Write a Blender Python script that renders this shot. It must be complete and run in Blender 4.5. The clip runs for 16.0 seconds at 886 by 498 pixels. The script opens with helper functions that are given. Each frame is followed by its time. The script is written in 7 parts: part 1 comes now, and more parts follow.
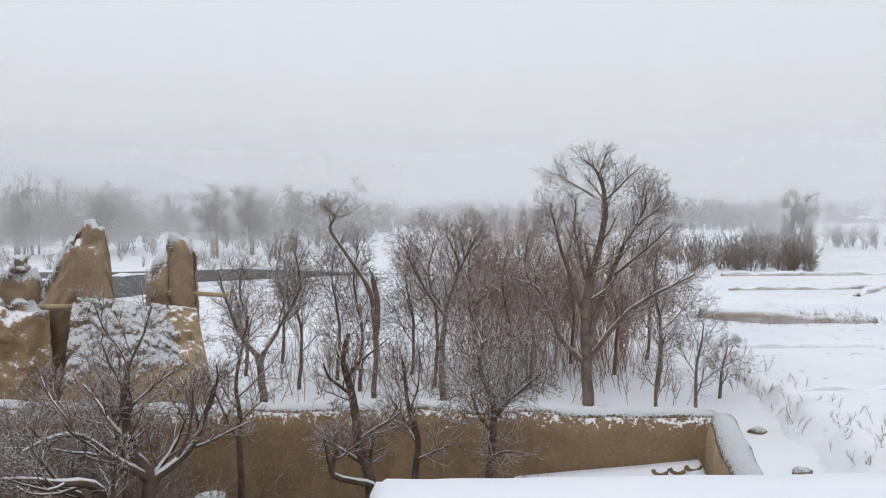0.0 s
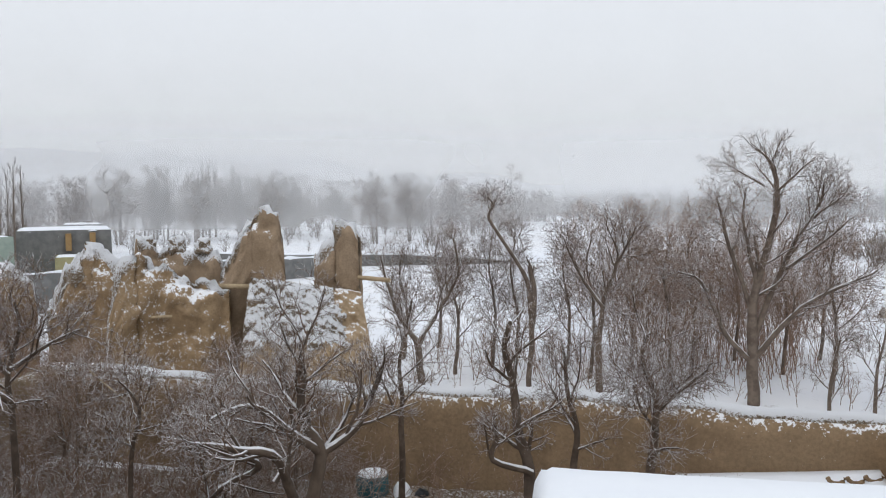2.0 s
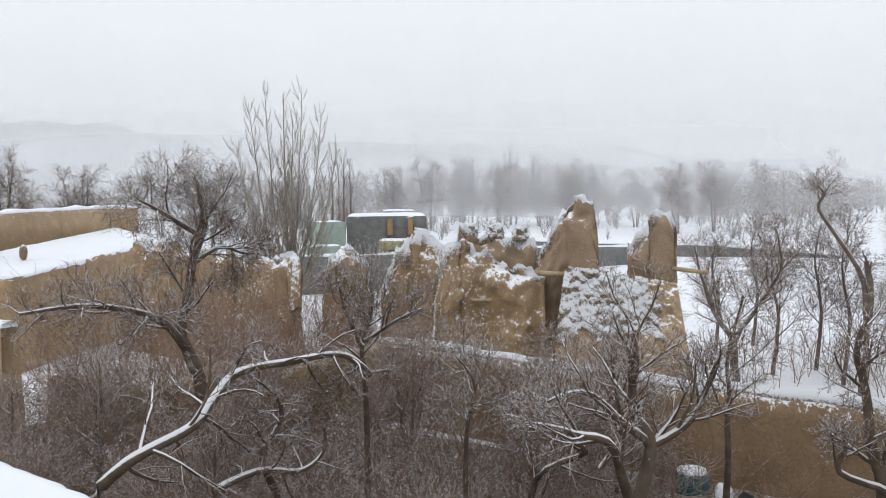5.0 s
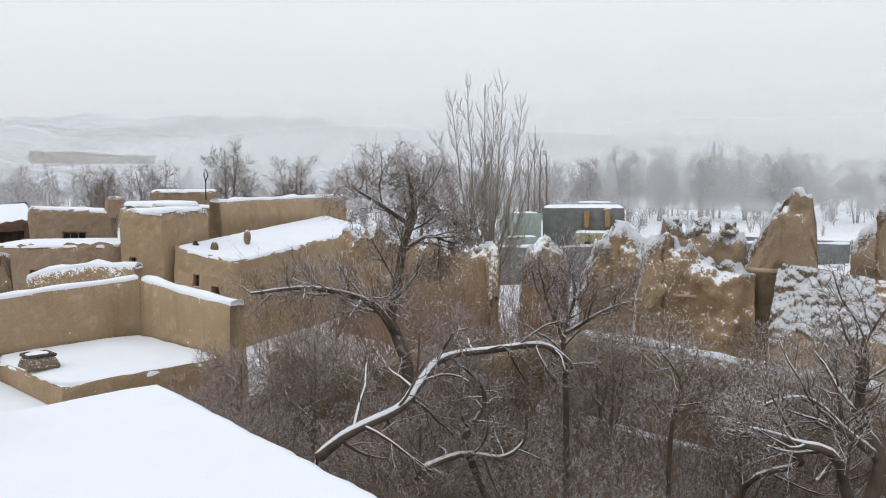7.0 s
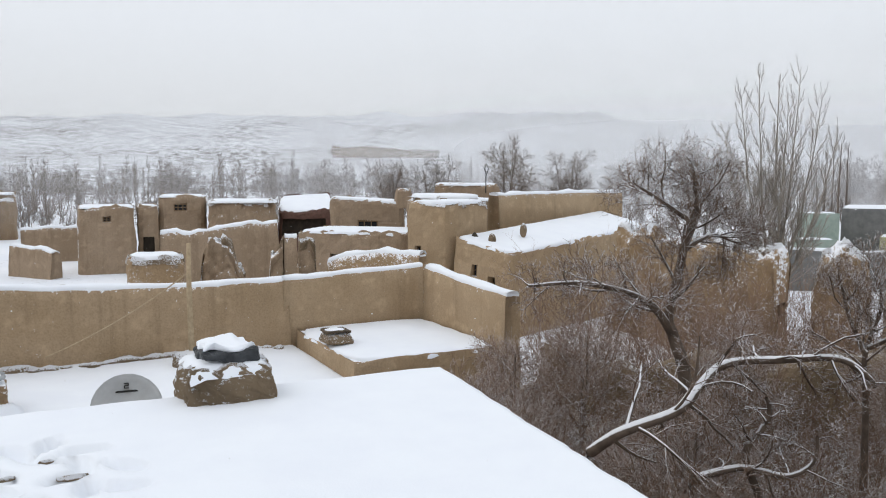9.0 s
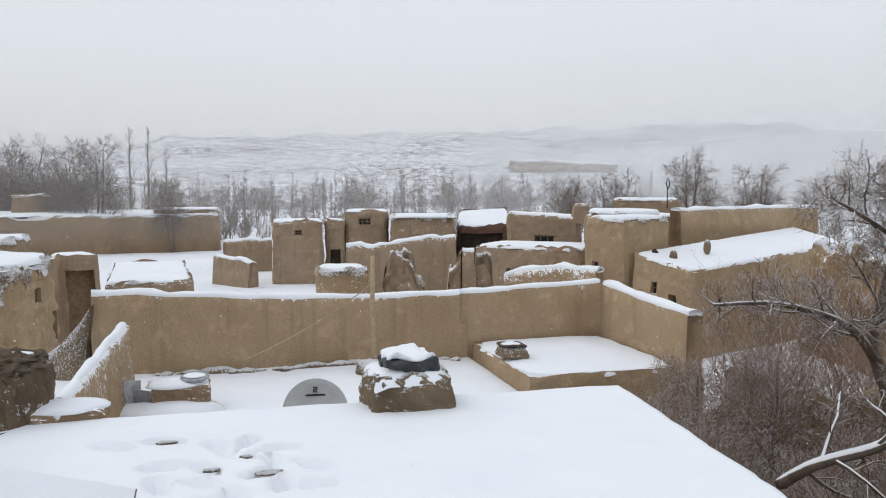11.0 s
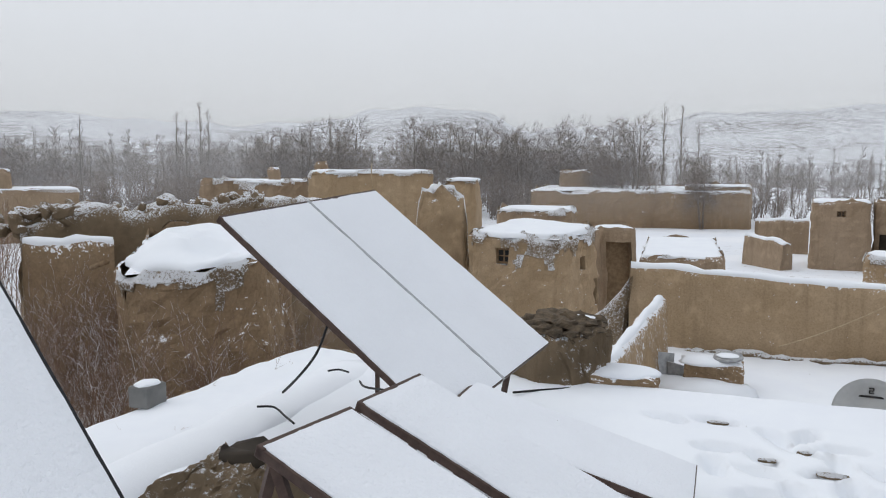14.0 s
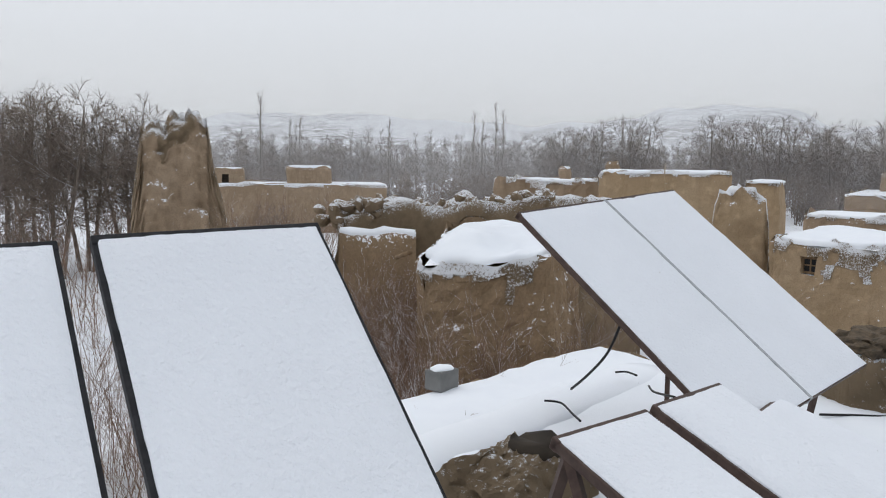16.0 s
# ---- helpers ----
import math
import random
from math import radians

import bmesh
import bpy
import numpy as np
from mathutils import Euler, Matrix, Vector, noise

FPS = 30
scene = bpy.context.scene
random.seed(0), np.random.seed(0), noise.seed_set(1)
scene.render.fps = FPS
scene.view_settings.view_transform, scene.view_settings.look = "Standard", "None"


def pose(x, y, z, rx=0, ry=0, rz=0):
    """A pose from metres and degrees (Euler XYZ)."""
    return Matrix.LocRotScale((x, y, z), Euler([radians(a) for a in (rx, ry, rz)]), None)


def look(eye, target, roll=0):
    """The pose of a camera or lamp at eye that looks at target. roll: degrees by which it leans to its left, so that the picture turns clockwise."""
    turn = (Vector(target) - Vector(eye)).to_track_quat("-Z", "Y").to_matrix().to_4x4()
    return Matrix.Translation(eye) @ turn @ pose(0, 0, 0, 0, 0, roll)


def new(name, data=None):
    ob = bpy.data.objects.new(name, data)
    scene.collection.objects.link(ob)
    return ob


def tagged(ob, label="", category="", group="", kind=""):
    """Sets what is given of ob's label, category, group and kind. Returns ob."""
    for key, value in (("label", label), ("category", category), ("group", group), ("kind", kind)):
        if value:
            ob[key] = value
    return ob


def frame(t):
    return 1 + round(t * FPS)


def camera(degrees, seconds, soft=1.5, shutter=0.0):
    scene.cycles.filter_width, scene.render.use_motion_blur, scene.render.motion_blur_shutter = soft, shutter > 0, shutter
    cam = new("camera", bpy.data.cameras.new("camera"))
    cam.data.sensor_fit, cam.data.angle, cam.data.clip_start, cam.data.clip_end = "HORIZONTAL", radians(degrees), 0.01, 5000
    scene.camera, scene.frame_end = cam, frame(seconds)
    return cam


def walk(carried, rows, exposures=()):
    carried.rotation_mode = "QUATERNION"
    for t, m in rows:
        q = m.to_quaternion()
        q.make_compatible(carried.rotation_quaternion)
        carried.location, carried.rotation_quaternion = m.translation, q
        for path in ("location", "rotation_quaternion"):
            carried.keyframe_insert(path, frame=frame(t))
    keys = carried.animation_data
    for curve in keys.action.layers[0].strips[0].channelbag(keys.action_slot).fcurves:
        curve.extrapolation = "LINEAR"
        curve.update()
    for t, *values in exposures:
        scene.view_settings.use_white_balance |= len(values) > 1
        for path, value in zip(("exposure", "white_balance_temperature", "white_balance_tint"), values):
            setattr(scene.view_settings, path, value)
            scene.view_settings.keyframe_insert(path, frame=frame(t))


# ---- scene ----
cam = camera(56.3, 16.0, soft=1.1)
PATH = [
    (0.0, (0.000, 0.000, 1.800), (-0.007, 9.985, 1.259), -0.70),
    (0.5, (-0.017, -0.009, 1.797), (-0.390, 9.968, 1.226), -0.61),
    (1.0, (-0.037, -0.012, 1.794), (-0.846, 9.938, 1.212), -0.35),
    (1.5, (-0.058, -0.030, 1.799), (-1.300, 9.873, 1.173), -0.18),
    (2.0, (-0.101, -0.044, 1.807), (-1.946, 9.762, 1.141), -0.26),
    (2.5, (-0.131, -0.070, 1.810), (-2.520, 9.614, 1.105), -0.12),
    (3.0, (-0.181, -0.084, 1.808), (-3.154, 9.435, 1.067), 0.51),
    (3.5, (-0.281, -0.130, 1.826), (-3.942, 9.146, 1.089), 0.61),
    (4.0, (-0.351, -0.176, 1.831), (-4.588, 8.849, 1.062), 0.55),
    (6.5, (-0.552, -0.343, 1.836), (-6.933, 7.313, 1.028), -1.02),
    (7.0, (-0.556, -0.358, 1.833), (-7.498, 6.787, 0.955), -0.26),
    (7.5, (-0.561, -0.377, 1.836), (-8.158, 6.058, 0.900), 0.28),
    (8.0, (-0.564, -0.393, 1.835), (-8.668, 5.383, 0.854), 0.37),
    (8.5, (-0.577, -0.409, 1.836), (-9.118, 4.699, 0.862), 0.38),
    (9.0, (-0.588, -0.414, 1.837), (-9.452, 4.118, 0.898), 0.22),
    (11.5, (-0.548, -0.462, 1.840), (-10.324, 1.476, 1.018), 0.32),
    (12.0, (-0.538, -0.481, 1.831), (-10.432, 0.639, 0.899), 0.64),
    (12.5, (-0.561, -0.558, 1.839), (-10.516, -0.504, 0.896), 0.10),
    (13.0, (-0.600, -0.653, 1.841), (-10.512, -1.609, 0.934), -0.12),
    (13.5, (-0.640, -0.694, 1.843), (-10.318, -3.009, 0.851), 0.25),
    (14.0, (-0.640, -0.708, 1.843), (-9.964, -4.171, 0.804), 0.04),
    (14.5, (-0.643, -0.725, 1.838), (-9.638, -4.970, 0.802), 0.10),
    (15.0, (-0.633, -0.735, 1.836), (-9.246, -5.710, 0.801), 0.47),
    (15.5, (-0.627, -0.751, 1.830), (-8.776, -6.452, 0.777), 0.67),
    (16.0, (-0.614, -0.751, 1.833), (-8.220, -7.157, 0.776), 0.49),
]
walk(cam, [(t, look(eye, target, roll)) for t, eye, target, roll in PATH],
     [(0.0, -0.05), (2.0, 0.02), (4.0, 0.17), (7.0, 0.10), (9.0, 0.05), (12.0, -0.06), (12.5, -0.06), (13.0, -0.15), (13.5, -0.12), (14.5, -0.10), (16.0, -0.08)])

# ---- world and light: a bright overcast snow sky ----
world = bpy.data.worlds.new("snow_sky")
scene.world = world
world.use_nodes = True
wn, wl = world.node_tree.nodes, world.node_tree.links
sky = wn.new("ShaderNodeTexSky")
sky.sky_type, sky.sun_disc = "NISHITA", False
sky.sun_elevation, sky.sun_rotation = radians(48), radians(150)
sky.air_density, sky.dust_density = 1.0, 6.0
sky_level = wn.new("ShaderNodeMixRGB")
sky_level.blend_type, sky_level.inputs[0].default_value = "MULTIPLY", 1.0
sky_level.inputs[2].default_value = (0.1, 0.1, 0.1, 1)
wl.new(sky.outputs[0], sky_level.inputs[1])
coord = wn.new("ShaderNodeTexCoord")
split = wn.new("ShaderNodeSeparateXYZ")
wl.new(coord.outputs["Generated"], split.inputs[0])
deck = wn.new("ShaderNodeValToRGB")
for where, col in ((0.0, (0.68, 0.70, 0.73)), (0.06, (0.73, 0.755, 0.79)), (0.16, (0.81, 0.845, 0.895)), (0.35, (0.845, 0.885, 0.945)), (1.0, (0.86, 0.90, 0.96))):
    e = deck.color_ramp.elements.new(where) if where not in (0.0, 1.0) else deck.color_ramp.elements[0 if where == 0.0 else -1]
    e.color = (*col, 1)
wl.new(split.outputs[2], deck.inputs[0])
cloud = wn.new("ShaderNodeMixRGB")
cloud.inputs[0].default_value = 0.93
wl.new(sky_level.outputs[0], cloud.inputs[1])
wl.new(deck.outputs[0], cloud.inputs[2])
wl.new(cloud.outputs[0], wn["Background"].inputs[0])
wn["Background"].inputs[1].default_value = 1.0
sun = new("sun", bpy.data.lights.new("sun", "SUN"))
sun.data.energy, sun.data.angle, sun.data.color = 0.5, radians(40), (1.0, 0.97, 0.93)
sun.matrix_world = look((0, 0, 60), (30, 52, 0))

# ---- materials ----
SNOW = (0.87, 0.885, 0.915, 1)


class Mat:
    """A node material with short calls for its nodes."""

    def __init__(self, name, rough=0.9):
        self.m = bpy.data.materials.new(name)
        self.m.use_nodes = True
        self.n, self.l = self.m.node_tree.nodes, self.m.node_tree.links
        self.b = self.n["Principled BSDF"]
        self.b.inputs["Roughness"].default_value = rough
        self.b.inputs["Specular IOR Level"].default_value = 0.25
        self.pos = self.n.new("ShaderNodeNewGeometry").outputs["Position"]
        self.geo = self.n.new("ShaderNodeNewGeometry")

    def noise(self, scale, detail=4, rough=0.6, warp=None):
        t = self.n.new("ShaderNodeTexNoise")
        t.inputs["Scale"].default_value, t.inputs["Detail"].default_value, t.inputs["Roughness"].default_value = scale, detail, rough
        self.l.new(warp or self.pos, t.inputs["Vector"])
        return t.outputs["Fac"]

    def ramp(self, value, lo, hi, a=0.0, b=1.0):
        r = self.n.new("ShaderNodeMapRange")
        r.interpolation_type = "SMOOTHSTEP"
        for k, v in zip((1, 2, 3, 4), (lo, hi, a, b)):
            r.inputs[k].default_value = v
        self.l.new(value, r.inputs[0])
        return r.outputs[0]

    def math(self, op, a, b):
        r = self.n.new("ShaderNodeMath")
        r.operation = op
        r.use_clamp = op != "MULTIPLY_ADD"
        for k, v in enumerate((a, b)):
            if isinstance(v, (int, float)):
                r.inputs[k].default_value = v
            else:
                self.l.new(v, r.inputs[k])
        return r.outputs[0]

    def n_add(self, a, b, kb, c, kc):
        total = a
        for v, f in ((b, kb), (c, kc)):
            r = self.n.new("ShaderNodeMath")
            r.operation = "MULTIPLY_ADD"
            self.l.new(v, r.inputs[0])
            r.inputs[1].default_value = f
            self.l.new(total, r.inputs[2])
            total = r.outputs[0]
        return total

    def mix(self, fac, a, b, blend="MIX"):
        r = self.n.new("ShaderNodeMixRGB")
        r.blend_type = blend
        for k, v in enumerate((fac, a, b)):
            if isinstance(v, (int, float)):
                r.inputs[k].default_value = v
            elif isinstance(v, tuple):
                r.inputs[k].default_value = v if len(v) == 4 else (*v, 1)
            else:
                self.l.new(v, r.inputs[k])
        return r.outputs[0]

    def up(self):
        s = self.n.new("ShaderNodeSeparateXYZ")
        self.l.new(self.geo.outputs["Normal"], s.inputs[0])
        return s.outputs[2]

    def bump(self, height, strength, dist):
        r = self.n.new("ShaderNodeBump")
        r.inputs["Strength"].default_value, r.inputs["Distance"].default_value = strength, dist
        self.l.new(height, r.inputs["Height"])
        self.l.new(r.outputs[0], self.b.inputs["Normal"])

    def colour(self, c):
        if isinstance(c, tuple):
            self.b.inputs["Base Color"].default_value = c if len(c) == 4 else (*c, 1)
        else:
            self.l.new(c, self.b.inputs["Base Color"])
        return self.m


def snow_material(name="snow", grain=60.0, depth=0.02, tone=(0.83, 0.86, 0.91), strong=0.35):
    k = Mat(name, 0.75)
    k.bump(k.mix(0.35, k.noise(2.2, 3), k.noise(grain, 3)), strong, depth)
    return k.colour(k.mix(k.ramp(k.noise(1.3, 5), 0.35, 0.7), tuple(min(v * 1.035, 0.93) for v in tone), tone))


def mud_material(name, a, b, specks=0.62, top=0.45, grain=26.0, patches=0.74):
    """Straw and mud plaster with snow caught on whatever faces up and in its pits."""
    k = Mat(name, 0.95)
    fine, mid, big = k.noise(grain, 6, 0.7), k.noise(3.0, 4), k.noise(0.7, 4)
    base = k.mix(k.ramp(big, 0.3, 0.7), a, b)
    base = k.mix(k.math("MULTIPLY", k.ramp(fine, 0.35, 0.7), 0.5), base, tuple(v * 0.6 for v in a))
    base = k.mix(k.math("MULTIPLY", k.ramp(mid, 0.5, 0.75), 0.45), base, tuple(v * 1.35 for v in b))
    tall = k.n.new("ShaderNodeMapping")
    tall.inputs["Scale"].default_value = (3.0, 3.0, 0.25)
    k.l.new(k.pos, tall.inputs["Vector"])
    base = k.mix(k.math("MULTIPLY", k.ramp(k.noise(1.0, 5, 0.65, tall.outputs[0]), 0.5, 0.72), 0.4), base, tuple(v * 0.55 for v in a))
    ledge = k.ramp(k.n_add(k.up(), k.noise(9.0, 4), 1.5, k.noise(27.0, 3), 1.1), top + 1.22, top + 1.40)
    stuck = k.math("MULTIPLY", k.ramp(k.noise(14.0, 5, 0.8), specks, specks + 0.04), k.ramp(k.noise(0.9, 3), 0.42, 0.58))
    smear = k.math("MULTIPLY", k.ramp(k.noise(3.4, 6, 0.75), patches, patches + 0.03), 0.75)
    white = k.math("MAXIMUM", ledge, k.math("MAXIMUM", stuck, smear))
    k.bump(k.mix(0.5, fine, mid), 0.6, 0.03)
    return k.colour(k.mix(white, base, SNOW))


def rough_snow_material(name, cover=0.42):
    """Rubble and crumbled mud half covered in snow."""
    k = Mat(name, 0.95)
    n = k.noise(26.0, 6, 0.8)
    base = k.mix(k.ramp(k.noise(2.0, 4), 0.3, 0.7), (0.19, 0.14, 0.09), (0.29, 0.215, 0.138))
    white = k.ramp(k.math("ADD", k.math("MULTIPLY", k.up(), 0.30), n), cover + 0.15, cover + 0.26)
    k.bump(n, 0.9, 0.06)
    return k.colour(k.mix(white, base, SNOW))


def bark_material(name, a, b, top=0.62, amount=0.8):
    k = Mat(name, 0.95)
    base = k.mix(k.ramp(k.noise(5.0, 4), 0.35, 0.65), a, b)
    white = k.math("MULTIPLY", k.ramp(k.math("ADD", k.up(), k.math("MULTIPLY", k.noise(6.0, 3), 0.5)), top + 0.15, top + 0.35), amount)
    k.bump(k.noise(40.0, 4), 0.5, 0.01)
    return k.colour(k.mix(white, base, SNOW))


def plain_material(name, a, b, scale=6.0, rough=0.6, metal=0.0):
    k = Mat(name, rough)
    k.b.inputs["Metallic"].default_value = metal
    n = k.noise(scale, 5)
    k.bump(k.noise(scale * 9, 3), 0.2, 0.004)
    return k.colour(k.mix(k.ramp(n, 0.3, 0.7), a, b))


def ground_material():
    """Snow over fields: stubble and earth come through in thin patches."""
    k = Mat("snow_field", 0.85)
    thin = k.math("MULTIPLY", k.ramp(k.noise(1.9, 6, 0.75), 0.58, 0.68), k.ramp(k.noise(0.09, 4), 0.42, 0.58))
    k.bump(k.mix(0.4, k.noise(0.8, 4), k.noise(12.0, 4)), 0.5, 0.08)
    earth = k.mix(k.noise(3.0), (0.16, 0.125, 0.085), (0.27, 0.22, 0.16))
    return k.colour(k.mix(k.math("MULTIPLY", thin, 0.7), k.mix(k.ramp(k.noise(0.16, 5), 0.35, 0.65), (0.80, 0.83, 0.88), SNOW), earth))


def hill_material():
    k = Mat("snowy_hillside", 0.95)
    dots = k.ramp(k.noise(0.3, 8, 0.85), 0.47, 0.54)
    zone = k.ramp(k.noise(0.012, 4), 0.40, 0.6, 0.4, 1.0)
    return k.colour(k.mix(k.math("MULTIPLY", dots, zone), (0.72, 0.74, 0.775), (0.13, 0.115, 0.095)))


M_SNOW = snow_material()
M_MUD = mud_material("mud_plaster", (0.375, 0.27, 0.165), (0.44, 0.328, 0.212), 0.70, 0.80)
M_MUD_PATCH = mud_material("mud_wall_with_caught_snow", (0.355, 0.255, 0.155), (0.42, 0.31, 0.20), 0.66, 0.74, 26.0, 0.675)
M_MUD_GREY = mud_material("weathered_mud_plaster", (0.30, 0.22, 0.147), (0.37, 0.278, 0.194), 0.69, 0.72)
M_MUD_SNOWY = mud_material("snow_flecked_mud", (0.315, 0.218, 0.127), (0.385, 0.277, 0.17), 0.565, 0.55, 18.0, 0.64)
M_MUD_DARK = mud_material("dark_mud_wall", (0.24, 0.165, 0.10), (0.295, 0.21, 0.13), 0.66, 0.6, 20.0, 0.73)
M_RUBBLE = rough_snow_material("snowy_rubble")
M_CRUST = rough_snow_material("crusted_snow", 0.36)
M_RUBBLE_SLOPE = rough_snow_material("snowy_slope", 0.37)
M_RUBBLE_BARE = rough_snow_material("rubble", 0.50)
M_SOIL = rough_snow_material("bare_earth", 0.64)
M_GROUND, M_HILL = ground_material(), hill_material()
M_BARK = bark_material("dark_bark", (0.115, 0.088, 0.07), (0.185, 0.145, 0.115), 0.5, 0.8)
M_LIMB = bark_material("snowy_limb_bark", (0.085, 0.064, 0.05), (0.145, 0.11, 0.085), 0.5, 0.85)
M_TWIG = bark_material("brown_twigs", (0.125, 0.08, 0.056), (0.20, 0.135, 0.096), 0.54, 0.62)
M_STEM = bark_material("brushwood_stems", (0.16, 0.103, 0.074), (0.26, 0.175, 0.128), 0.50, 0.62)
M_TWIG_RED = bark_material("reddish_twigs", (0.21, 0.14, 0.102), (0.30, 0.205, 0.15), 0.66, 0.42)
M_PALE_BARK = bark_material("pale_poplar_bark", (0.27, 0.24, 0.20), (0.38, 0.34, 0.29), 0.6, 0.5)
M_WOOD = plain_material("old_wood", (0.16, 0.105, 0.06), (0.25, 0.17, 0.10), 9.0, 0.85)
M_PALE_WOOD = plain_material("pale_pole_wood", (0.34, 0.26, 0.16), (0.45, 0.35, 0.23), 12.0, 0.8)
# Near-black stand-in for shade inside holes; also colours one roof vent.
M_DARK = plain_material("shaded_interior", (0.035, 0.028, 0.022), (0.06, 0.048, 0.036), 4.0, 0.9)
M_PANE = plain_material("dark_window_glass", (0.02, 0.022, 0.025), (0.03, 0.032, 0.035), 2.0, 0.15)
M_STEEL = plain_material("brown_steel_frame", (0.065, 0.042, 0.036), (0.10, 0.068, 0.055), 20.0, 0.55, 0.3)
M_ALU = plain_material("aluminium_frame", (0.33, 0.35, 0.36), (0.45, 0.47, 0.48), 30.0, 0.45, 0.8)
M_CABLE = plain_material("black_cable", (0.012, 0.012, 0.013), (0.02, 0.02, 0.02), 30.0, 0.5)
M_PANEL = plain_material("solar_glass", (0.012, 0.016, 0.035), (0.02, 0.025, 0.05), 8.0, 0.2)
M_DISH = plain_material("grey_dish_paint", (0.46, 0.48, 0.49), (0.54, 0.56, 0.57), 5.0, 0.5)
M_INK = plain_material("black_print", (0.02, 0.02, 0.02), (0.03, 0.03, 0.03), 5.0, 0.6)
M_PLASTIC = plain_material("black_plastic_sheet", (0.02, 0.022, 0.024), (0.06, 0.065, 0.07), 7.0, 0.35)
M_CONCRETE = plain_material("grey_block_wall", (0.15, 0.152, 0.148), (0.21, 0.21, 0.203), 3.0, 0.9)
M_MINT = plain_material("mint_green_plaster", (0.30, 0.37, 0.325), (0.38, 0.45, 0.395), 3.0, 0.8)
M_OCHRE = plain_material("ochre_paint", (0.30, 0.19, 0.085), (0.36, 0.235, 0.11), 4.0, 0.8)
M_YELLOW = plain_material("pale_yellow_paint", (0.36, 0.33, 0.18), (0.43, 0.40, 0.23), 4.0, 0.8)
M_TIN = plain_material("grey_tin", (0.30, 0.31, 0.32), (0.45, 0.46, 0.47), 10.0, 0.5, 0.5)
M_RED = plain_material("dull_red_paint", (0.12, 0.068, 0.052), (0.165, 0.09, 0.07), 6.0, 0.7)
M_TEAL = plain_material("teal_barrel_paint", (0.03, 0.09, 0.11), (0.05, 0.13, 0.14), 6.0, 0.5)
M_BRUSH = plain_material("dark_brushwood", (0.05, 0.04, 0.03), (0.14, 0.105, 0.07), 14.0, 0.95)

# ---- building helpers ----
GROUND = -3.2


def smooth(v, lo, hi):
    f = min(1.0, max(0.0, (v - lo) / (hi - lo)))
    return f * f * (3 - 2 * f)


def mesh_of(name, verts, faces, material, smooth=False):
    me = bpy.data.meshes.new(name)
    me.from_pydata([tuple(v) for v in verts], [], faces)
    me.update()
    if smooth:
        me.polygons.foreach_set("use_smooth", [True] * len(me.polygons))
    me.materials.append(material)
    return me


def ob_of(name, verts, faces, material, parent=None, label="", smooth=False):
    ob = new(name, mesh_of(name, verts, faces, material, smooth))
    if parent:
        ob.parent = parent
        ob.matrix_parent_inverse = parent.matrix_world.inverted()
    if label:
        ob["label"] = label
    return ob


def part(name, bm, material, parent=None, label="", smooth=False):
    """Links a bmesh as one mesh object."""
    me = bpy.data.meshes.new(name)
    bm.to_mesh(me)
    bm.free()
    if smooth:
        me.polygons.foreach_set("use_smooth", [True] * len(me.polygons))
    me.materials.append(material)
    ob = new(name, me)
    if parent:
        ob.parent = parent
        ob.matrix_parent_inverse = parent.matrix_world.inverted()
    if label:
        ob["label"] = label
    return ob


def root(name, x, y, z):
    ob = new(name)
    ob.empty_display_size = 0.2
    ob.location = (x, y, z)
    ob.matrix_world = pose(x, y, z)
    return ob


def box_bm(lo, hi, bevel=0.0, m=None):
    bm = bmesh.new()
    bmesh.ops.create_cube(bm, size=1)
    c, s = [(a + b) / 2 for a, b in zip(lo, hi)], [b - a for a, b in zip(lo, hi)]
    for v in bm.verts:
        v.co = Vector(c[k] + v.co[k] * s[k] for k in range(3))
    if bevel:
        bmesh.ops.bevel(bm, geom=bm.edges[:], offset=bevel, segments=2, affect="EDGES", profile=0.5)
    if m is not None:
        bmesh.ops.transform(bm, matrix=m, verts=bm.verts)
    return bm


def wobble(p, amp, freq=0.9, seed=0.0):
    """The place p pushed about by smooth noise; the same place always goes the same way."""
    q = Vector((p[0] * freq + seed, p[1] * freq - seed, p[2] * freq))
    return Vector(p) + amp * noise.noise_vector(q) + 0.35 * amp * noise.noise_vector(q * 4.1) + 0.2 * amp * noise.noise_vector(q * 10.7)


def tube(verts, faces, points, radii, sides=5, cap=True):
    """Adds a tapered tube through the points."""
    base = len(verts)
    n = len(points)
    for i, (p, r) in enumerate(zip(points, radii)):
        d = (points[min(i + 1, n - 1)] - points[max(i - 1, 0)])
        d = d.normalized() if d.length > 1e-9 else Vector((0, 0, 1))
        a = d.cross(Vector((0.31, 0.17, 0.93)) if abs(d.z) < 0.85 else Vector((1, 0.2, 0))).normalized()
        b = d.cross(a)
        for k in range(sides):
            w = 2 * math.pi * k / sides
            verts.append(p + a * (r * math.cos(w)) + b * (r * math.sin(w)))
    for i in range(n - 1):
        for k in range(sides):
            k2 = (k + 1) % sides
            faces.append((base + i * sides + k, base + i * sides + k2, base + (i + 1) * sides + k2, base + (i + 1) * sides + k))
    if cap:
        faces.append(tuple(base + (n - 1) * sides + k for k in range(sides)))
        faces.append(tuple(base + k for k in reversed(range(sides))))


def rod(name, points, r, material, parent=None, label="", sides=6):
    v, f = [], []
    pts = [Vector(p) for p in points]
    tube(v, f, pts, [r] * len(pts) if isinstance(r, (int, float)) else r, sides)
    return ob_of(name, v, f, material, parent, label, True)


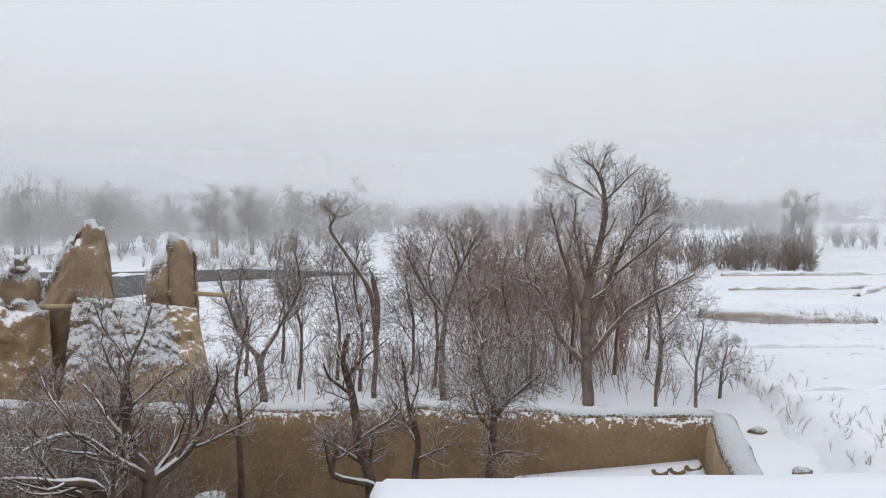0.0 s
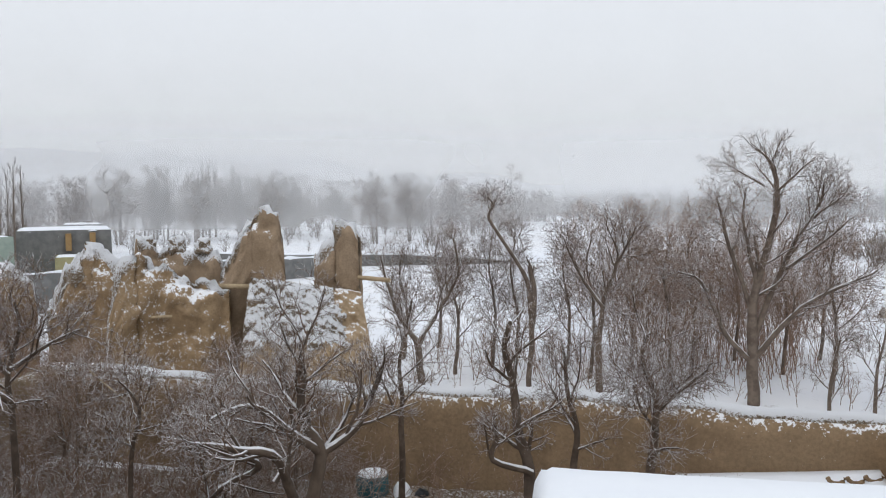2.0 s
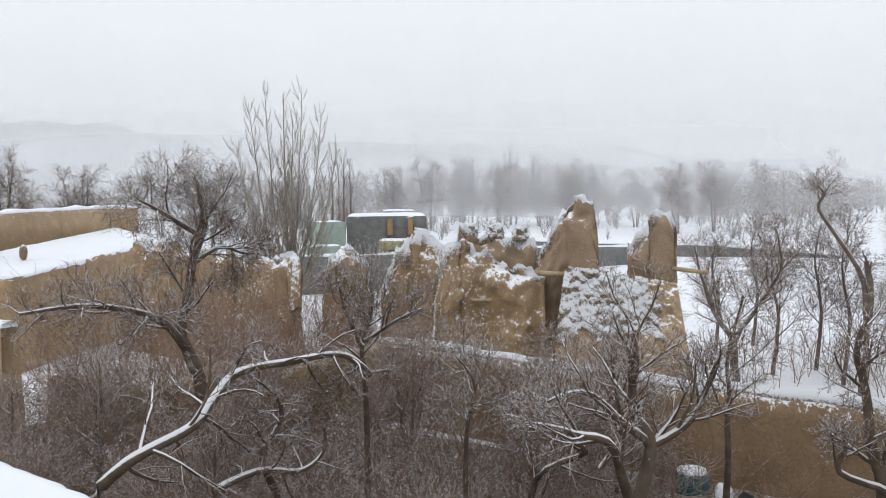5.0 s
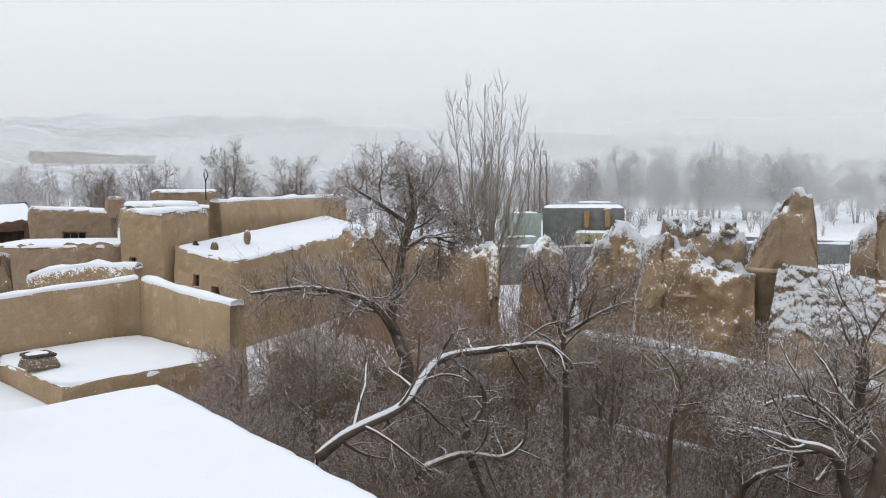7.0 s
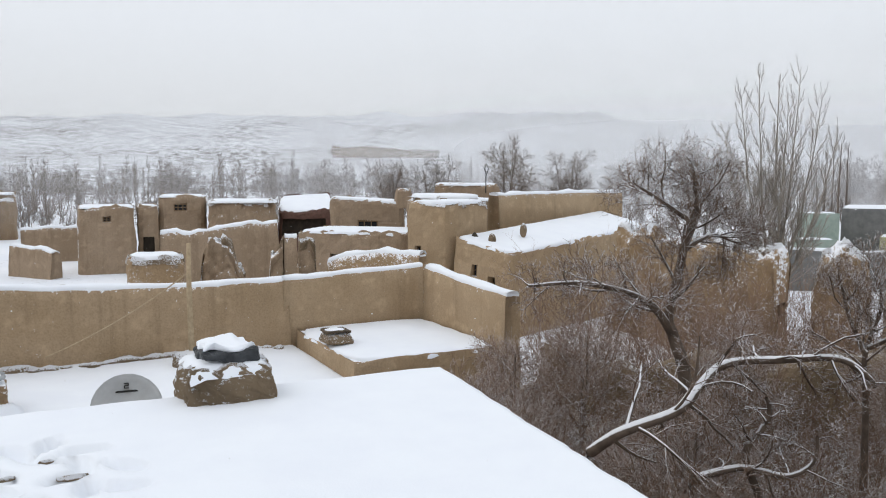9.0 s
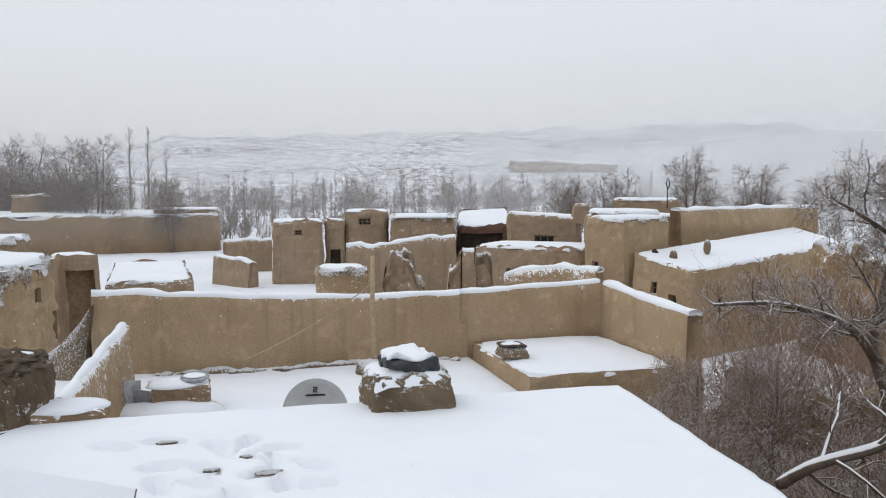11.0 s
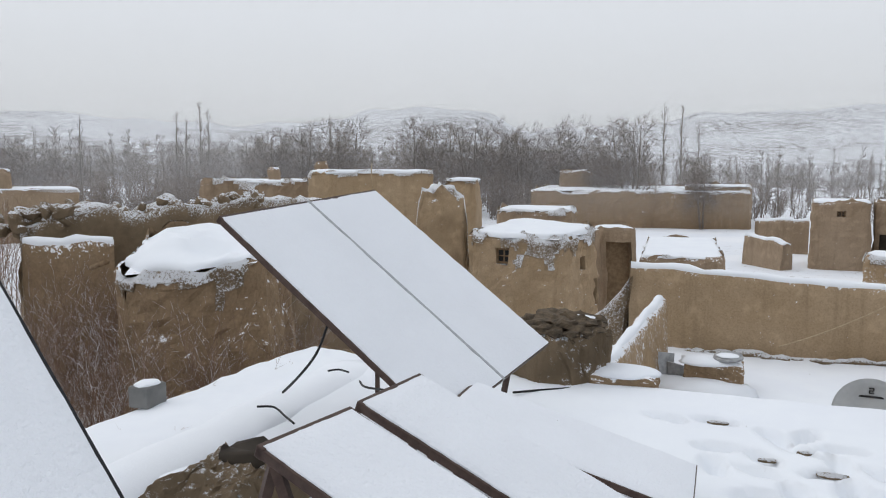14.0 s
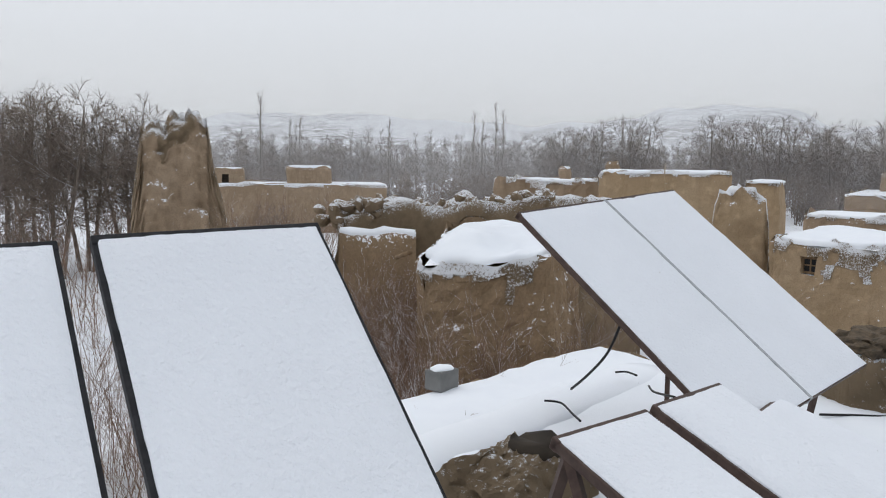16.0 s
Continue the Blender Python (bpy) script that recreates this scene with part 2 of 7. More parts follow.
def cable_line(points, n=5):
    """The smooth curve through the points."""
    p = [Vector(q) for q in points]
    return [bend(p, k, i / n) for k in range(len(p) - 1) for i in range(n)] + [p[-1]]


def bend(p, k, t):
    """A place on the smooth curve through p, between its points k and k + 1."""
    a, b, c, d = p[max(k - 1, 0)], p[k], p[k + 1], p[min(k + 2, len(p) - 1)]
    return 0.5 * (2 * b + (c - a) * t + (2 * a - 5 * b + 4 * c - d) * t * t + (3 * b - a - 3 * c + d) * t ** 3)


def sag(a, b, drop, n=14):
    a, b = Vector(a), Vector(b)
    return [a.lerp(b, i / n) - Vector((0, 0, drop * 4 * (i / n) * (1 - i / n))) for i in range(n + 1)]


def snow_sheet(name, corners, h, parent=None, label="", step=0.35, over=0.05, lumps=0.03, skirt=0.05, seed=0.0, dent=None, most=90, corner=0.0):
    """A blanket of snow over a four-cornered top: full in the middle, rounded off and a little ragged at its rim. corners: (x, y, z) in order."""
    c = [Vector(p) for p in corners]
    nu = max(4, int(max((c[1] - c[0]).length, (c[2] - c[3]).length) / step))
    nv = max(4, int(max((c[3] - c[0]).length, (c[2] - c[1]).length) / step))
    nu, nv = min(nu, most), min(nv, most)
    mid = sum(c, Vector()) / 4
    lu, lv = (c[1] - c[0]).length, (c[3] - c[0]).length

    def grade(n, size):
        lim = min(0.35, 0.12 / size)
        return [0.0, lim * 0.12, lim * 0.45, lim] + [lim + (1 - 2 * lim) * i / n for i in range(1, n)] + [1 - lim, 1 - lim * 0.45, 1 - lim * 0.12, 1.0]

    us, vs = grade(nu, lu), grade(nv, lv)
    verts, faces = [], []
    W = len(us)
    for v in vs:
        for u in us:
            p = c[0].lerp(c[1], u).lerp(c[3].lerp(c[2], u), v)
            edge = min(u * lu, (1 - u) * lu, v * lv, (1 - v) * lv)
            rise = math.sqrt(max(0.0, 1 - (1 - min(1.0, edge / 0.13)) ** 2))
            n1 = noise.noise(Vector((p.x * 0.8 + seed, p.y * 0.8, seed)))
            n2 = noise.noise(Vector((p.x * 3.1, p.y * 3.1 + seed, 2.0)))
            out = Vector((p.x - mid.x, p.y - mid.y, 0))
            out = out.normalized() if out.length > 0.01 else out
            q = p + out * (over * (1 - min(1, edge / 0.3)) * (0.6 + 3.0 * n2 + 1.5 * n1))
            if corner:
                q -= out * (0.42 * corner * max(0.0, 1 - min(u, 1 - u) * lu / corner) * max(0.0, 1 - min(v, 1 - v) * lv / corner))
            drip = max(0.0, noise.noise(Vector((p.x * 6.3, p.y * 6.3, seed + 5))))
            q.z += -skirt * (1 - rise) * (1 + 4.0 * drip) + rise * h + min(1, edge / 0.4) * lumps * (n1 + 0.5 * n2)
            if dent:
                q.z -= dent(q.x, q.y)
            verts.append(q)
    for j in range(len(vs) - 1):
        for i in range(W - 1):
            faces.append((j * W + i, j * W + i + 1, (j + 1) * W + i + 1, (j + 1) * W + i))
    return ob_of(name, verts, faces, M_SNOW, parent, label, True)


def mud_wall(name, line, z0, thick, material, label, category="wall", kind="", parent=None, rough=0.04, cap=0.09, step=0.3, batter=0.12, ragged=0.0, seed=0.0, cap_material=None, levels=7, capw=1.0, group="", jag=0.0):
    """A freestanding mud wall along line, (x, y, top) by (x, y, top): battered, uneven, rounded at the top, with snow lying along it."""
    pts = []
    for (x0, y0, a), (x1, y1, b) in zip(line, line[1:]):
        n = max(1, int(math.hypot(x1 - x0, y1 - y0) / step))
        pts += [(x0 + (x1 - x0) * i / n, y0 + (y1 - y0) * i / n, a + (b - a) * i / n) for i in range(n)]
    pts.append(line[-1])
    verts, faces, cv, cf = [], [], [], []
    m = 2 * levels + 3
    for i, (x, y, top) in enumerate(pts):
        x0, y0, _ = pts[max(i - 1, 0)]
        x1, y1, _ = pts[min(i + 1, len(pts) - 1)]
        d = math.hypot(x1 - x0, y1 - y0) or 1.0
        nx, ny = -(y1 - y0) / d, (x1 - x0) / d
        top += ragged * (noise.noise(Vector((x * 1.7 + seed, y * 1.7, 0.3))) + 0.6 * noise.noise(Vector((x * 5.2, y * 5.2 + seed, 1.3))))
        if jag:
            top += jag * (round(3 * noise.noise(Vector((x * 3.1 + seed, y * 3.1, 7)))) / 2 + 0.8 * noise.noise(Vector((x * 8, y * 8, seed))))
        half = thick / 2 * (1 + (0.35 * noise.noise(Vector((x * 2.4, y * 2.4, seed + 9))) if jag else 0))
        row = [(-(half + batter * (1 - k / levels)), z0 + (top - 0.08 - z0) * k / levels) for k in range(levels + 1)]
        row += [(0.0, top)]
        row += [(-s, z) for s, z in reversed(row[:-1])]
        for s, z in row:
            p = wobble((x + nx * s, y + ny * s, z), rough, 1.1, seed)
            if jag:
                bite = jag * (1.1 * noise.fractal(p * 2.6 + Vector((seed, 0, 0)), 0.7, 2.1, 4))
                side = 0.0 if abs(s) < 1e-6 else math.copysign(1.0, s)
                p += Vector((nx * side * bite, ny * side * bite, bite * (0.9 if z > top - 0.3 else 0.2)))
            if z <= z0 + 0.01:
                p.z = z0 - 0.05
            verts.append(p)
        n1 = noise.noise(Vector((x * 2.3, y * 2.3, seed + 4)))
        slope = abs(pts[min(i + 1, len(pts) - 1)][2] - pts[max(i - 1, 0)][2]) / d
        ch = cap * (0.95 + 1.3 * n1 + 1.1 * noise.noise(Vector((x * 6.1, y * 6.1, seed + 2)))) * (1 - smooth(slope, 1.2, 3.0))
        hw = half * capw - 0.02 + 0.04 * n1
        for s, z in ((-hw * 0.95, -0.10), (-hw * 1.0, -0.035), (-hw * 0.85, 0.35 * ch), (-hw * 0.35, 0.9 * ch), (hw * 0.1, ch), (hw * 0.6, 0.7 * ch), (hw * 1.0, -0.035), (hw * 0.95, -0.10)):
            drop = 0.05 * noise.noise(Vector((x * 5.3 + s, y * 5.3, seed))) if z < 0 else 0.0
            cv.append(wobble((x + nx * s, y + ny * s, top + z + drop), rough, 1.1, seed))
    for i in range(len(pts) - 1):
        for k in range(m - 1):
            faces.append((i * m + k, (i + 1) * m + k, (i + 1) * m + k + 1, i * m + k + 1))
        for k in range(7):
            cf.append((i * 8 + k, (i + 1) * 8 + k, (i + 1) * 8 + k + 1, i * 8 + k + 1))
    faces += [tuple(range(m - 1, -1, -1)), tuple(range((len(pts) - 1) * m, len(pts) * m))]
    cf += [tuple(range(7, -1, -1)), tuple(range((len(pts) - 1) * 8, len(pts) * 8))]
    ob = ob_of(name, verts, faces, material, parent, "", True)
    if parent is None:
        tagged(ob, label, category, group, kind)
    elif label:
        ob["label"] = label
    if cap:
        ob_of("snow_cap", cv, cf, cap_material or M_SNOW, ob, "ragged cap of snow", True)
    return ob


def crust_patches(points, faces, material, parent, label):
    """Lays each connected patch of faces as a part of its own."""
    group = {}

    def find(k):
        while group.setdefault(k, k) != k:
            group[k] = group[group[k]]
            k = group[k]
        return k

    for f in faces:
        for k in f[1:]:
            group[find(k)] = find(f[0])
    patches = {}
    for f in faces:
        patches.setdefault(find(f[0]), []).append(f)
    for patch in patches.values():
        if len(patch) > 5:
            ids = {k: i for i, k in enumerate(sorted({k for f in patch for k in f}))}
            ob_of("snow_crust", [points[k] for k in ids], [tuple(ids[k] for k in f) for f in patch], material, parent, label, True)


def window_parts(parent, at, along, out, w, h, material=None, bars=(1, 1), depth=0.16):
    """A wooden window set back in its opening: dark pane, frame and glazing bars. at: middle of the opening on the face."""
    at, a, o = Vector(at), Vector(along).normalized(), Vector(out).normalized()
    z = Vector((0, 0, 1))
    mat = Matrix((a, -o, z)).transposed().to_4x4()
    mat.translation = at - o * depth
    win = part("window", box_bm((-w / 2 + 0.01, -0.015, -h / 2 + 0.01), (w / 2 - 0.01, 0.015, h / 2 - 0.01), 0.0, mat), M_PANE, parent, "small dark wooden window")
    t = min(0.07, w * 0.12)
    bm = bmesh.new()
    pieces = [((-w / 2, -0.05, -h / 2), (-w / 2 + t, 0.0, h / 2)), ((w / 2 - t, -0.05, -h / 2), (w / 2, 0.0, h / 2)), ((-w / 2, -0.052, -h / 2), (w / 2, 0.0, -h / 2 + t)), ((-w / 2, -0.052, h / 2 - t), (w / 2, 0.0, h / 2))]
    for k in range(bars[0]):
        x = -w / 2 + w * (k + 1) / (bars[0] + 1)
        pieces.append(((x - t * 0.3, -0.04, -h / 2 + 0.01), (x + t * 0.3, -0.004, h / 2 - 0.01)))
    for k in range(bars[1]):
        y = -h / 2 + h * (k + 1) / (bars[1] + 1)
        pieces.append(((-w / 2 + 0.01, -0.038, y - t * 0.3), (w / 2 - 0.01, -0.006, y + t * 0.3)))
    for lo, hi in pieces:
        b2 = box_bm(lo, hi)
        me = bpy.data.meshes.new("tmp")
        b2.to_mesh(me)
        b2.free()
        bm.from_mesh(me)
        bpy.data.meshes.remove(me)
    bmesh.ops.transform(bm, matrix=mat, verts=bm.verts)
    part("window_frame", bm, material or M_WOOD, win)
    return win


def mud_house(name, corners, z0, z1, label, openings=(), material=None, rough=0.10, step=0.22, snow=0.14, category="house", parapet=0.0, lean=0.06, edge_snow=True, group="", seed=0.0, tops=None, kind="", lumps=0.05, crust=0.0, corner=0.4):
    """A flat-roofed mud building on four ground corners (anticlockwise from above). openings: (side, from, to, sill, head, kind) in metres
    along the side and above z0; kind is window, door or hole. tops: a height for each corner in place of z1."""
    material = material or M_MUD
    c = [Vector((x, y, 0)) for x, y in corners]
    tops = tops or [z1] * 4
    mid = sum(c, Vector()) / 4
    ob = root(name, mid.x, mid.y, z0)
    tagged(ob, label, category, group, kind)
    verts, faces, below = [], [], []
    todo = []
    size = sum((c[k] - c[k - 1]).length for k in range(4)) / 4
    for side in range(4):
        a, b = c[side], c[(side + 1) % 4]
        ta, tb = tops[side], tops[(side + 1) % 4]
        L = (b - a).length
        along = (b - a).normalized()
        out = Vector((along.y, -along.x, 0))
        holes = [o for o in openings if o[0] == side]
        H = max(ta, tb) - z0
        fine = [H - t for t in (0.05, 0.12, 0.22) if rough > 0.015 and H > 0.6]
        us = {0.0, L} | {L * i / max(2, int(L / step)) for i in range(max(2, int(L / step)) + 1)}
        vs = {0.0, H} | set(fine) | {H * i / max(3, int(H / step)) for i in range(max(3, int(H / step)) + 1)}
        for _, u0, u1, v0, v1, _k in holes:
            us = {u for u in us if abs(u - u0) > 0.08 and abs(u - u1) > 0.08} | {u0, u1}
            vs = {v for v in vs if abs(v - v0) > 0.08 and abs(v - v1) > 0.08} | {v0, v1}
        us, vs = sorted(us), sorted(vs)

        def place(u, v, deep=0.0):
            f = v / H
            p = a + along * u
            p.z = z0 + f * ((ta + (tb - ta) * u / L) - z0)
            p = p.lerp(Vector((mid.x, mid.y, p.z)), lean * f / max(1.0, size / 3)) - out * deep
            soft = min(1.0, rough * 10)
            near = max(0.0, 1 - min(u, L - u) / corner) ** 2 * 0.4 * corner + max(0.0, 1 - (H - v) / 0.22) ** 2 * 0.09
            inward = Vector((mid.x - p.x, mid.y - p.y, 0)).normalized()
            p += inward * (near * soft)
            q = wobble(p, rough, 0.8, seed)
            q += inward * (0.5 * rough * noise.fractal(q * 2.3 + Vector((seed, 0, 0)), 0.7, 2.1, 4))
            if v == 0.0:
                q.z = z0 - 0.1
            elif f > 0.99:
                q.z += rough * (1.4 * noise.noise(Vector((q.x * 1.3, q.y * 1.3, seed))) + 1.2 * noise.noise(Vector((q.x * 3.9, q.y * 3.9, seed))))
            return q

        base = len(verts)
        for v in vs:
            verts += [place(u, v) for u in us]
            below += [H - v] * len(us)
        W = len(us)
        for j in range(len(vs) - 1):
            for i in range(W - 1):
                um, vm = (us[i] + us[i + 1]) / 2, (vs[j] + vs[j + 1]) / 2
                if any(u0 < um < u1 and v0 < vm < v1 for _, u0, u1, v0, v1, _k in holes):
                    continue
                k = base + j * W + i
                faces.append((k, k + 1, k + W + 1, k + W))
        for _, u0, u1, v0, v1, kindo in holes:
            deep = 0.3
            ring = [place(u0, v0), place(u1, v0), place(u1, v1), place(u0, v1)]
            back = [p - out * deep for p in ring]
            n = len(verts)
            verts += ring + back
            below += [9.0] * 8
            for k in range(4):
                k2 = (k + 1) % 4
                faces.append((n + k, n + 4 + k, n + 4 + k2, n + k2))
            todo.append((kindo, sum(ring, Vector()) / 4, along, out, u1 - u0, v1 - v0, deep, back))
    bm = bmesh.new()
    bm.from_mesh(mesh_of("wall", verts, faces, material))
    bmesh.ops.remove_doubles(bm, verts=bm.verts, dist=0.002)
    part("wall", bm, material, ob)
    if crust:
        def clings(k):
            p = verts[k]
            return below[k] < crust * (0.7 + 1.1 * noise.noise(Vector((p.x * 1.4, p.y * 1.4, seed))) + 0.9 * noise.noise(p * 3.7) + 0.5 * noise.noise(p * 9))
        cover = [f for f in faces if len(f) == 4 and all(clings(k) for k in f)]
        lifted = {}
        for k in {k for f in cover for k in f}:
            p = verts[k]
            outward = Vector((p.x - mid.x, p.y - mid.y, 0)).normalized()
            lifted[k] = p + outward * (0.02 + 0.05 * abs(noise.noise(p * 7))) + Vector((0, 0, 0.02))
        crust_patches(lifted, cover, M_CRUST, ob, "crust of snow below the eaves")
    bm = bmesh.new()
    inset = 0.02 + 0.5 * corner / size
    tv = []
    for k in range(4):
        p = Vector((c[k].x, c[k].y, tops[k] - 0.05))
        tv.append(bm.verts.new(p.lerp(Vector((mid.x, mid.y, p.z)), inset)))
    bm.faces.new(tv)
    part("roof", bm, material, ob)
    for kindo, at, along, out, w, h, deep, back in todo:
        if kindo == "window":
            window_parts(ob, at, along, out, w, h, bars=(1 if w < 0.6 else 2, 1))
        # Each hole is closed by a flat sheet whose dark colour stands for shade.
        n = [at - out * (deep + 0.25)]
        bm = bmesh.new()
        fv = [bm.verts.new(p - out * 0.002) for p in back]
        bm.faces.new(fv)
        part("doorway" if kindo == "door" else "opening", bm, M_DARK if kindo != "wood" else M_WOOD, ob, "dark sheet standing in for the shaded inside" if kindo != "wood" else "brown sheet across a dark recess")
    if snow:
        sc = []
        for k in range(4):
            p = Vector((c[k].x, c[k].y, tops[k] - 0.02))
            sc.append(p.lerp(Vector((mid.x, mid.y, p.z)), min(0.12, lean / max(1.0, size / 3) + 0.10 / size)))
        snow_sheet("roof_snow", sc, snow * 0.38, ob, "smooth blanket of snow", 0.25, 0.035, lumps, 0.03, seed, corner=corner + 0.1)
    return ob


def spread(x, y, k=1.11):
    """A place pushed k times as far from the camera, keeping its bearing in view."""
    return (-0.56 + (x + 0.56) * k, -0.5 + (y + 0.5) * k)


def quad(a, b, depth):
    """Four corners anticlockwise from a front edge seen left to right, and the depth behind it."""
    (x0, y0), (x1, y1) = a, b
    d = math.hypot(x1 - x0, y1 - y0)
    nx, ny = -(y1 - y0) / d * depth, (x1 - x0) / d * depth
    return [(x0, y0), (x1, y1), (x1 + nx, y1 + ny), (x0 + nx, y0 + ny)]

# ---- ground and hills ----
def ground_height(x, y):
    far = smooth(math.hypot(x + 3, y - 6), 11.5, 19)
    if y > 12.6:
        far = max(far, smooth(y, 12.6, 15))
    z = -2.7 - 0.5 * far
    # the gully outside the garden wall and the higher field beyond its bank
    z += 0.28 * smooth(x, 7.9, 9.0) * smooth(y, 2, 8) * (1 - smooth(y, 60, 90))
    z -= 0.35 * math.exp(-((x - 6.6) / 1.1) ** 2) * smooth(y, 4, 9) * (1 - smooth(y, 19, 26))
    r = math.hypot(x, y)
    z += 0.05 * noise.noise(Vector((x * 0.35, y * 0.35, 0))) * smooth(r, 3, 9)
    z += 0.5 * noise.noise(Vector((x * 0.02, y * 0.02, 3))) * smooth(r, 60, 160)
    return z


def build_ground():
    steps = [0.0]
    while steps[-1] < 3200:
        steps.append(steps[-1] + max(0.8, steps[-1] * 0.055))
    axis = [-s for s in reversed(steps[1:])] + steps
    verts = [(x, y + 8, ground_height(x, y + 8)) for y in axis for x in axis]
    W = len(axis)
    faces = [(j * W + i, j * W + i + 1, (j + 1) * W + i + 1, (j + 1) * W + i) for j in range(W - 1) for i in range(W - 1)]
    tagged(ob_of("ground", verts, faces, M_GROUND, smooth=True), "snow covered fields and yards with stubble showing through", "ground", kind="structure")


build_ground()


def crest(a):
    """Height of the far ridge at a bearing, degrees left of +y."""
    marks = ((-60, 2), (-30, 3), (0, 9), (12, 20), (22, 34), (32, 36), (45, 40), (58, 50), (66, 47), (80, 45), (93, 40), (96.5, 34), (100, 31), (105, 30), (109, 46), (113, 47), (119, 34), (128, 34), (137, 40), (143, 38), (152, 30), (175, 22))
    for (a0, h0), (a1, h1) in zip(marks, marks[1:]):
        if a <= a1:
            return h0 + (h1 - h0) * smooth(a, a0, a1)
    return marks[-1][1]


def build_hills():
    verts, faces = [], []
    na, rs = 330, [150, 190, 230, 270, 310, 350, 400, 450, 500, 560, 620, 700, 820, 1000]
    for i in range(na + 1):
        a = -60 + 235 * i / na
        for r in rs:
            f = smooth(r, 170, 560)
            h = 0.86 * crest(a + 3 * noise.noise(Vector((a * 0.2, r * 0.004, 0)))) * f * (1 - 0.25 * smooth(r, 640, 1000))
            h += f * 5.0 * noise.noise(Vector((a * 0.35, r * 0.012, 5))) + f * 0.7 * noise.noise(Vector((a * 1.3, r * 0.05, 8)))
            w = radians(a)
            verts.append((-math.sin(w) * r, math.cos(w) * r, GROUND - 1.2 + 1.2 * smooth(r, 150, 200) + h))
    n = len(rs)
    faces = [(i * n + k, (i + 1) * n + k, (i + 1) * n + k + 1, i * n + k + 1) for i in range(na) for k in range(n - 1)]
    tagged(ob_of("backdrop_hills", verts, faces, M_HILL, smooth=True), "low rounded hills under snow with scattered dark scrub", "hills", kind="structure")


build_hills()

# ---- the house with the roof that is walked on ----
def slab_house(name, lo, hi, label):
    """A plain storey of mud wall under a flat roof."""
    bm = box_bm(lo, hi)
    bmesh.ops.subdivide_edges(bm, edges=bm.edges[:], cuts=14, use_grid_fill=True)
    for v in bm.verts:
        v.co = wobble(v.co, 0.05, 0.8)
    return tagged(part(name, bm, M_MUD), label, "house", kind="structure")


slab_house("house_main", (-7.42, -3.85, -3.3), (6.0, 1.6, -0.06), "mud plastered house below the snow covered roof")
slab_house("house_wing", (-0.42, 1.58, -3.3), (6.05, 5.32, -0.10), "mud plastered wing of the house beside the garden")
FEET = [(-6.64, -0.88, 80), (-6.62, -1.22, 70), (-5.98, -0.58, 30), (-5.82, -0.23, 120), (-6.2, -0.35, 60), (-6.08, -0.85, 95), (-5.46, -0.4, 20), (-5.17, -0.2, 140), (-5.72, -0.6, 60), (-6.3, -0.1, 100), (-5.9, 0.1, 40), (-6.05, -0.15, 15), (-5.62, -0.12, 165), (-5.55, 0.06, 80), (-6.42, -0.5, 35), (-5.36, -0.62, 110), (-4.95, -0.42, 65), (-5.1, -0.02, 25), (-6.5, -0.3, 150), (-4.75, -0.12, 120), (-5.75, -0.86, 10)]


def footprints(x, y):
    d = 0.0
    for fx, fy, a in FEET:
        ca, sa = math.cos(radians(a)), math.sin(radians(a))
        u, v = (x - fx) * ca + (y - fy) * sa, -(x - fx) * sa + (y - fy) * ca
        d = max(d, 0.12 * math.exp(-((u / 0.15) ** 2 + (v / 0.06) ** 2) ** 3))
    return d


tagged(snow_sheet("roof_snow_main", [(-7.5, -3.95, -0.06), (6.1, -3.95, -0.06), (6.1, 1.55, -0.06), (-7.45, 3.14, -0.06)], 0.09, None, "", 0.05, 0.02, 0.012, 0.12, 1.0, footprints, 260), "smooth fresh snow over the flat roof with footprints", "snow", kind="structure")
tagged(snow_sheet("roof_snow_wing", [(-0.5, 1.6, -0.1), (6.1, 1.6, -0.1), (6.1, 5.42, -0.1), (-0.5, 5.42, -0.1)], 0.12, None, "", 0.25, 0.02, 0.03, 0.12, 2.0), "thick rounded snow on the roof of the wing", "snow", kind="structure")
# the raised rim along the south edge under the cables
slab_house("house_corner", (-7.40, 1.5, -3.3), (-3.4, 2.55, -0.06), "mud plastered corner of the house by the garden")
rim = mud_wall("roof_rim", [(-7.5, -3.98, -0.01), (-5.6, -3.98, 0.04), (-2.0, -3.98, 0.05), (6.0, -3.98, 0.05)], -0.4, 0.44, M_MUD, "low mud rim of the roof buried in snow", "parapet", "structure", cap=0.06, batter=0.05, capw=1.5)

# ---- the lower terrace, its wall and the low annex ----
slab_house("terrace_block", (-18.7, -4.2, -3.3), (-7.3, 5.0, -2.12), "earth terrace between the house and the long wall")
tagged(snow_sheet("terrace_snow", [(-18.75, -4.3, -2.14), (-7.3, -4.3, -2.14), (-7.3, 5.0, -2.14), (-18.75, 5.0, -2.14)], 0.09, None, "", 0.3, 0.0, 0.05, 0.05, 3.0), "trodden snow on the lower terrace", "snow", kind="structure")
mud_wall("wall_terrace", [(-18.7, -3.05, -0.32), (-18.7, -2.2, -0.33), (-18.7, 0.4, -0.50), (-18.7, 2.1, -0.56), (-18.68, 4.88, -0.57)], -2.2, 0.34, M_MUD_PATCH, "long tan mud wall flecked with snow", "wall", "structure", rough=0.05, cap=0.035, batter=0.06, seed=4.0)
mud_wall("wall_annex", [(-18.66, 4.74, -0.55), (-18.66, 8.2, -0.40)], -3.2, 0.34, M_MUD, "smooth tan mud parapet wall with a thin snow cap", "wall", "structure", rough=0.025, cap=0.03, batter=0.04, seed=5.0)
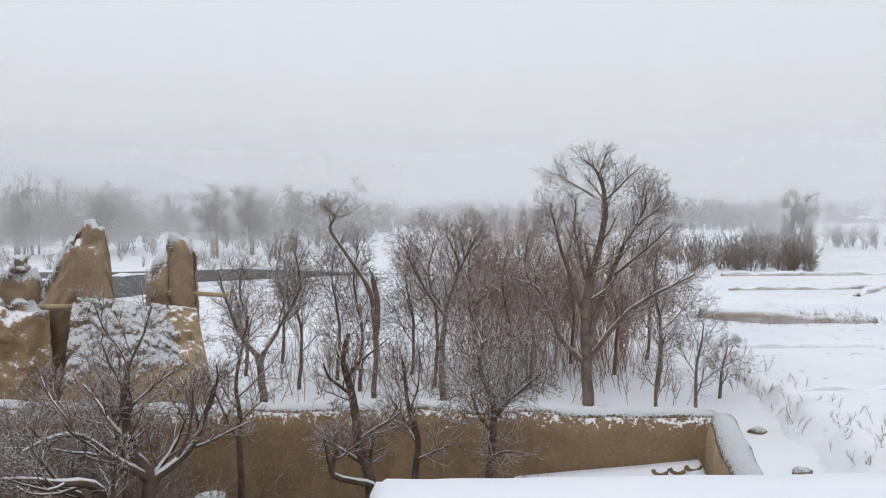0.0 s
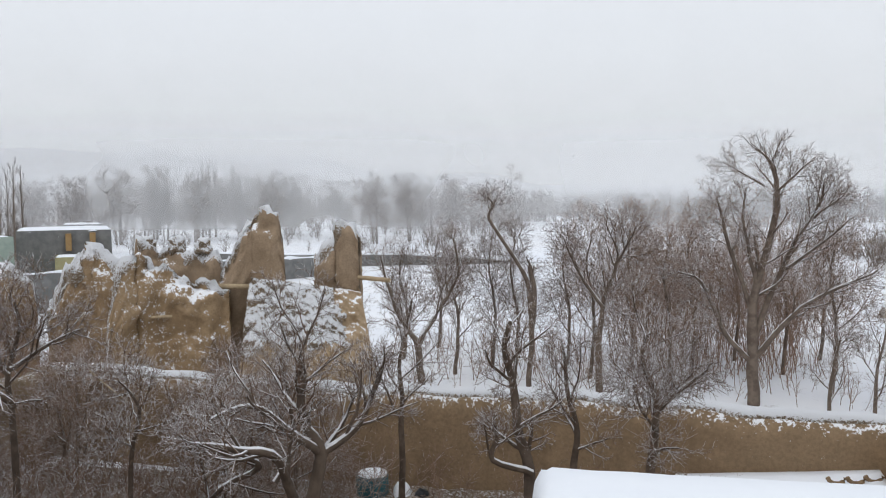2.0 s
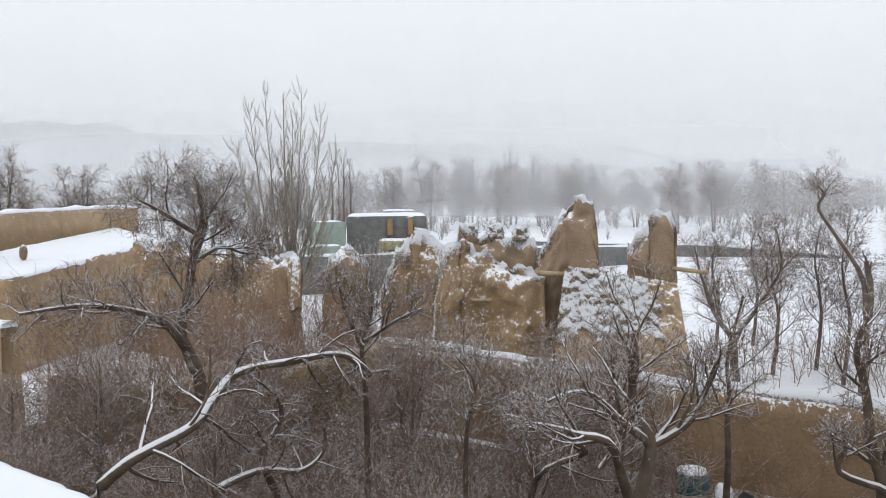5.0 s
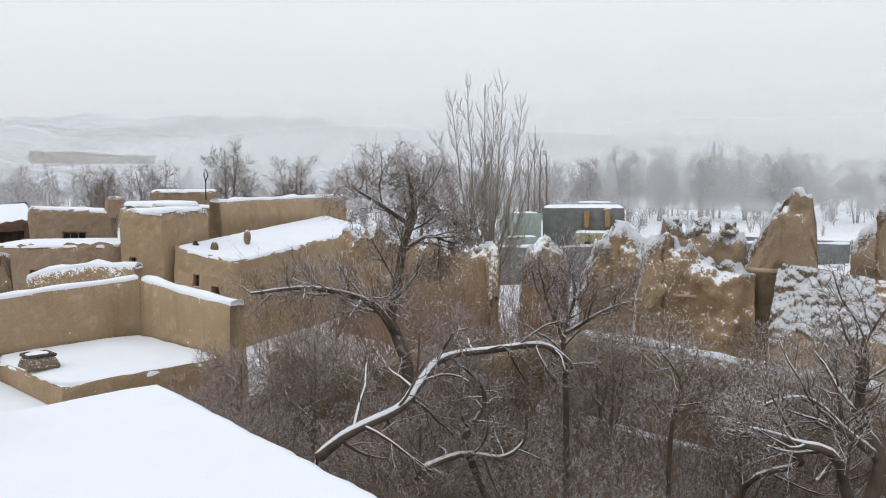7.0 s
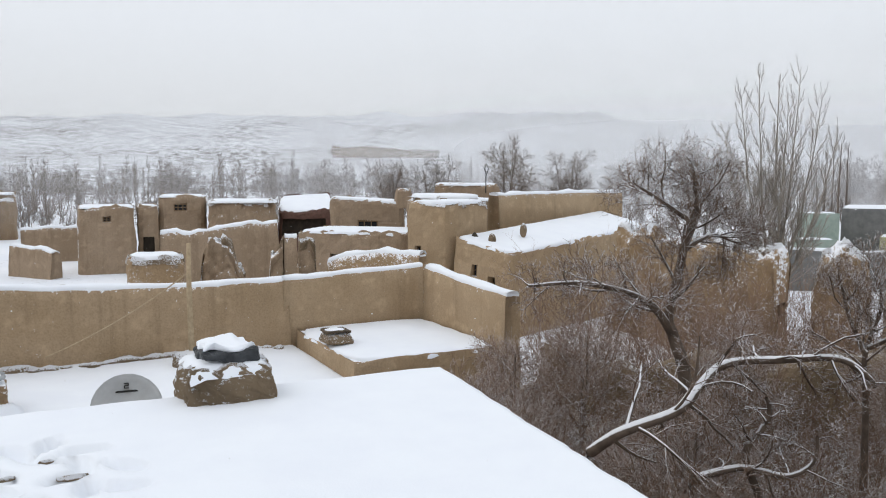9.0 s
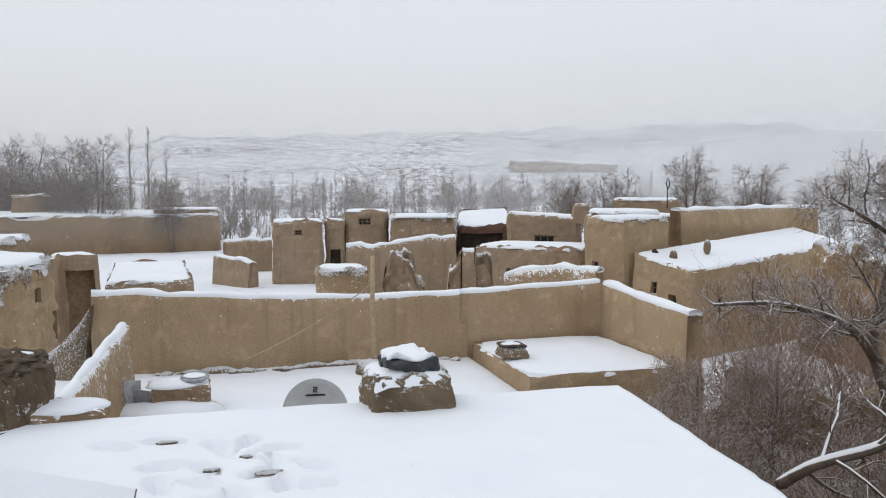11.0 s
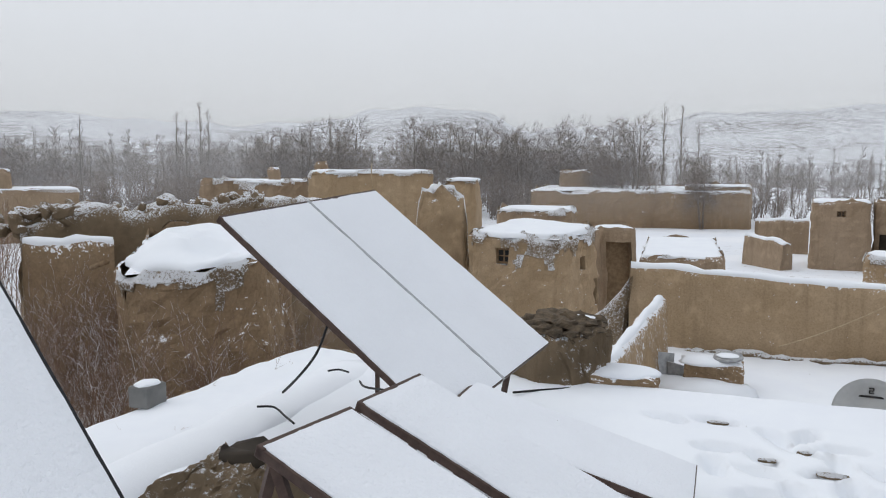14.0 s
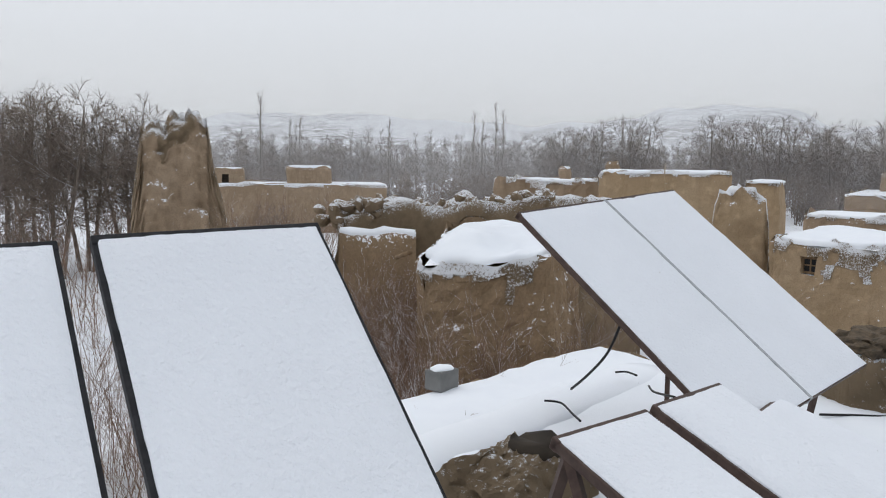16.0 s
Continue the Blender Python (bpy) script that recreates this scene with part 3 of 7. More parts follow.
mud_wall("wall_annex_side", [(-18.4, 8.36, -0.42), (-17.2, 8.38, -0.52), (-14.6, 8.32, -0.60)], -3.2, 0.34, M_MUD, "tan mud parapet wall with a squared end", "wall", "structure", rough=0.025, cap=0.035, batter=0.04, seed=6.0)
annex = mud_house("annex", [(-18.5, 4.95), (-14.75, 4.95), (-14.75, 8.25), (-18.5, 8.25)], -3.25, -1.70, "low tan mud annex with a flat snowy roof", material=M_MUD, snow=0.11, rough=0.03, lean=0.02, seed=3.0, category="annex")
# sloping end wall with steps of snow, and the rubble at the end of the long wall
mud_wall("wall_diagonal", [(-16.67, -2.25, -0.68), (-15.05, -2.32, -0.73), (-13.02, -2.42, -0.77), (-11.60, -2.47, -0.80)], -2.3, 0.24, M_MUD_SNOWY, "sloping mud parapet with snow on its top", "wall", "structure", cap=0.03, rough=0.06, batter=0.08, seed=7.0, capw=0.8)
mud_wall("rubble_slope", [(-18.72, -3.0, -0.45), (-18.9, -3.6, -1.3), (-19.2, -4.3, -1.9), (-19.4, -4.8, -2.3)], -3.2, 0.7, M_RUBBLE, "crumbling end of the mud wall under snow", "rubble", "structure", rough=0.14, cap=0, batter=0.3, ragged=0.15, seed=8.0)

# ---- garden wall and its return ----
mud_wall("wall_garden", [(-9.6, 12.95, -1.20), (-8.7, 12.8, -1.16), (-6.8, 12.65, -1.16), (-5.0, 12.45, -1.20), (-1.3, 12.40, -1.22), (1.5, 12.2, -1.24), (3.95, 11.95, -1.30)], -3.3, 0.42, M_MUD_DARK, "long mud garden wall with snow along its top", "wall", "structure", rough=0.05, cap=0.03, batter=0.10, ragged=0.06, seed=9.0, cap_material=M_CRUST, capw=1.0)
mud_wall("wall_garden_return", [(3.98, 11.75, -1.34), (3.75, 10.6, -1.36), (3.45, 9.0, -1.42), (3.2, 7.6, -1.45)], -3.3, 0.42, M_MUD, "short mud garden wall under rough snow", "wall", "structure", rough=0.05, cap=0.08, batter=0.08, ragged=0.04, seed=10.0, cap_material=M_RUBBLE)
mud_wall("wall_orchard", [(-14.3, 9.0, -1.7), (-12.4, 9.4, -1.6), (-11.0, 10.3, -1.4), (-10.0, 11.4, -1.35), (-9.5, 12.9, -1.15)], -3.3, 0.5, M_SOIL, "broken mud orchard wall with patches of snow", "wall", "structure", rough=0.10, cap=0, batter=0.16, ragged=0.2, seed=11.0, jag=0.12, cap_material=M_RUBBLE)
tagged(snow_sheet("garden_bed_snow", [(0.7, 10.4, -2.45), (3.5, 10.0, -2.1), (3.75, 11.8, -1.95), (0.9, 12.0, -2.25)], 0.08, None, "", 0.2, 0.0, 0.04, 0.5, 4.0), "snow in the corner of the garden", "snow", kind="structure")

# Little snow lies under the brush; this dark sheet also stands for shade there.
verts = [(-15.3 + 18.0 * i / 60, 3.3 + 9.0 * j / 36, -2.66 + 0.06 * noise.noise(Vector((i * 0.7, j * 0.7, 1))) - (0.12 if i in (0, 60) or j in (0, 36) else 0)) for j in range(37) for i in range(61)]
faces = [(j * 61 + i, j * 61 + i + 1, (j + 1) * 61 + i + 1, (j + 1) * 61 + i) for j in range(36) for i in range(60)]
tagged(ob_of("garden_soil", verts, faces, M_SOIL, smooth=True), "brown earth with little snow, darkening the garden floor", "soil", kind="structure")

def soil_sheet(name, x0, x1, y0, y1, z, label):
    """Half-snowed earth added to darken the yards; its rim dips under the ground."""
    nx, ny = int((x1 - x0) / 0.3), int((y1 - y0) / 0.3)
    verts = [(x0 + (x1 - x0) * i / nx, y0 + (y1 - y0) * j / ny, z + 0.07 * noise.noise(Vector((i * 0.6 + x0, j * 0.6, 1))) - 0.35 * (1 - smooth(min(i, nx - i, j, ny - j) + 2.5 * noise.noise(Vector((i * 0.15, j * 0.15, x0))), 0, 5))) for j in range(ny + 1) for i in range(nx + 1)]
    w = nx + 1
    faces = [(j * w + i, j * w + i + 1, (j + 1) * w + i + 1, (j + 1) * w + i) for j in range(ny) for i in range(nx)]
    tagged(ob_of(name, verts, faces, M_RUBBLE, smooth=True), label, "soil", kind="structure")


soil_sheet("farmyard_soil", -19, -9.5, 9.2, 18.0, -3.06, "brown earth of the farmyard with thin snow")
soil_sheet("yard_soil", -14.5, -4.5, -15, -6.6, -3.06, "brown earth of the south yard below the scrub")



# ---- the ruin beyond the garden wall ----
ruin = "ruined mud house"


def crumble(p, seed):
    """How far old mud has worn away at p: broad hollows, runnels and small pits."""
    q = p + Vector((seed, 0, 0))
    return 0.10 * noise.fractal(q * 1.5, 0.8, 2.1, 3) + 0.05 * noise.noise(Vector((q.x * 3.2, q.y * 3.2, q.z * 0.5))) + 0.05 * noise.fractal(q * 6.0, 0.8, 2.2, 3)


def ruin_wall(name, line, thick, label, seed, batter=0.12, crust=0.28, z0=-3.3, material=None, crust_material=None, step=0.06, levels=44, ragged=0.10, group=ruin, category="ruin", amp=1.3):
    """A broken mud wall along line, (x, y, top) by (x, y, top), worn all over, with a crust of snow and clods along its top."""
    pts = []
    for (x0, y0, a), (x1, y1, b) in zip(line, line[1:]):
        n = max(1, int(math.hypot(x1 - x0, y1 - y0) / step))
        pts += [(x0 + (x1 - x0) * i / n, y0 + (y1 - y0) * i / n, a + (b - a) * i / n) for i in range(n)]
    pts.append(line[-1])
    m = 2 * levels + 5
    verts, thin, depth = [], [], []
    for i, (x, y, top) in enumerate(pts):
        x0, y0, t0 = pts[max(i - 1, 0)]
        x1, y1, t1 = pts[min(i + 1, len(pts) - 1)]
        d = math.hypot(x1 - x0, y1 - y0) or 1.0
        nx, ny = -(y1 - y0) / d, (x1 - x0) / d
        top += ragged * (1.1 * noise.noise(Vector((x * 2.6 + seed, y * 2.6, 0))) + 0.7 * noise.noise(Vector((x * 7.5, y * 7.5, seed))))
        half = thick / 2
        end = min(i, len(pts) - 1 - i) * step
        half *= 0.72 + 0.28 * smooth(end, 0, 0.25)
        side = [(-(half + batter * (1 - k / levels) - 0.35 * half * smooth(z0 + (top - z0) * k / levels, top - 0.35, top)), z0 + (top - 0.07 - z0) * k / levels) for k in range(levels + 1)]
        row = side + [(-0.4 * half, top - 0.015), (0.0, top), (0.4 * half, top - 0.015)] + [(-a, z) for a, z in reversed(side)]
        for a, z in row:
            p = Vector((x + nx * a, y + ny * a, z))
            g = 0.0 if abs(a) < 1e-6 else math.copysign(1.0, a)
            worn = amp * crumble(p, seed) * (1 + 0.8 * smooth(z, top - 0.5, top))
            p += Vector((nx * g * worn, ny * g * worn, 0.9 * worn if z > top - 0.1 else 0.15 * worn)) + 0.03 * noise.noise_vector(p * 9)
            if z <= z0 + 0.01:
                p.z = z0 - 0.05
            verts.append(p)
            steep = smooth(abs(t1 - t0) / d, 2.6, 5.0)
            depth.append(top - z)
        thin.append(crust * (1 - 0.75 * steep) * (0.75 + 0.9 * noise.noise(Vector((x * 1.9, y * 1.9, seed + 3))) + 0.8 * noise.noise(Vector((x * 6, y * 6, seed)))))
    faces = [(i * m + k, (i + 1) * m + k, (i + 1) * m + k + 1, i * m + k + 1) for i in range(len(pts) - 1) for k in range(m - 1)]
    ends = [tuple(range(m - 1, -1, -1)), tuple(range((len(pts) - 1) * m, len(pts) * m))]
    ob = ob_of(name, verts, faces + ends, material or M_MUD_SNOWY, None, "", True)
    tagged(ob, label, category, group)
    me = ob.data
    me.update()
    normals = [Vector(v.normal) for v in me.vertices]
    cover = [f for f in faces if all(depth[v] < thin[v // m] + 0.05 * noise.noise(verts[v] * 11) for v in f)]
    if cover and crust:
        count, cv = {}, {}
        for f in cover:
            for v in f:
                count[v] = count.get(v, 0) + 1
        for v in count:
            lift = -0.015 if count[v] < 4 else 0.03 + 0.035 * noise.noise(verts[v] * 8)
            cv[v] = verts[v] + normals[v] * lift + Vector((0, 0, 0.5 * max(0, lift)))
        crust_patches(cv, cover, crust_material or M_CRUST, ob, "crust of snow and clods")
    return ob


tagged(ruin_wall("farmyard_wall", [(-21.48, 16.68, 0.10), (-19.65, 16.52, 0.10), (-17.75, 16.36, 0.06), (-15.93, 16.04, 0.01), (-14.61, 15.88, -0.18), (-14.5, 15.86, -1.4)], 0.5, "uneven mud farmyard wall flecked with snow", 51.0, 0.14, 0.22, step=0.09, levels=30, ragged=0.16, group="", category="wall"), kind="structure")
ruin_wall("ruin_wall_front", [(-9.30, 14.03, -1.7), (-9.22, 14.09, -0.55), (-9.08, 14.22, 0.30), (-8.95, 14.49, 0.52), (-8.77, 14.59, 0.58), (-8.45, 14.77, 0.33), (-7.82, 15.09, 0.13), (-7.34, 15.32, -0.05)], 0.55, "crumbling tan wall of a ruin flecked with snow", 12.0, 0.2, 0.20)
ruin_wall("ruin_wall_back", [(-9.46, 15.35, 0.30), (-9.38, 15.39, 0.80), (-9.14, 15.53, 0.80), (-9.01, 15.60, 0.63), (-8.50, 15.76, 0.60), (-7.91, 15.94, 0.57), (-7.76, 15.99, 0.10)], 0.5, "ruined back wall with snow on its broken top", 13.0, 0.15, 0.30, ragged=0.06, material=M_MUD_GREY)
ruin_wall("ruin_gable", [(-7.78, 15.78, 0.10), (-7.52, 15.90, 0.52), (-7.31, 15.99, 1.00), (-7.11, 16.07, 1.38), (-6.80, 16.09, 1.46), (-6.62, 16.15, 1.36), (-6.54, 16.19, 1.0), (-6.52, 16.20, 0.03)], 0.6, "pointed mud gable of a ruin with snow on its slope", 14.0, 0.08, 0.30, ragged=0.05, material=M_MUD_GREY)
ruin_wall("ruin_pier", [(-6.16, 17.07, 0.42), (-6.00, 17.12, 0.62), (-5.66, 17.23, 0.90), (-5.46, 17.19, 1.10), (-5.25, 17.15, 1.02), (-5.16, 17.16, 0.70)], 0.6, "standing mud pier of a ruin topped with snow", 15.0, 0.06, 0.34, ragged=0.06, material=M_MUD_GREY)
ruin_wall("ruin_wall_left", [(-14.36, 16.79, -0.9), (-14.18, 16.93, -0.10), (-13.90, 17.15, 0.16), (-13.62, 17.37, 0.10), (-13.42, 17.52, -0.30), (-13.36, 17.57, -1.05)], 0.7, "lone stump of a ruined mud wall under snow", 16.0, 0.2, 0.45)
ruin_wall("ruin_wall_middle", [(-11.98, 16.10, -0.8), (-11.72, 16.28, -0.06), (-11.44, 16.47, 0.42), (-11.22, 16.62, 0.62), (-10.83, 16.63, 0.52), (-10.55, 16.56, 0.19), (-10.28, 16.49, -0.13), (-10.10, 16.34, -0.8)], 0.8, "broken ruin wall half buried in snow", 17.0, 0.22, 0.42)


def ruin_slope():
    """A squat mud tower of the ruin: its fallen dome is a slope of snowy rubble, its lower wall and one flank are bare."""
    tl, tr, br, bl = (Vector(p) for p in ((-6.80, 15.12, 0.16), (-4.76, 15.83, -0.16), (-4.30, 15.20, -1.62), (-6.72, 14.30, -1.66)))
    back = Vector((-0.45, 1.25, 0))
    nu, nv, nb = 110, 90, 14
    out = Vector((0.25, -1, 0.35)).normalized()
    verts, w = [], nu + 1 + nb
    for j in range(nv + 1):
        v = j / nv
        for i in range(w):
            u = min(1.0, i / nu)
            if v < 0.62:
                p = tl.lerp(tr, u).lerp(bl.lerp(br, u), v / 0.62)
            else:
                p = bl.lerp(br, u)
                p.z += (-3.35 - p.z) * (v - 0.62) / 0.38
                p += Vector((0.06, -0.12, 0)) * ((v - 0.62) / 0.38)
            p += out * (0.40 * math.sin(math.pi * u) ** 0.7 * math.sin(math.pi * min(1, v * 0.85 + 0.05)))
            if i > nu:
                p = p + back * ((i - nu) / nb)
            rough = 1.0 if v < 0.45 and i <= nu else 0.55
            p += out * (rough * (0.8 * crumble(p, 2.0) + 0.07 * noise.fractal(p * 5.0, 0.7, 2.1, 4)))
            verts.append(p)
    faces = [(j * w + i, (j + 1) * w + i, (j + 1) * w + i + 1, j * w + i + 1) for j in range(nv) for i in range(w - 1)]
    base = len(verts)
    for i in range(nu + 1):
        verts.append(verts[i] + Vector((-0.35, 1.1, -0.10)))
        verts.append(Vector((verts[i].x - 0.4, verts[i].y + 1.2, -3.35)))
    for i in range(nu):
        faces.append((i, i + 1, base + 2 * i + 2, base + 2 * i))
        faces.append((base + 2 * i, base + 2 * i + 2, base + 2 * i + 3, base + 2 * i + 1))
    faces.append(tuple([j * w for j in range(nv + 1)] + [base + 1, base]))
    ob = ob_of("ruin_slope", verts, faces, M_MUD, None, "", True)
    tagged(ob, "squat ruined mud tower with a slope of snowy rubble", "ruin", ruin)
    cover = []
    for j in range(nv):
        for i in range(nu):
            p = verts[j * w + i]
            n = 0.11 * noise.noise(p * 1.6) + 0.08 * noise.noise(p * 5) + 0.05 * noise.noise(p * 14)
            if j / nv < 0.46 - 0.10 * smooth(i / nu, 0.5, 0.9) + n and i / nu < 0.80 + n:
                cover.append((j * w + i, (j + 1) * w + i, (j + 1) * w + i + 1, j * w + i + 1))
    normals = [Vector(v.normal) for v in ob.data.vertices]
    count, cv = {}, {}
    for f in cover:
        for k in f:
            count[k] = count.get(k, 0) + 1
    for k in count:
        cv[k] = verts[k] + normals[k] * (-0.012 if count[k] < 4 and k > w else 0.03 + 0.03 * noise.fractal(verts[k] * 10, 0.7, 2.1, 3))
    crust_patches(cv, cover, M_RUBBLE_SLOPE, ob, "crust of snow over clods")


ruin_slope()


def boulder(name, at, size, material, label, category, seed=0.0, sub=3, amp=0.25, group=""):
    bm = bmesh.new()
    bmesh.ops.create_icosphere(bm, subdivisions=sub, radius=1)
    for v in bm.verts:
        n = v.co.normalized()
        r = 1 + amp * noise.noise(n * 1.6 + Vector((seed, 0, 0))) + 0.4 * amp * noise.noise(n * 4.5 + Vector((0, seed, 0)))
        v.co = Vector((at[0] + n.x * size[0] * r, at[1] + n.y * size[1] * r, at[2] + n.z * size[2] * r))
    return tagged(part(name, bm, material, None, "", True), label, category, group)


for k, p in enumerate(((-9.19, 15.50, 0.91), (-8.64, 15.69, 0.90), (-8.13, 15.84, 0.86))):
    boulder("ruin_stump", (p[0], p[1], p[2] - 0.14), (0.17, 0.2, 0.19), M_CRUST, "rounded mud knob on the ruin wall under snow", "ruin", k * 3.1, 4, 0.5, group="knobs on the ruin")
tagged(rod("roof_beam", [(-7.63, 15.41, -0.03), (-6.84, 15.32, -0.02)], 0.06, M_PALE_WOOD), "old wooden beam sticking out of the ruin", "beam")
tagged(rod("roof_beam", [(-5.15, 16.97, 0.03), (-4.40, 16.75, -0.00)], 0.05, M_PALE_WOOD), "snowy wooden pole jutting from the ruin pier", "beam")
tagged(rod("lintel", [(-8.47, 14.30, -0.52), (-8.13, 14.49, -0.52)], 0.035, M_PALE_WOOD), "short wooden lintel in the ruin wall", "beam")

# ---- village to the west ----
# Heights scale about the camera's eye height, to fit its view like spread.
def zs(z, k=1.11):
    return 1.84 - (1.84 - z) * k


G = GROUND
mud_house("mud_house", quad(spread(-39.2, 1.7), spread(-39.0, 4.1), 4), G, zs(0.2), "tall plain mud house with a flat snowy roof", [(0, 1.2, 1.55, 2.5, 2.75, "window")], M_MUD_GREY, seed=1.0)
mud_house("mud_house", quad(spread(-39.8, 4.25), spread(-39.7, 5.15), 3), G, zs(0.2), "recessed mud house bay with a dark doorway", [(0, 0.25, 0.8, 0.0, 1.7, "door")], M_MUD_GREY, seed=2.0)
mud_house("mud_house", quad(spread(-40.2, 5.15), spread(-39.8, 7.3), 4), G, zs(0.62), "two storey mud house with a barred window", [(0, 0.75, 1.45, 2.9, 3.3, "window")], M_MUD_GREY, seed=3.0)
mud_house("mud_house", quad(spread(-38.4, 6.8), spread(-37.5, 10.2), 4), G, zs(0.4), "rounded mud house under a thick cap of snow", (), M_MUD_GREY, rough=0.16, snow=0.22, seed=4.0, lean=0.25, crust=0.3, corner=0.9)
mud_wall("ruin_wall_village", [(*spread(-34.2, 4.4), zs(-0.6)), (*spread(-33.9, 5.8), zs(-0.55)), (*spread(-33.6, 6.8), zs(-0.35)), (*spread(-33.3, 8.8), zs(-0.12))], G, 0.6, M_MUD_GREY, "uneven mud wall in front of the houses", "wall", rough=0.08, cap=0.08, ragged=0.12, seed=18.0)
shed = mud_house("shed", quad(spread(-39.6, 10.6), spread(-38.8, 13.2), 4), G, zs(-0.1), "low shed with a sloping snowy roof", [(0, 0.1, 2.6, 1.6, 2.5, "hole")], M_RED, tops=[zs(-0.15), zs(-0.05), zs(0.65), zs(0.5)], seed=5.0, category="shed")
mud_house("mud_house", quad(spread(-34.5, 11.4), spread(-33.3, 14.5), 4), G, zs(0.45), "mud house with a wide barred window", [(0, 1.35, 2.35, 1.95, 2.75, "window")], M_MUD_GREY, snow=0.2, seed=6.0, tops=[zs(0.7), zs(0.42), zs(0.45), zs(0.6)])
mud_house("chimney", quad(spread(-33.5, 14.05), spread(-33.2, 14.7), 0.7), zs(0.3), zs(1.05), "square mud chimney topped with snow", (), M_MUD_GREY, step=0.3, snow=0.12, category="chimney")
mud_house("mud_house", quad(spread(-30.6, 13.1), spread(-28.4, 13.0), 4), G, zs(0.72), "narrow mud house with small windows", [(0, 0.9, 1.2, 2.6, 3.1, "window"), (0, 1.7, 2.0, 2.3, 2.8, "window")], M_MUD_GREY, snow=0.2, seed=7.0)
mud_house("mud_house", quad(spread(-30.2, 8.5), spread(-27.4, 11.9), 3.5), G, zs(-0.42), "long low mud house with a snowy roof", [(0, 1.5, 2.3, 1.45, 1.72, "window"), (0, 3.1, 3.9, 1.45, 1.65, "window")], M_MUD_GREY, snow=0.2, seed=8.0)
mud_wall("ruin_wall_village", [(*spread(-23.2, 7.5), zs(-0.75)), (*spread(-22.9, 7.85), zs(-0.50)), (*spread(-22.0, 8.8), zs(-0.38)), (*spread(-21.2, 9.5), zs(-0.42))], G, 0.5, M_MUD_SNOWY, "rounded low mud wall with bands of snow", "wall", rough=0.10, cap=0.05, seed=19.0)
old_gate = "old gateway in the village"
ruin_wall("ruin_arch", [(-26.75, 4.52, -1.6), (-26.73, 4.61, -0.74), (-26.70, 4.76, -0.49), (-26.64, 5.05, -0.32), (-26.58, 5.34, -0.36), (-26.55, 5.49, -0.68), (-26.52, 5.61, -1.12), (-26.47, 5.83, -1.6)], 0.6, "crumbling stump of a mud arch with snow in its cracks", 24.0, 0.05, 0.16, G, M_MUD_GREY, M_RUBBLE_BARE, 0.07, 36, 0.08, old_gate, amp=2.2)
ruin_wall("gate_pillar", [(-27.26, 6.81, -1.7), (-27.25, 6.86, -0.89), (-27.21, 7.00, -0.66), (-27.16, 7.19, -0.44), (-27.12, 7.28, -0.36)], 0.6, "crumbling stump of a gateway", 21.0, 0.05, 0.5, G, M_MUD_GREY, M_RUBBLE_BARE, 0.07, 36, 0.10, old_gate, amp=2.2)
mud_wall("gate_pillar", [(-27.12, 7.30, -0.27), (-27.00, 7.68, -0.29)], G, 0.5, M_MUD_GREY, "smooth plastered gate pillar", "pillar", rough=0.02, cap=0.04, seed=22.0, step=0.12, levels=9, group=old_gate)
ruin_wall("gate_pillar", [(-26.99, 7.74, -0.45), (-26.93, 7.93, -0.30), (-26.88, 8.10, -0.45), (-26.84, 8.23, -0.83), (-26.82, 8.28, -1.7)], 0.5, "eroded gate pillar with snow in its cracks", 23.0, 0.05, 0.6, G, M_MUD_GREY, M_RUBBLE_BARE, 0.07, 36, 0.08, old_gate, amp=2.2)
mud_house("mud_hut", quad(spread(-22.9, 1.9), spread(-22.7, 3.35), 1.6), G, zs(-0.42), "small mud hut with a round snowy top", (), M_MUD_SNOWY, rough=0.08, snow=0.2, seed=9.0, category="hut", crust=0.35, step=0.12)
# the large farmhouse to the north west
mud_house("farmhouse_tower", quad(spread(-23.9, 11.1), spread(-23.75, 13.2), 3.2), G, zs(1.0), "tall mud farmhouse corner with a thick snow cap", (), M_MUD, rough=0.10, snow=0.26, lean=0.18, seed=10.0, crust=0.22, corner=0.7)
mud_wall("farmhouse_parapet", [(*spread(-23.8, 13.3), zs(1.12)), (*spread(-24.6, 16.4), zs(1.14)), (*spread(-25.5, 19.7), zs(1.12))], G, 0.5, M_MUD, "long tan upper wall of the farmhouse", "wall", rough=0.04, cap=0.05, seed=25.0)
mud_house("farmhouse", [spread(-21.4, 10.4), spread(-19.4, 11.2), spread(-22.2, 18.4), spread(-25.2, 18.8)], G, zs(-0.2), "mud farmhouse with a sloping snowy roof", [(0, 0.8, 1.05, 1.9, 2.3, "window"), (0, 1.5, 1.8, 0.9, 2.0, "door"), (1, 1.2, 1.6, 1.4, 2.0, "window")], M_MUD, tops=[zs(-0.05), zs(-0.38), zs(0.05), zs(0.4)], snow=0.16, rough=0.07, seed=11.0)
mud_house("mud_house", quad(spread(-23.0, 9.7), spread(-21.5, 10.3), 2.5), G, zs(0.92), "projecting mud bay with slit windows", [(0, 0.5, 0.75, 2.1, 2.6, "window"), (0, 1.05, 1.3, 1.1, 1.6, "window")], M_MUD, rough=0.07, snow=0.2, seed=12.0, crust=0.2)
mud_house("mud_house", quad(spread(-32.8, 15.6), spread(-31.5, 18.2), 3), G, zs(1.25), "far flat mud house under snow", (), M_MUD_GREY, snow=0.2, seed=13.0)
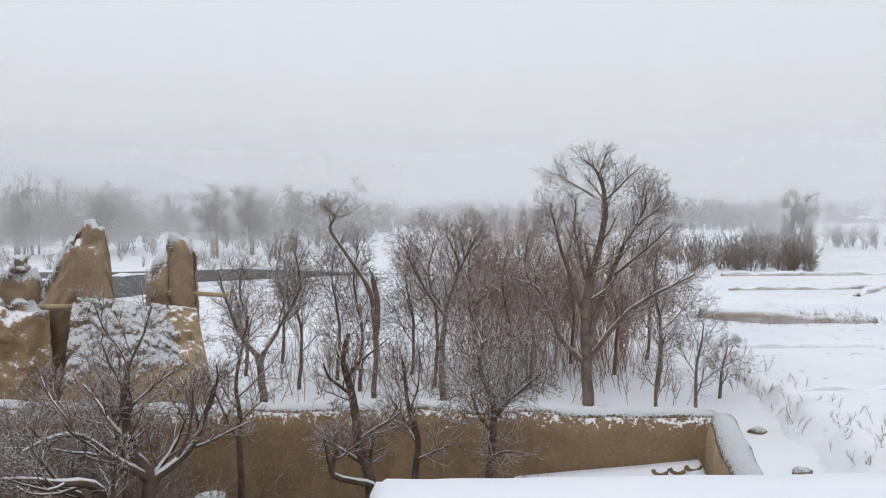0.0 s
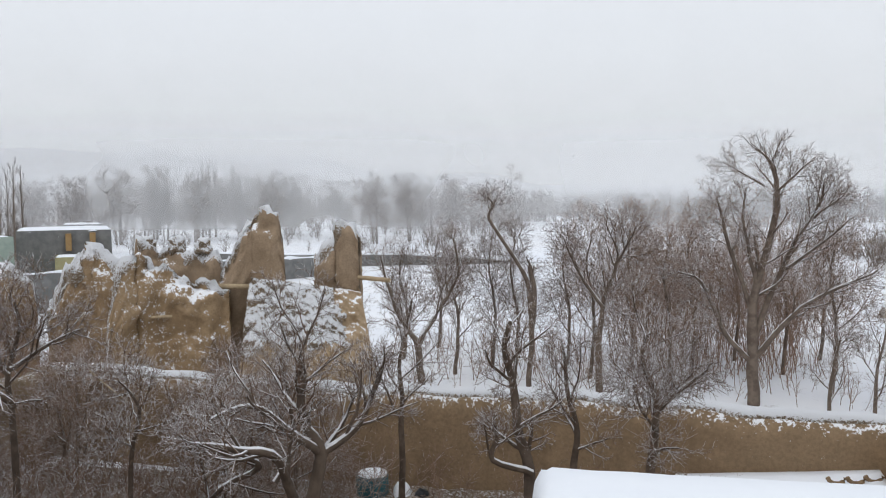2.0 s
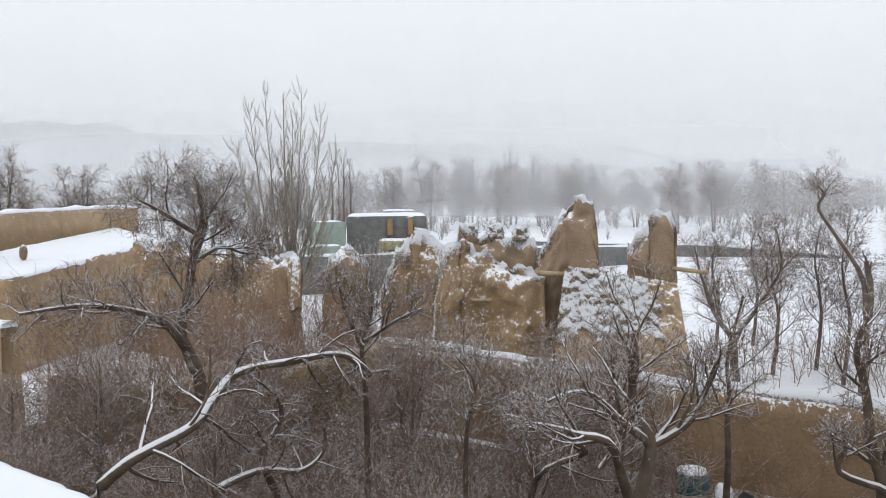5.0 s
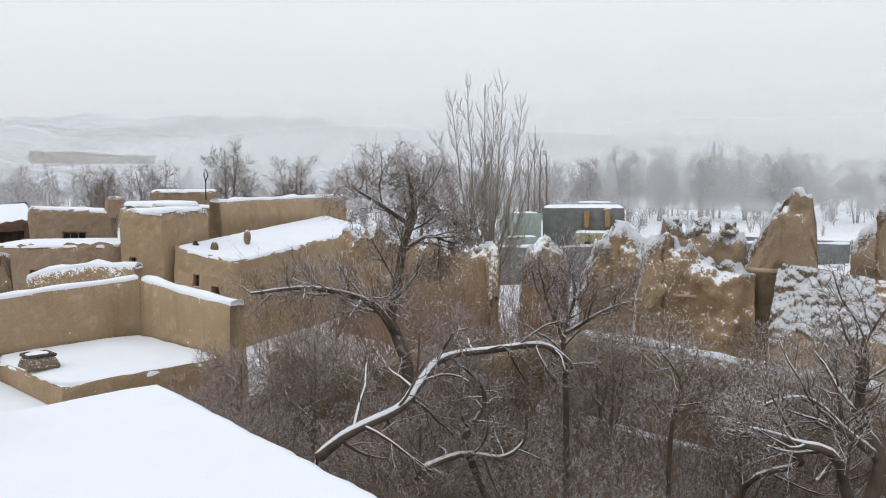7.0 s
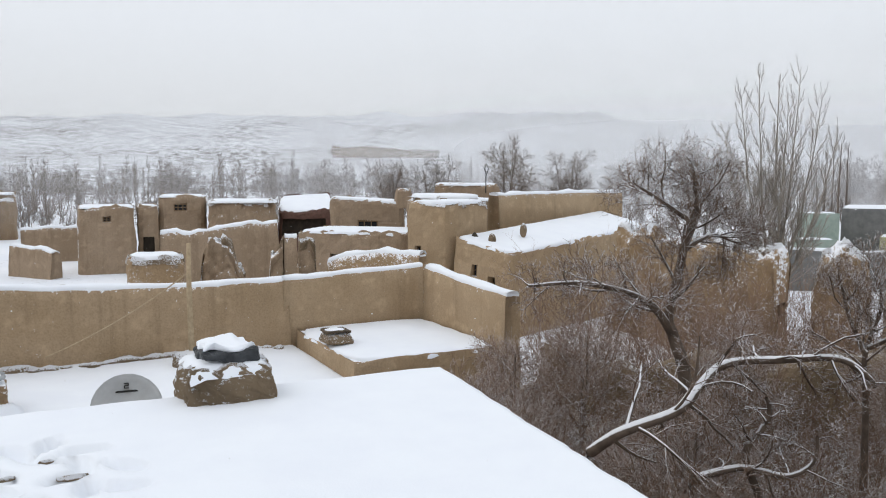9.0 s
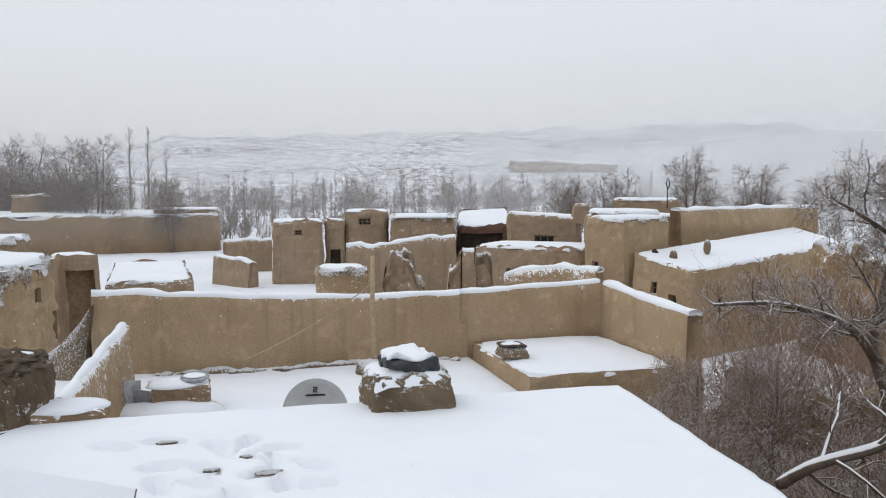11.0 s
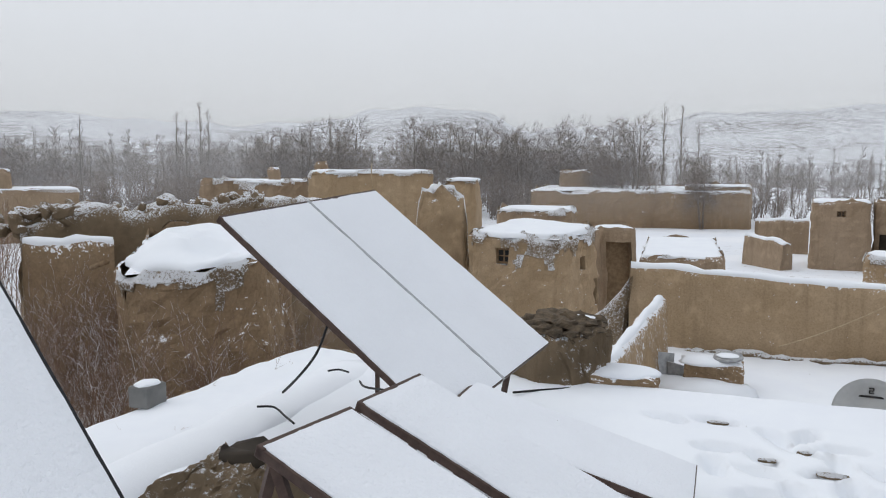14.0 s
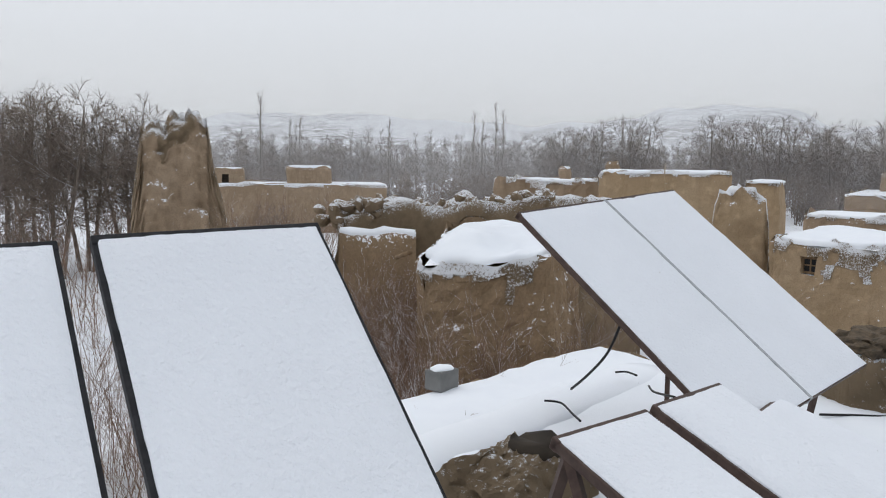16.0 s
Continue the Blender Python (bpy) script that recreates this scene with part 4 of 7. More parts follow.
for k, p in enumerate(((-23.69, 12.54, -0.25), (-22.98, 12.77, -0.22), (-23.32, 14.14, 0.02))):
    boulder("roof_vent", (p[0], p[1], p[2] - 0.1), (0.12, 0.12, 0.24), M_DARK if k == 0 else M_RUBBLE_BARE, "small dark vent stub on a snowy roof", "vent", k * 2.0, 2, 0.15, "vents on the farmhouse")
# the round hut, its lean-to and the houses behind
hut = mud_house("mud_hut", [spread(-20.6, -7.7), spread(-20.1, -4.9), spread(-22.8, -4.2), spread(-23.8, -7.0)], G, zs(0.05), "rough mud hut with small window and deep roof snow", [(0, 1.05, 1.5, 2.25, 2.68, "window"), (1, 1.45, 1.7, 2.05, 2.5, "window"), (1, 2.25, 2.5, 0.9, 1.7, "door")], M_MUD_PATCH, rough=0.13, step=0.11, snow=0.3, lean=0.08, seed=14.0, category="hut", tops=[zs(0.02), zs(0.02), zs(0.12), zs(0.2)], crust=0.8, corner=0.75, lumps=0.14)
# The brown sheet in this opening stands in for a dark open recess.
mud_house("lean_to", quad(spread(-23.6, -4.5), spread(-24.0, -3.5), 2), G, zs(0.0), "dark open lean-to beside the hut", [(0, 0.12, 0.98, 0.0, 2.6, "wood")], M_MUD_GREY, rough=0.06, snow=0.12, seed=15.0, category="shed")
mud_house("mud_house", quad(spread(-26.0, -3.8), spread(-26.2, -1.3), 8.0), G, zs(-0.98), "low flat mud house with a snow filled roof", (), M_MUD_GREY, rough=0.09, snow=0.14, seed=16.0, crust=0.15)
mud_house("mud_house", quad(spread(-27.6, -16.2), spread(-29.7, -11.7), 5), G, zs(1.48), "long tall mud house with a thick snow roof", (), M_MUD, rough=0.10, snow=0.26, lean=0.12, seed=17.0, crust=0.35)
mud_house("mud_house", quad(spread(-29.9, -11.6), spread(-30.2, -10.3), 3), G, zs(1.2), "narrow mud house under snow", (), M_MUD, rough=0.12, snow=0.16, lean=0.15, seed=18.0, crust=0.3)
ruin_wall("ruin_wall_hut", [(-24.10, -10.35, -0.3), (-24.16, -10.23, 0.62), (-24.20, -10.12, 0.96), (-24.41, -9.57, 1.05), (-24.64, -8.96, 0.88), (-24.67, -8.87, 0.0), (-24.69, -8.80, -0.9)], 0.9, "standing stub of a broken mud wall with a ridge of snow", 26.0, 0.1, 0.30, G, M_MUD_PATCH, None, 0.08, 40, 0.08, "")
mud_house("mud_house", quad(spread(-26.6, -8.6), spread(-26.9, -6.0), 3), G, zs(0.32), "ruined mud room behind the hut with snow on its walls", (), M_MUD_GREY, rough=0.14, snow=0.12, seed=19.0, crust=0.35)
# walled farm far to the west
fort = mud_house("walled_farm", quad(spread(-58.6, -15.6), spread(-60.6, -0.6), 14), G, zs(-0.1), "long grey mud compound wall with snow behind it", (), M_MUD_DARK, rough=0.22, step=0.5, snow=0.12, seed=20.0, crust=0.3)
mud_house("walled_farm_tower", quad(spread(-60.8, -5.2), spread(-60.7, -0.7), 5), G, zs(0.25), "higher corner house of the walled farm", [(0, 1.0, 1.7, 2.6, 3.2, "window")], M_MUD_DARK, rough=0.2, step=0.5, snow=0.14, seed=21.0)
mud_house("walled_farm_tower", quad(spread(-66.0, -15.2), spread(-66.3, -12.6), 4), G, zs(1.2), "small square house on the walled farm", (), M_MUD_DARK, rough=0.15, step=0.5, snow=0.1, seed=22.0)
mud_wall("hillside_fort", [(-226.83, 79.63, 8.6), (-222.59, 90.73, 8.7), (-218.89, 99.28, 8.2), (-214.78, 107.82, 7.7)], 5.6, 3.0, M_MUD_DARK, "long dark mud compound on the hillside", "wall", cap=0, step=3.0, rough=0.4, ragged=0.5)
mud_wall("village_wall", [(-50.56, -0.43, -1.35), (-50.48, 2.37, -1.27)], G, 0.5, M_MUD_GREY, "low snowy yard wall", "wall", cap=0.08, ragged=0.1, seed=28.0)
mud_wall("village_wall", [(-44.56, -0.74, -1.69), (-42.53, 0.99, -1.88)], G, 0.5, M_MUD_GREY, "low snowy yard wall", "wall", cap=0.08, ragged=0.1, seed=29.0)
# houses to the south west
mud_house("mud_house", quad((-32.64, -24.71, 0.91)[:2], (-35.49, -20.35, 1.24)[:2], 5), G, zs(1.05), "flat ruined mud house under patchy snow", (), M_MUD_GREY, rough=0.16, snow=0.14, seed=23.0, crust=0.5)
for k, p in enumerate(((-35.31, -22.59, 1.48), (-36.48, -20.61, 1.72))):
    mud_house("chimney", quad((p[0] - 0.35, p[1] - 0.25), (p[0] - 0.75, p[1] + 0.35), 0.7), p[2] - 0.9, p[2] + 0.1, "snow capped mud chimney", (), M_MUD_GREY, step=0.3, snow=0.14, category="chimney")
stone_ruin = mud_wall("stone_ruin", [(-13.48, -14.73, 0.08), (-13.55, -14.67, 0.70), (-14.06, -14.18, 0.86), (-15.14, -13.76, 0.81), (-16.47, -12.94, 0.90), (-18.47, -11.81, 1.02), (-20.18, -10.82, 0.93)], G, 1.1, M_RUBBLE_BARE, "broken wall top of snowy stones and mud", "ruin", rough=0.22, cap=0, ragged=0.16, batter=0.05, seed=30.0, step=0.14, levels=12)
mud_wall("ruin_wall_south", [(-12.82, -13.98, 0.30), (-13.35, -13.47, 0.22), (-13.69, -13.12, 0.30), (-13.98, -12.80, 0.27)], G, 0.4, M_MUD_DARK, "bare mud wall of a ruin", "ruin", rough=0.08, cap=0.05, ragged=0.08, batter=0.06, seed=31.0, step=0.2)
ruin_wall("tower_ruin", [(-14.76, -26.07, -0.09), (-15.00, -25.93, 1.48), (-15.11, -25.87, 2.60), (-15.41, -25.69, 3.05), (-15.74, -25.49, 2.85), (-15.94, -25.37, 3.20), (-16.39, -25.08, 3.24), (-16.84, -24.79, 2.76), (-16.98, -24.69, 1.49), (-17.32, -24.46, -0.13)], 1.6, "tall eroded mud tower dusted with snow", 32.0, 0.5, 1.2, G, M_MUD_GREY, M_RUBBLE_BARE, 0.08, 64, 0.16, "", amp=2.4)
mud_house("mud_house", quad((-33.45, -48.56, 0.01)[:2], (-42.47, -40.90, 0.24)[:2], 6), G, (-37.64, -45.40, 0.17)[2], "long mud compound with a snowy broken wall top", (), M_MUD_GREY, rough=0.15, step=0.9, snow=0.12, seed=24.0, crust=0.6)
mud_house("mud_house", quad((-37.52, -46.14, 1.17)[:2], (-39.96, -44.04, 1.19)[:2], 4), G, (-38.56, -45.28, 1.33)[2], "square upper mud room with a snowy roof", (), M_MUD_GREY, rough=0.10, snow=0.3, seed=25.0)
mud_house("mud_house", quad((-33.97, -49.42, 1.13)[:2], (-35.69, -48.20, 1.15)[:2], 4), G, (-34.80, -48.84, 1.22)[2], "small mud house with a dark doorway", [(0, 0.5, 1.0, 3.2, 4.0, "hole")], M_MUD_GREY, rough=0.06, snow=0.1, seed=26.0)
# the vaulted roof under snow beside the south yard
mud_house("vault_house", [(-10.19, -9.54, 0.37)[:2], (-11.27, -7.48, 0.53)[:2], (-14.88, -9.05, 0.59)[:2], (-13.28, -11.33, 0.55)[:2]], G, 0.35, "mud house with a soft vaulted snow roof", (), M_MUD_DARK, rough=0.14, lumps=0.34, snow=0.2, seed=27.0, tops=[0.2, 0.36, 0.62, 0.6], lean=0.05, crust=0.4, corner=0.9, step=0.13)
STONES = []
for k in range(5):
    bm = bmesh.new()
    bmesh.ops.create_icosphere(bm, subdivisions=2, radius=1)
    for v in bm.verts:
        n = v.co.normalized()
        v.co = n * (1 + 0.35 * noise.noise(n * 1.5 + Vector((k * 3.0, 0, 0))) + 0.15 * noise.noise(n * 4 + Vector((0, k, 0))))
    me = bpy.data.meshes.new("stone")
    bm.to_mesh(me)
    bm.free()
    me.materials.append(M_RUBBLE_BARE)
    STONES.append(me)


def lay_stones(parent, line, n, across, seed, small=0.10, large=0.26):
    q = random.Random(seed)
    for _ in range(n):
        i = q.randrange(len(line) - 1)
        f = q.random()
        x, y, z = (a + (b - a) * f for a, b in zip(line[i], line[i + 1]))
        s = q.uniform(small, large)
        ob = new("stone", STONES[q.randrange(5)])
        ob.matrix_world = pose(x + q.uniform(-across, across), y + q.uniform(-across, across), z + q.uniform(-0.35, 0.05), q.uniform(0, 360), q.uniform(0, 360), 0) @ Matrix.Diagonal((s, s * q.uniform(0.7, 1.1), s * q.uniform(0.5, 0.8), 1))
        ob.parent = parent


lay_stones(stone_ruin, [(-13.55, -14.67, 0.70), (-14.06, -14.18, 0.83), (-15.14, -13.76, 0.81), (-16.47, -12.94, 0.90), (-18.47, -11.81, 1.02)], 130, 0.55, 3)
# lower snowy roof to the south
mud_house("south_roof", [(-11.2, -6.6), (-5.4, -6.5), (-4.6, -4.25), (-10.4, -4.2)], G, -0.55, "lower mud house roof under deep drifted snow", (), M_MUD_SNOWY, rough=0.08, lumps=0.14, snow=0.2, seed=28.0, tops=[-0.78, -0.60, -0.60, -0.80])

# ---- green and grey house to the north ----
def plaster_house(name, corners, z0, z1, label, material, openings=(), snow=0.15):
    return mud_house(name, corners, z0, z1, label, openings, material, rough=0.01, lean=0.0, snow=snow, step=1.2)


plaster_house("block_house", quad((-28.42, 36.22, -0.03)[:2], (-24.77, 38.72, 0.12)[:2], 5), G, 0.05, "grey block house with two ochre doors", M_CONCRETE)
for px0 in ((-26.40, 37.49, -0.56), (-25.46, 38.11, -0.53)):
    mm = look(px0, (-0.6, -0.4, px0[2]))
    tagged(part("door", box_bm((-0.14, -0.42, -0.2), (0.14, 0.45, 0.02), 0.01, mm), M_OCHRE), "ochre painted door of the block house", "door", "ochre doors")
plaster_house("block_house", quad((-28.29, 33.78, -0.15)[:2], (-27.61, 35.07, -0.15)[:2], 1.4), G, -0.15, "small block house painted mint green", M_MINT, snow=0.12)
plaster_house("block_house", quad((-27.05, 31.55, -1.14)[:2], (-26.04, 33.00, -1.18)[:2], 1.2), G, -1.25, "low mint green porch with a snowy roof", M_MINT, snow=0.12)
plaster_house("block_house", quad((-25.57, 35.20, -1.24)[:2], (-23.95, 36.29, -1.04)[:2], 2), G, -1.15, "pale yellow annex with a snowy roof", M_YELLOW, [(0, 0.5, 0.9, 1.0, 1.6, "window")], snow=0.12)
mud_wall("block_wall", [(-25.27, 28.51, -1.36), (-23.47, 30.61, -1.44), (-22.33, 35.61, -1.55), (-19.86, 42.58, -1.76), (-16.66, 49.20, -2.06)], G, 0.25, M_CONCRETE, "grey block yard wall capped with snow", "wall", cap=0.06, rough=0.01, batter=0.0, step=0.8)
mud_wall("block_wall", [(-26.64, 51.52, -2.04), (-21.57, 53.84, -2.29), (-13.71, 56.36, -2.36), (-9.00, 58.31, -2.73), (-2.69, 59.94, -3.26)], G - 0.3, 0.4, M_CONCRETE, "long grey yard wall beside the field", "wall", cap=0.05, rough=0.02, batter=0.0, step=1.0)
plaster_house("far_shed", quad((-43.41, 61.17, -0.83)[:2], (-41.06, 62.77, -0.90)[:2], 4), G, -0.6, "grey shed with a flat snowy roof", M_CONCRETE)

# ---- field banks and dikes ----
mud_wall("earth_bank", [(8.9, 26, -2.95), (8.5, 22, -2.85), (8.35, 19.5, -2.8), (8.1, 16.5, -2.8), (7.7, 13.5, -2.8), (7.2, 10, -2.8), (6.8, 6, -2.8)], -3.6, 0.5, M_GROUND, "crumbling earth bank along the field edge", "bank", "structure", cap=0, rough=0.16, batter=0.6, ragged=0.22, step=0.2, seed=33.0, jag=0.06)
for k, ln in enumerate(([(10.4, 33.5, -2.55), (12.5, 31.8, -2.55), (16.5, 31.5, -2.68)], [(15.0, 43.5, -2.74), (24, 43.5, -2.74)], [(17.5, 52, -2.72), (30, 51, -2.72)], [(25, 69, -2.75), (46, 66, -2.75)], [(9.5, 26.5, -2.80), (24, 26.0, -2.80)], [(8.6, 20.5, -2.84), (20, 20.0, -2.84)], [(20, 40, -2.75), (30, 52, -2.75)])):
    mud_wall("field_dike", ln, -3.4, 0.3, M_RUBBLE_BARE if k in (0, 1, 2, 6) else M_RUBBLE, "low earth dike between snowy fields", "bank", "structure", cap=0 if k == 0 else 0.03, rough=0.12, batter=0.5, ragged=0.12, step=0.4, seed=40.0 + k)

# ---- trees ----
class Wood:
    """Gathers the limbs and the twigs of one tree."""

    def __init__(self, seed):
        self.r = random.Random(seed)
        self.limbs, self.twigs = ([], []), ([], [])


def spike(verts, faces, a, b, r, flat):
    """A straight twig running out to a point."""
    d = (b - a).normalized()
    u = d.cross(Vector((a.y % 1 - 0.5, b.x % 1 - 0.4, 0.37))).normalized()
    v = d.cross(u)
    k = len(verts)
    if flat:
        verts += [a + u * (r * 1.3), a - u * (r * 1.3), b]
        faces.append((k, k + 1, k + 2))
        return
    verts += [a + u * r, a - u * (0.5 * r) + v * (0.87 * r), a - u * (0.5 * r) - v * (0.87 * r), b]
    faces += [(k, k + 1, k + 3), (k + 1, k + 2, k + 3), (k + 2, k, k + 3)]


def grow(w, cfg, start, d, length, r, level):
    n = cfg["seg"][level]
    p, pts, rad = Vector(start), [Vector(start)], [r]
    d = Vector(d).normalized()
    g, up = cfg["gnarl"], cfg["up"][level]
    for i in range(n):
        d = (d + g * Vector((w.r.uniform(-1, 1), w.r.uniform(-1, 1), w.r.uniform(-0.8, 0.8))) + Vector((0, 0, up))).normalized()
        p = p + d * (length / n)
        pts.append(p)
        rad.append(r * (1 - 0.62 * (i + 1) / n))
    limb(w, cfg, pts, rad, length, level)


def limb(w, cfg, pts, rad, length, level, kids=None, start=None):
    last = level == len(cfg["kids"])
    store = w.limbs if level <= cfg.get("limb_levels", 1) else w.twigs
    if last:
        spike(*store, pts[0], pts[-1], rad[0], cfg.get("flat", False))
        return
    tube(*store, pts, rad, cfg["sides"][level], False)
    k = kids or cfg["kids"][level]
    if level and "full" in cfg:
        whole = cfg["full"] * math.prod(cfg["ratio"][1:level])
        k = max(2, round(k * min(1.5, length / whole)))
    s0 = cfg["start"][level] if start is None else start
    turn = w.r.uniform(0, 6.28)
    n = len(pts) - 1
    for j in range(k):
        t = s0 + (1 - s0) * (j + w.r.uniform(0.2, 0.9)) / k
        i = min(n - 1, int(t * n))
        f = t * n - i
        at = pts[i].lerp(pts[i + 1], f)
        r = rad[i] + (rad[i + 1] - rad[i]) * f
        d = (pts[i + 1] - pts[i]).normalized()
        a = d.cross(Vector((0.3, 0.2, 1)) if abs(d.z) < 0.9 else Vector((1, 0.3, 0))).normalized()
        b = d.cross(a)
        turn += 2.4 + w.r.uniform(-0.5, 0.5)
        sp = radians(cfg["spread"][level] * w.r.uniform(0.7, 1.25))
        side = (a * math.cos(turn) + b * math.sin(turn))
        grow(w, cfg, at, d * math.cos(sp) + side * math.sin(sp), length * cfg["ratio"][level] * (1.15 - cfg.get("taper", 0.55) * t) * w.r.uniform(0.65, 1.2), max(cfg["thin"], r * cfg["slim"]), level + 1)


def tree_meshes(name, w, bark, twig):
    out = []
    for nm, (v, f), m in (("trunk", w.limbs, bark), ("crown", w.twigs, twig)):
        out.append(mesh_of(nm, v, f, m, True))
    return out


def plant(name, at, meshes, label, group="", scale=1.0, turn=0.0, category="tree"):
    ob = root(name, *at)
    ob.matrix_basis = pose(*at, 0, 0, turn) @ Matrix.Scale(scale, 4)
    for me in meshes:
        kid = new(me.name.split(".")[0], me)
        kid.parent = ob
    return tagged(ob, label, category, group)


ORCHARD = dict(kids=(7, 7, 6, 4), seg=(6, 5, 3, 1, 1), sides=(7, 5, 4, 3, 3), gnarl=0.26, up=(0.08, 0.08, 0.08, 0.06, 0.05), start=(0.35, 0.15, 0.15, 0.12), ratio=(0.75, 0.62, 0.62, 0.8), spread=(48, 52, 50, 45), slim=0.52, thin=0.0035)
BUSHY = dict(ORCHARD, full=0.5, kids=(8, 8, 7, 4), slim=0.46, gnarl=0.28, spread=(56, 52, 48, 44), up=(0.06, 0.06, 0.06, 0.06, 0.04), ratio=(0.7, 0.64, 0.68, 0.9), start=(0.3, 0.2, 0.15, 0.1))
TALL = dict(ORCHARD, kids=(9, 8, 7, 5), gnarl=0.22, spread=(50, 48, 46, 42), up=(0.05, 0.05, 0.05, 0.05, 0.03), ratio=(0.55, 0.62, 0.66, 0.8), start=(0.25, 0.12, 0.1, 0.1), slim=0.46, thin=0.0048, full=0.85)
WEEPING = dict(ORCHARD, kids=(14, 7, 7, 4), gnarl=0.34, slim=0.42, up=(0.0, -0.10, -0.16, -0.18, -0.1), start=(0.1, 0.2, 0.2, 0.2), ratio=(0.36, 0.62, 0.55, 0.6), spread=(60, 55, 50, 45))


def built_tree(name, trunks, cfg, seed, label, bark=None, twig=None, category="tree", group=""):
    """A tree from its trunk lines: each is (points, base radius, tip radius, boughs, where boughs begin, bough length)."""
    w = Wood(seed)
    base = Vector(trunks[0][0][0])
    for pts, r0, r1, kids, start, reach in trunks:
        p = [Vector(q) - base for q in pts]
        fine = []
        for k in range(len(p) - 1):
            for i in range(4):
                q = bend(p, k, i / 4)
                fine.append(q + 0.05 * noise.noise_vector(q * 1.7 + Vector((seed, 0, 0))) if fine else q)
        fine.append(p[-1])
        rad = [r0 + (r1 - r0) * i / (len(fine) - 1) for i in range(len(fine))]
        limb(w, cfg, fine, rad, reach / cfg["ratio"][0], 0, kids, start)
    return plant(name, base, tree_meshes(name, w, bark or M_LIMB, twig or M_TWIG), label, group, category=category)


Y0 = -2.72
# orchard in front of the garden wall
built_tree("orchard_tree", [([(-2.95, 7.75, Y0), (-3.0, 7.85, -1.6), (-2.92, 7.98, -0.87), (-3.06, 7.93, -0.51), (-3.08, 7.92, -0.01), (-3.06, 7.93, 0.32)], 0.09, 0.025, 9, 0.35, 1.0),
                            ([(-2.92, 7.98, -0.87), (-3.23, 7.65, -0.43), (-3.44, 7.44, -0.26), (-3.69, 7.10, -0.31)], 0.05, 0.015, 6, 0.2, 0.7),
                            ([(-2.92, 7.98, -0.87), (-2.61, 8.20, -0.65), (-2.47, 8.34, -0.35), (-2.33, 8.49, 0.09)], 0.05, 0.015, 7, 0.2, 0.7),
                            ([(-2.95, 7.75, -1.9), (-2.97, 7.00, -0.67), (-3.23, 6.66, -0.44), (-3.46, 6.31, -0.29)], 0.06, 0.02, 6, 0.2, 0.7)], ORCHARD, 11, "bare dark fruit tree with snow on its boughs", group="orchard trees")
built_tree("orchard_tree", [([(-0.75, 8.8, Y0), (-0.8, 8.85, -1.9), (-0.84, 8.96, -1.25), (-0.97, 8.95, -0.78), (-1.04, 8.94, -0.27), (-1.09, 8.93, 0.10), (-1.04, 8.94, 0.41)], 0.085, 0.022, 9, 0.3, 0.85),
                            ([(-0.80, 8.86, -1.25), (-1.21, 8.72, -1.10), (-1.16, 8.72, -0.83), (-1.19, 8.72, -0.58)], 0.045, 0.012, 5, 0.3, 0.5)], ORCHARD, 12, "bare leaning fruit tree beside the mud wall", group="orchard trees")
built_tree("orchard_tree", [([(-0.3, 9.4, Y0), (-0.34, 9.45, -1.9), (-0.36, 9.49, -1.31), (-0.34, 9.49, -0.87), (-0.43, 9.49, -0.41), (-0.49, 9.49, -0.01)], 0.06, 0.016, 7, 0.4, 0.75)], ORCHARD, 13, "slender bare fruit tree beside the mud wall", group="orchard trees")
built_tree("orchard_tree", [([(0.55, 9.4, Y0), (0.52, 9.45, -1.9), (0.51, 9.49, -1.38), (0.54, 9.48, -0.88), (0.57, 9.48, -0.48), (0.41, 9.49, -0.09), (0.49, 9.49, 0.24)], 0.075, 0.018, 10, 0.35, 0.9),
                            ([(0.57, 9.48, -0.68), (0.86, 9.46, -0.35), (1.12, 9.43, -0.09)], 0.04, 0.012, 6, 0.2, 0.6)], BUSHY, 14, "dense bare fruit tree beside the mud wall", group="orchard trees")
built_tree("orchard_tree", [([(-2.7, 10.6, Y0), (-2.70, 10.66, -1.55), (-2.67, 10.67, -0.95), (-2.72, 10.66, -0.36), (-2.55, 10.70, 0.38)], 0.05, 0.014, 8, 0.35, 0.9)], ORCHARD, 15, "slim bare fruit tree beside the mud wall", group="orchard trees")
built_tree("orchard_tree", [([(-4.6, 8.8, Y0), (-4.6, 8.85, -1.8), (-3.91, 8.63, -1.28), (-4.27, 8.48, -1.05), (-4.56, 8.23, -0.97)], 0.048, 0.02, 10, 0.1, 0.8),
                            ([(-3.72, 8.71, -1.48), (-3.54, 8.88, -1.02), (-3.58, 8.86, -0.55), (-3.68, 8.83, -0.09)], 0.038, 0.012, 9, 0.2, 0.8)], ORCHARD, 16, "low spreading fruit tree with snowy limbs", group="orchard trees")
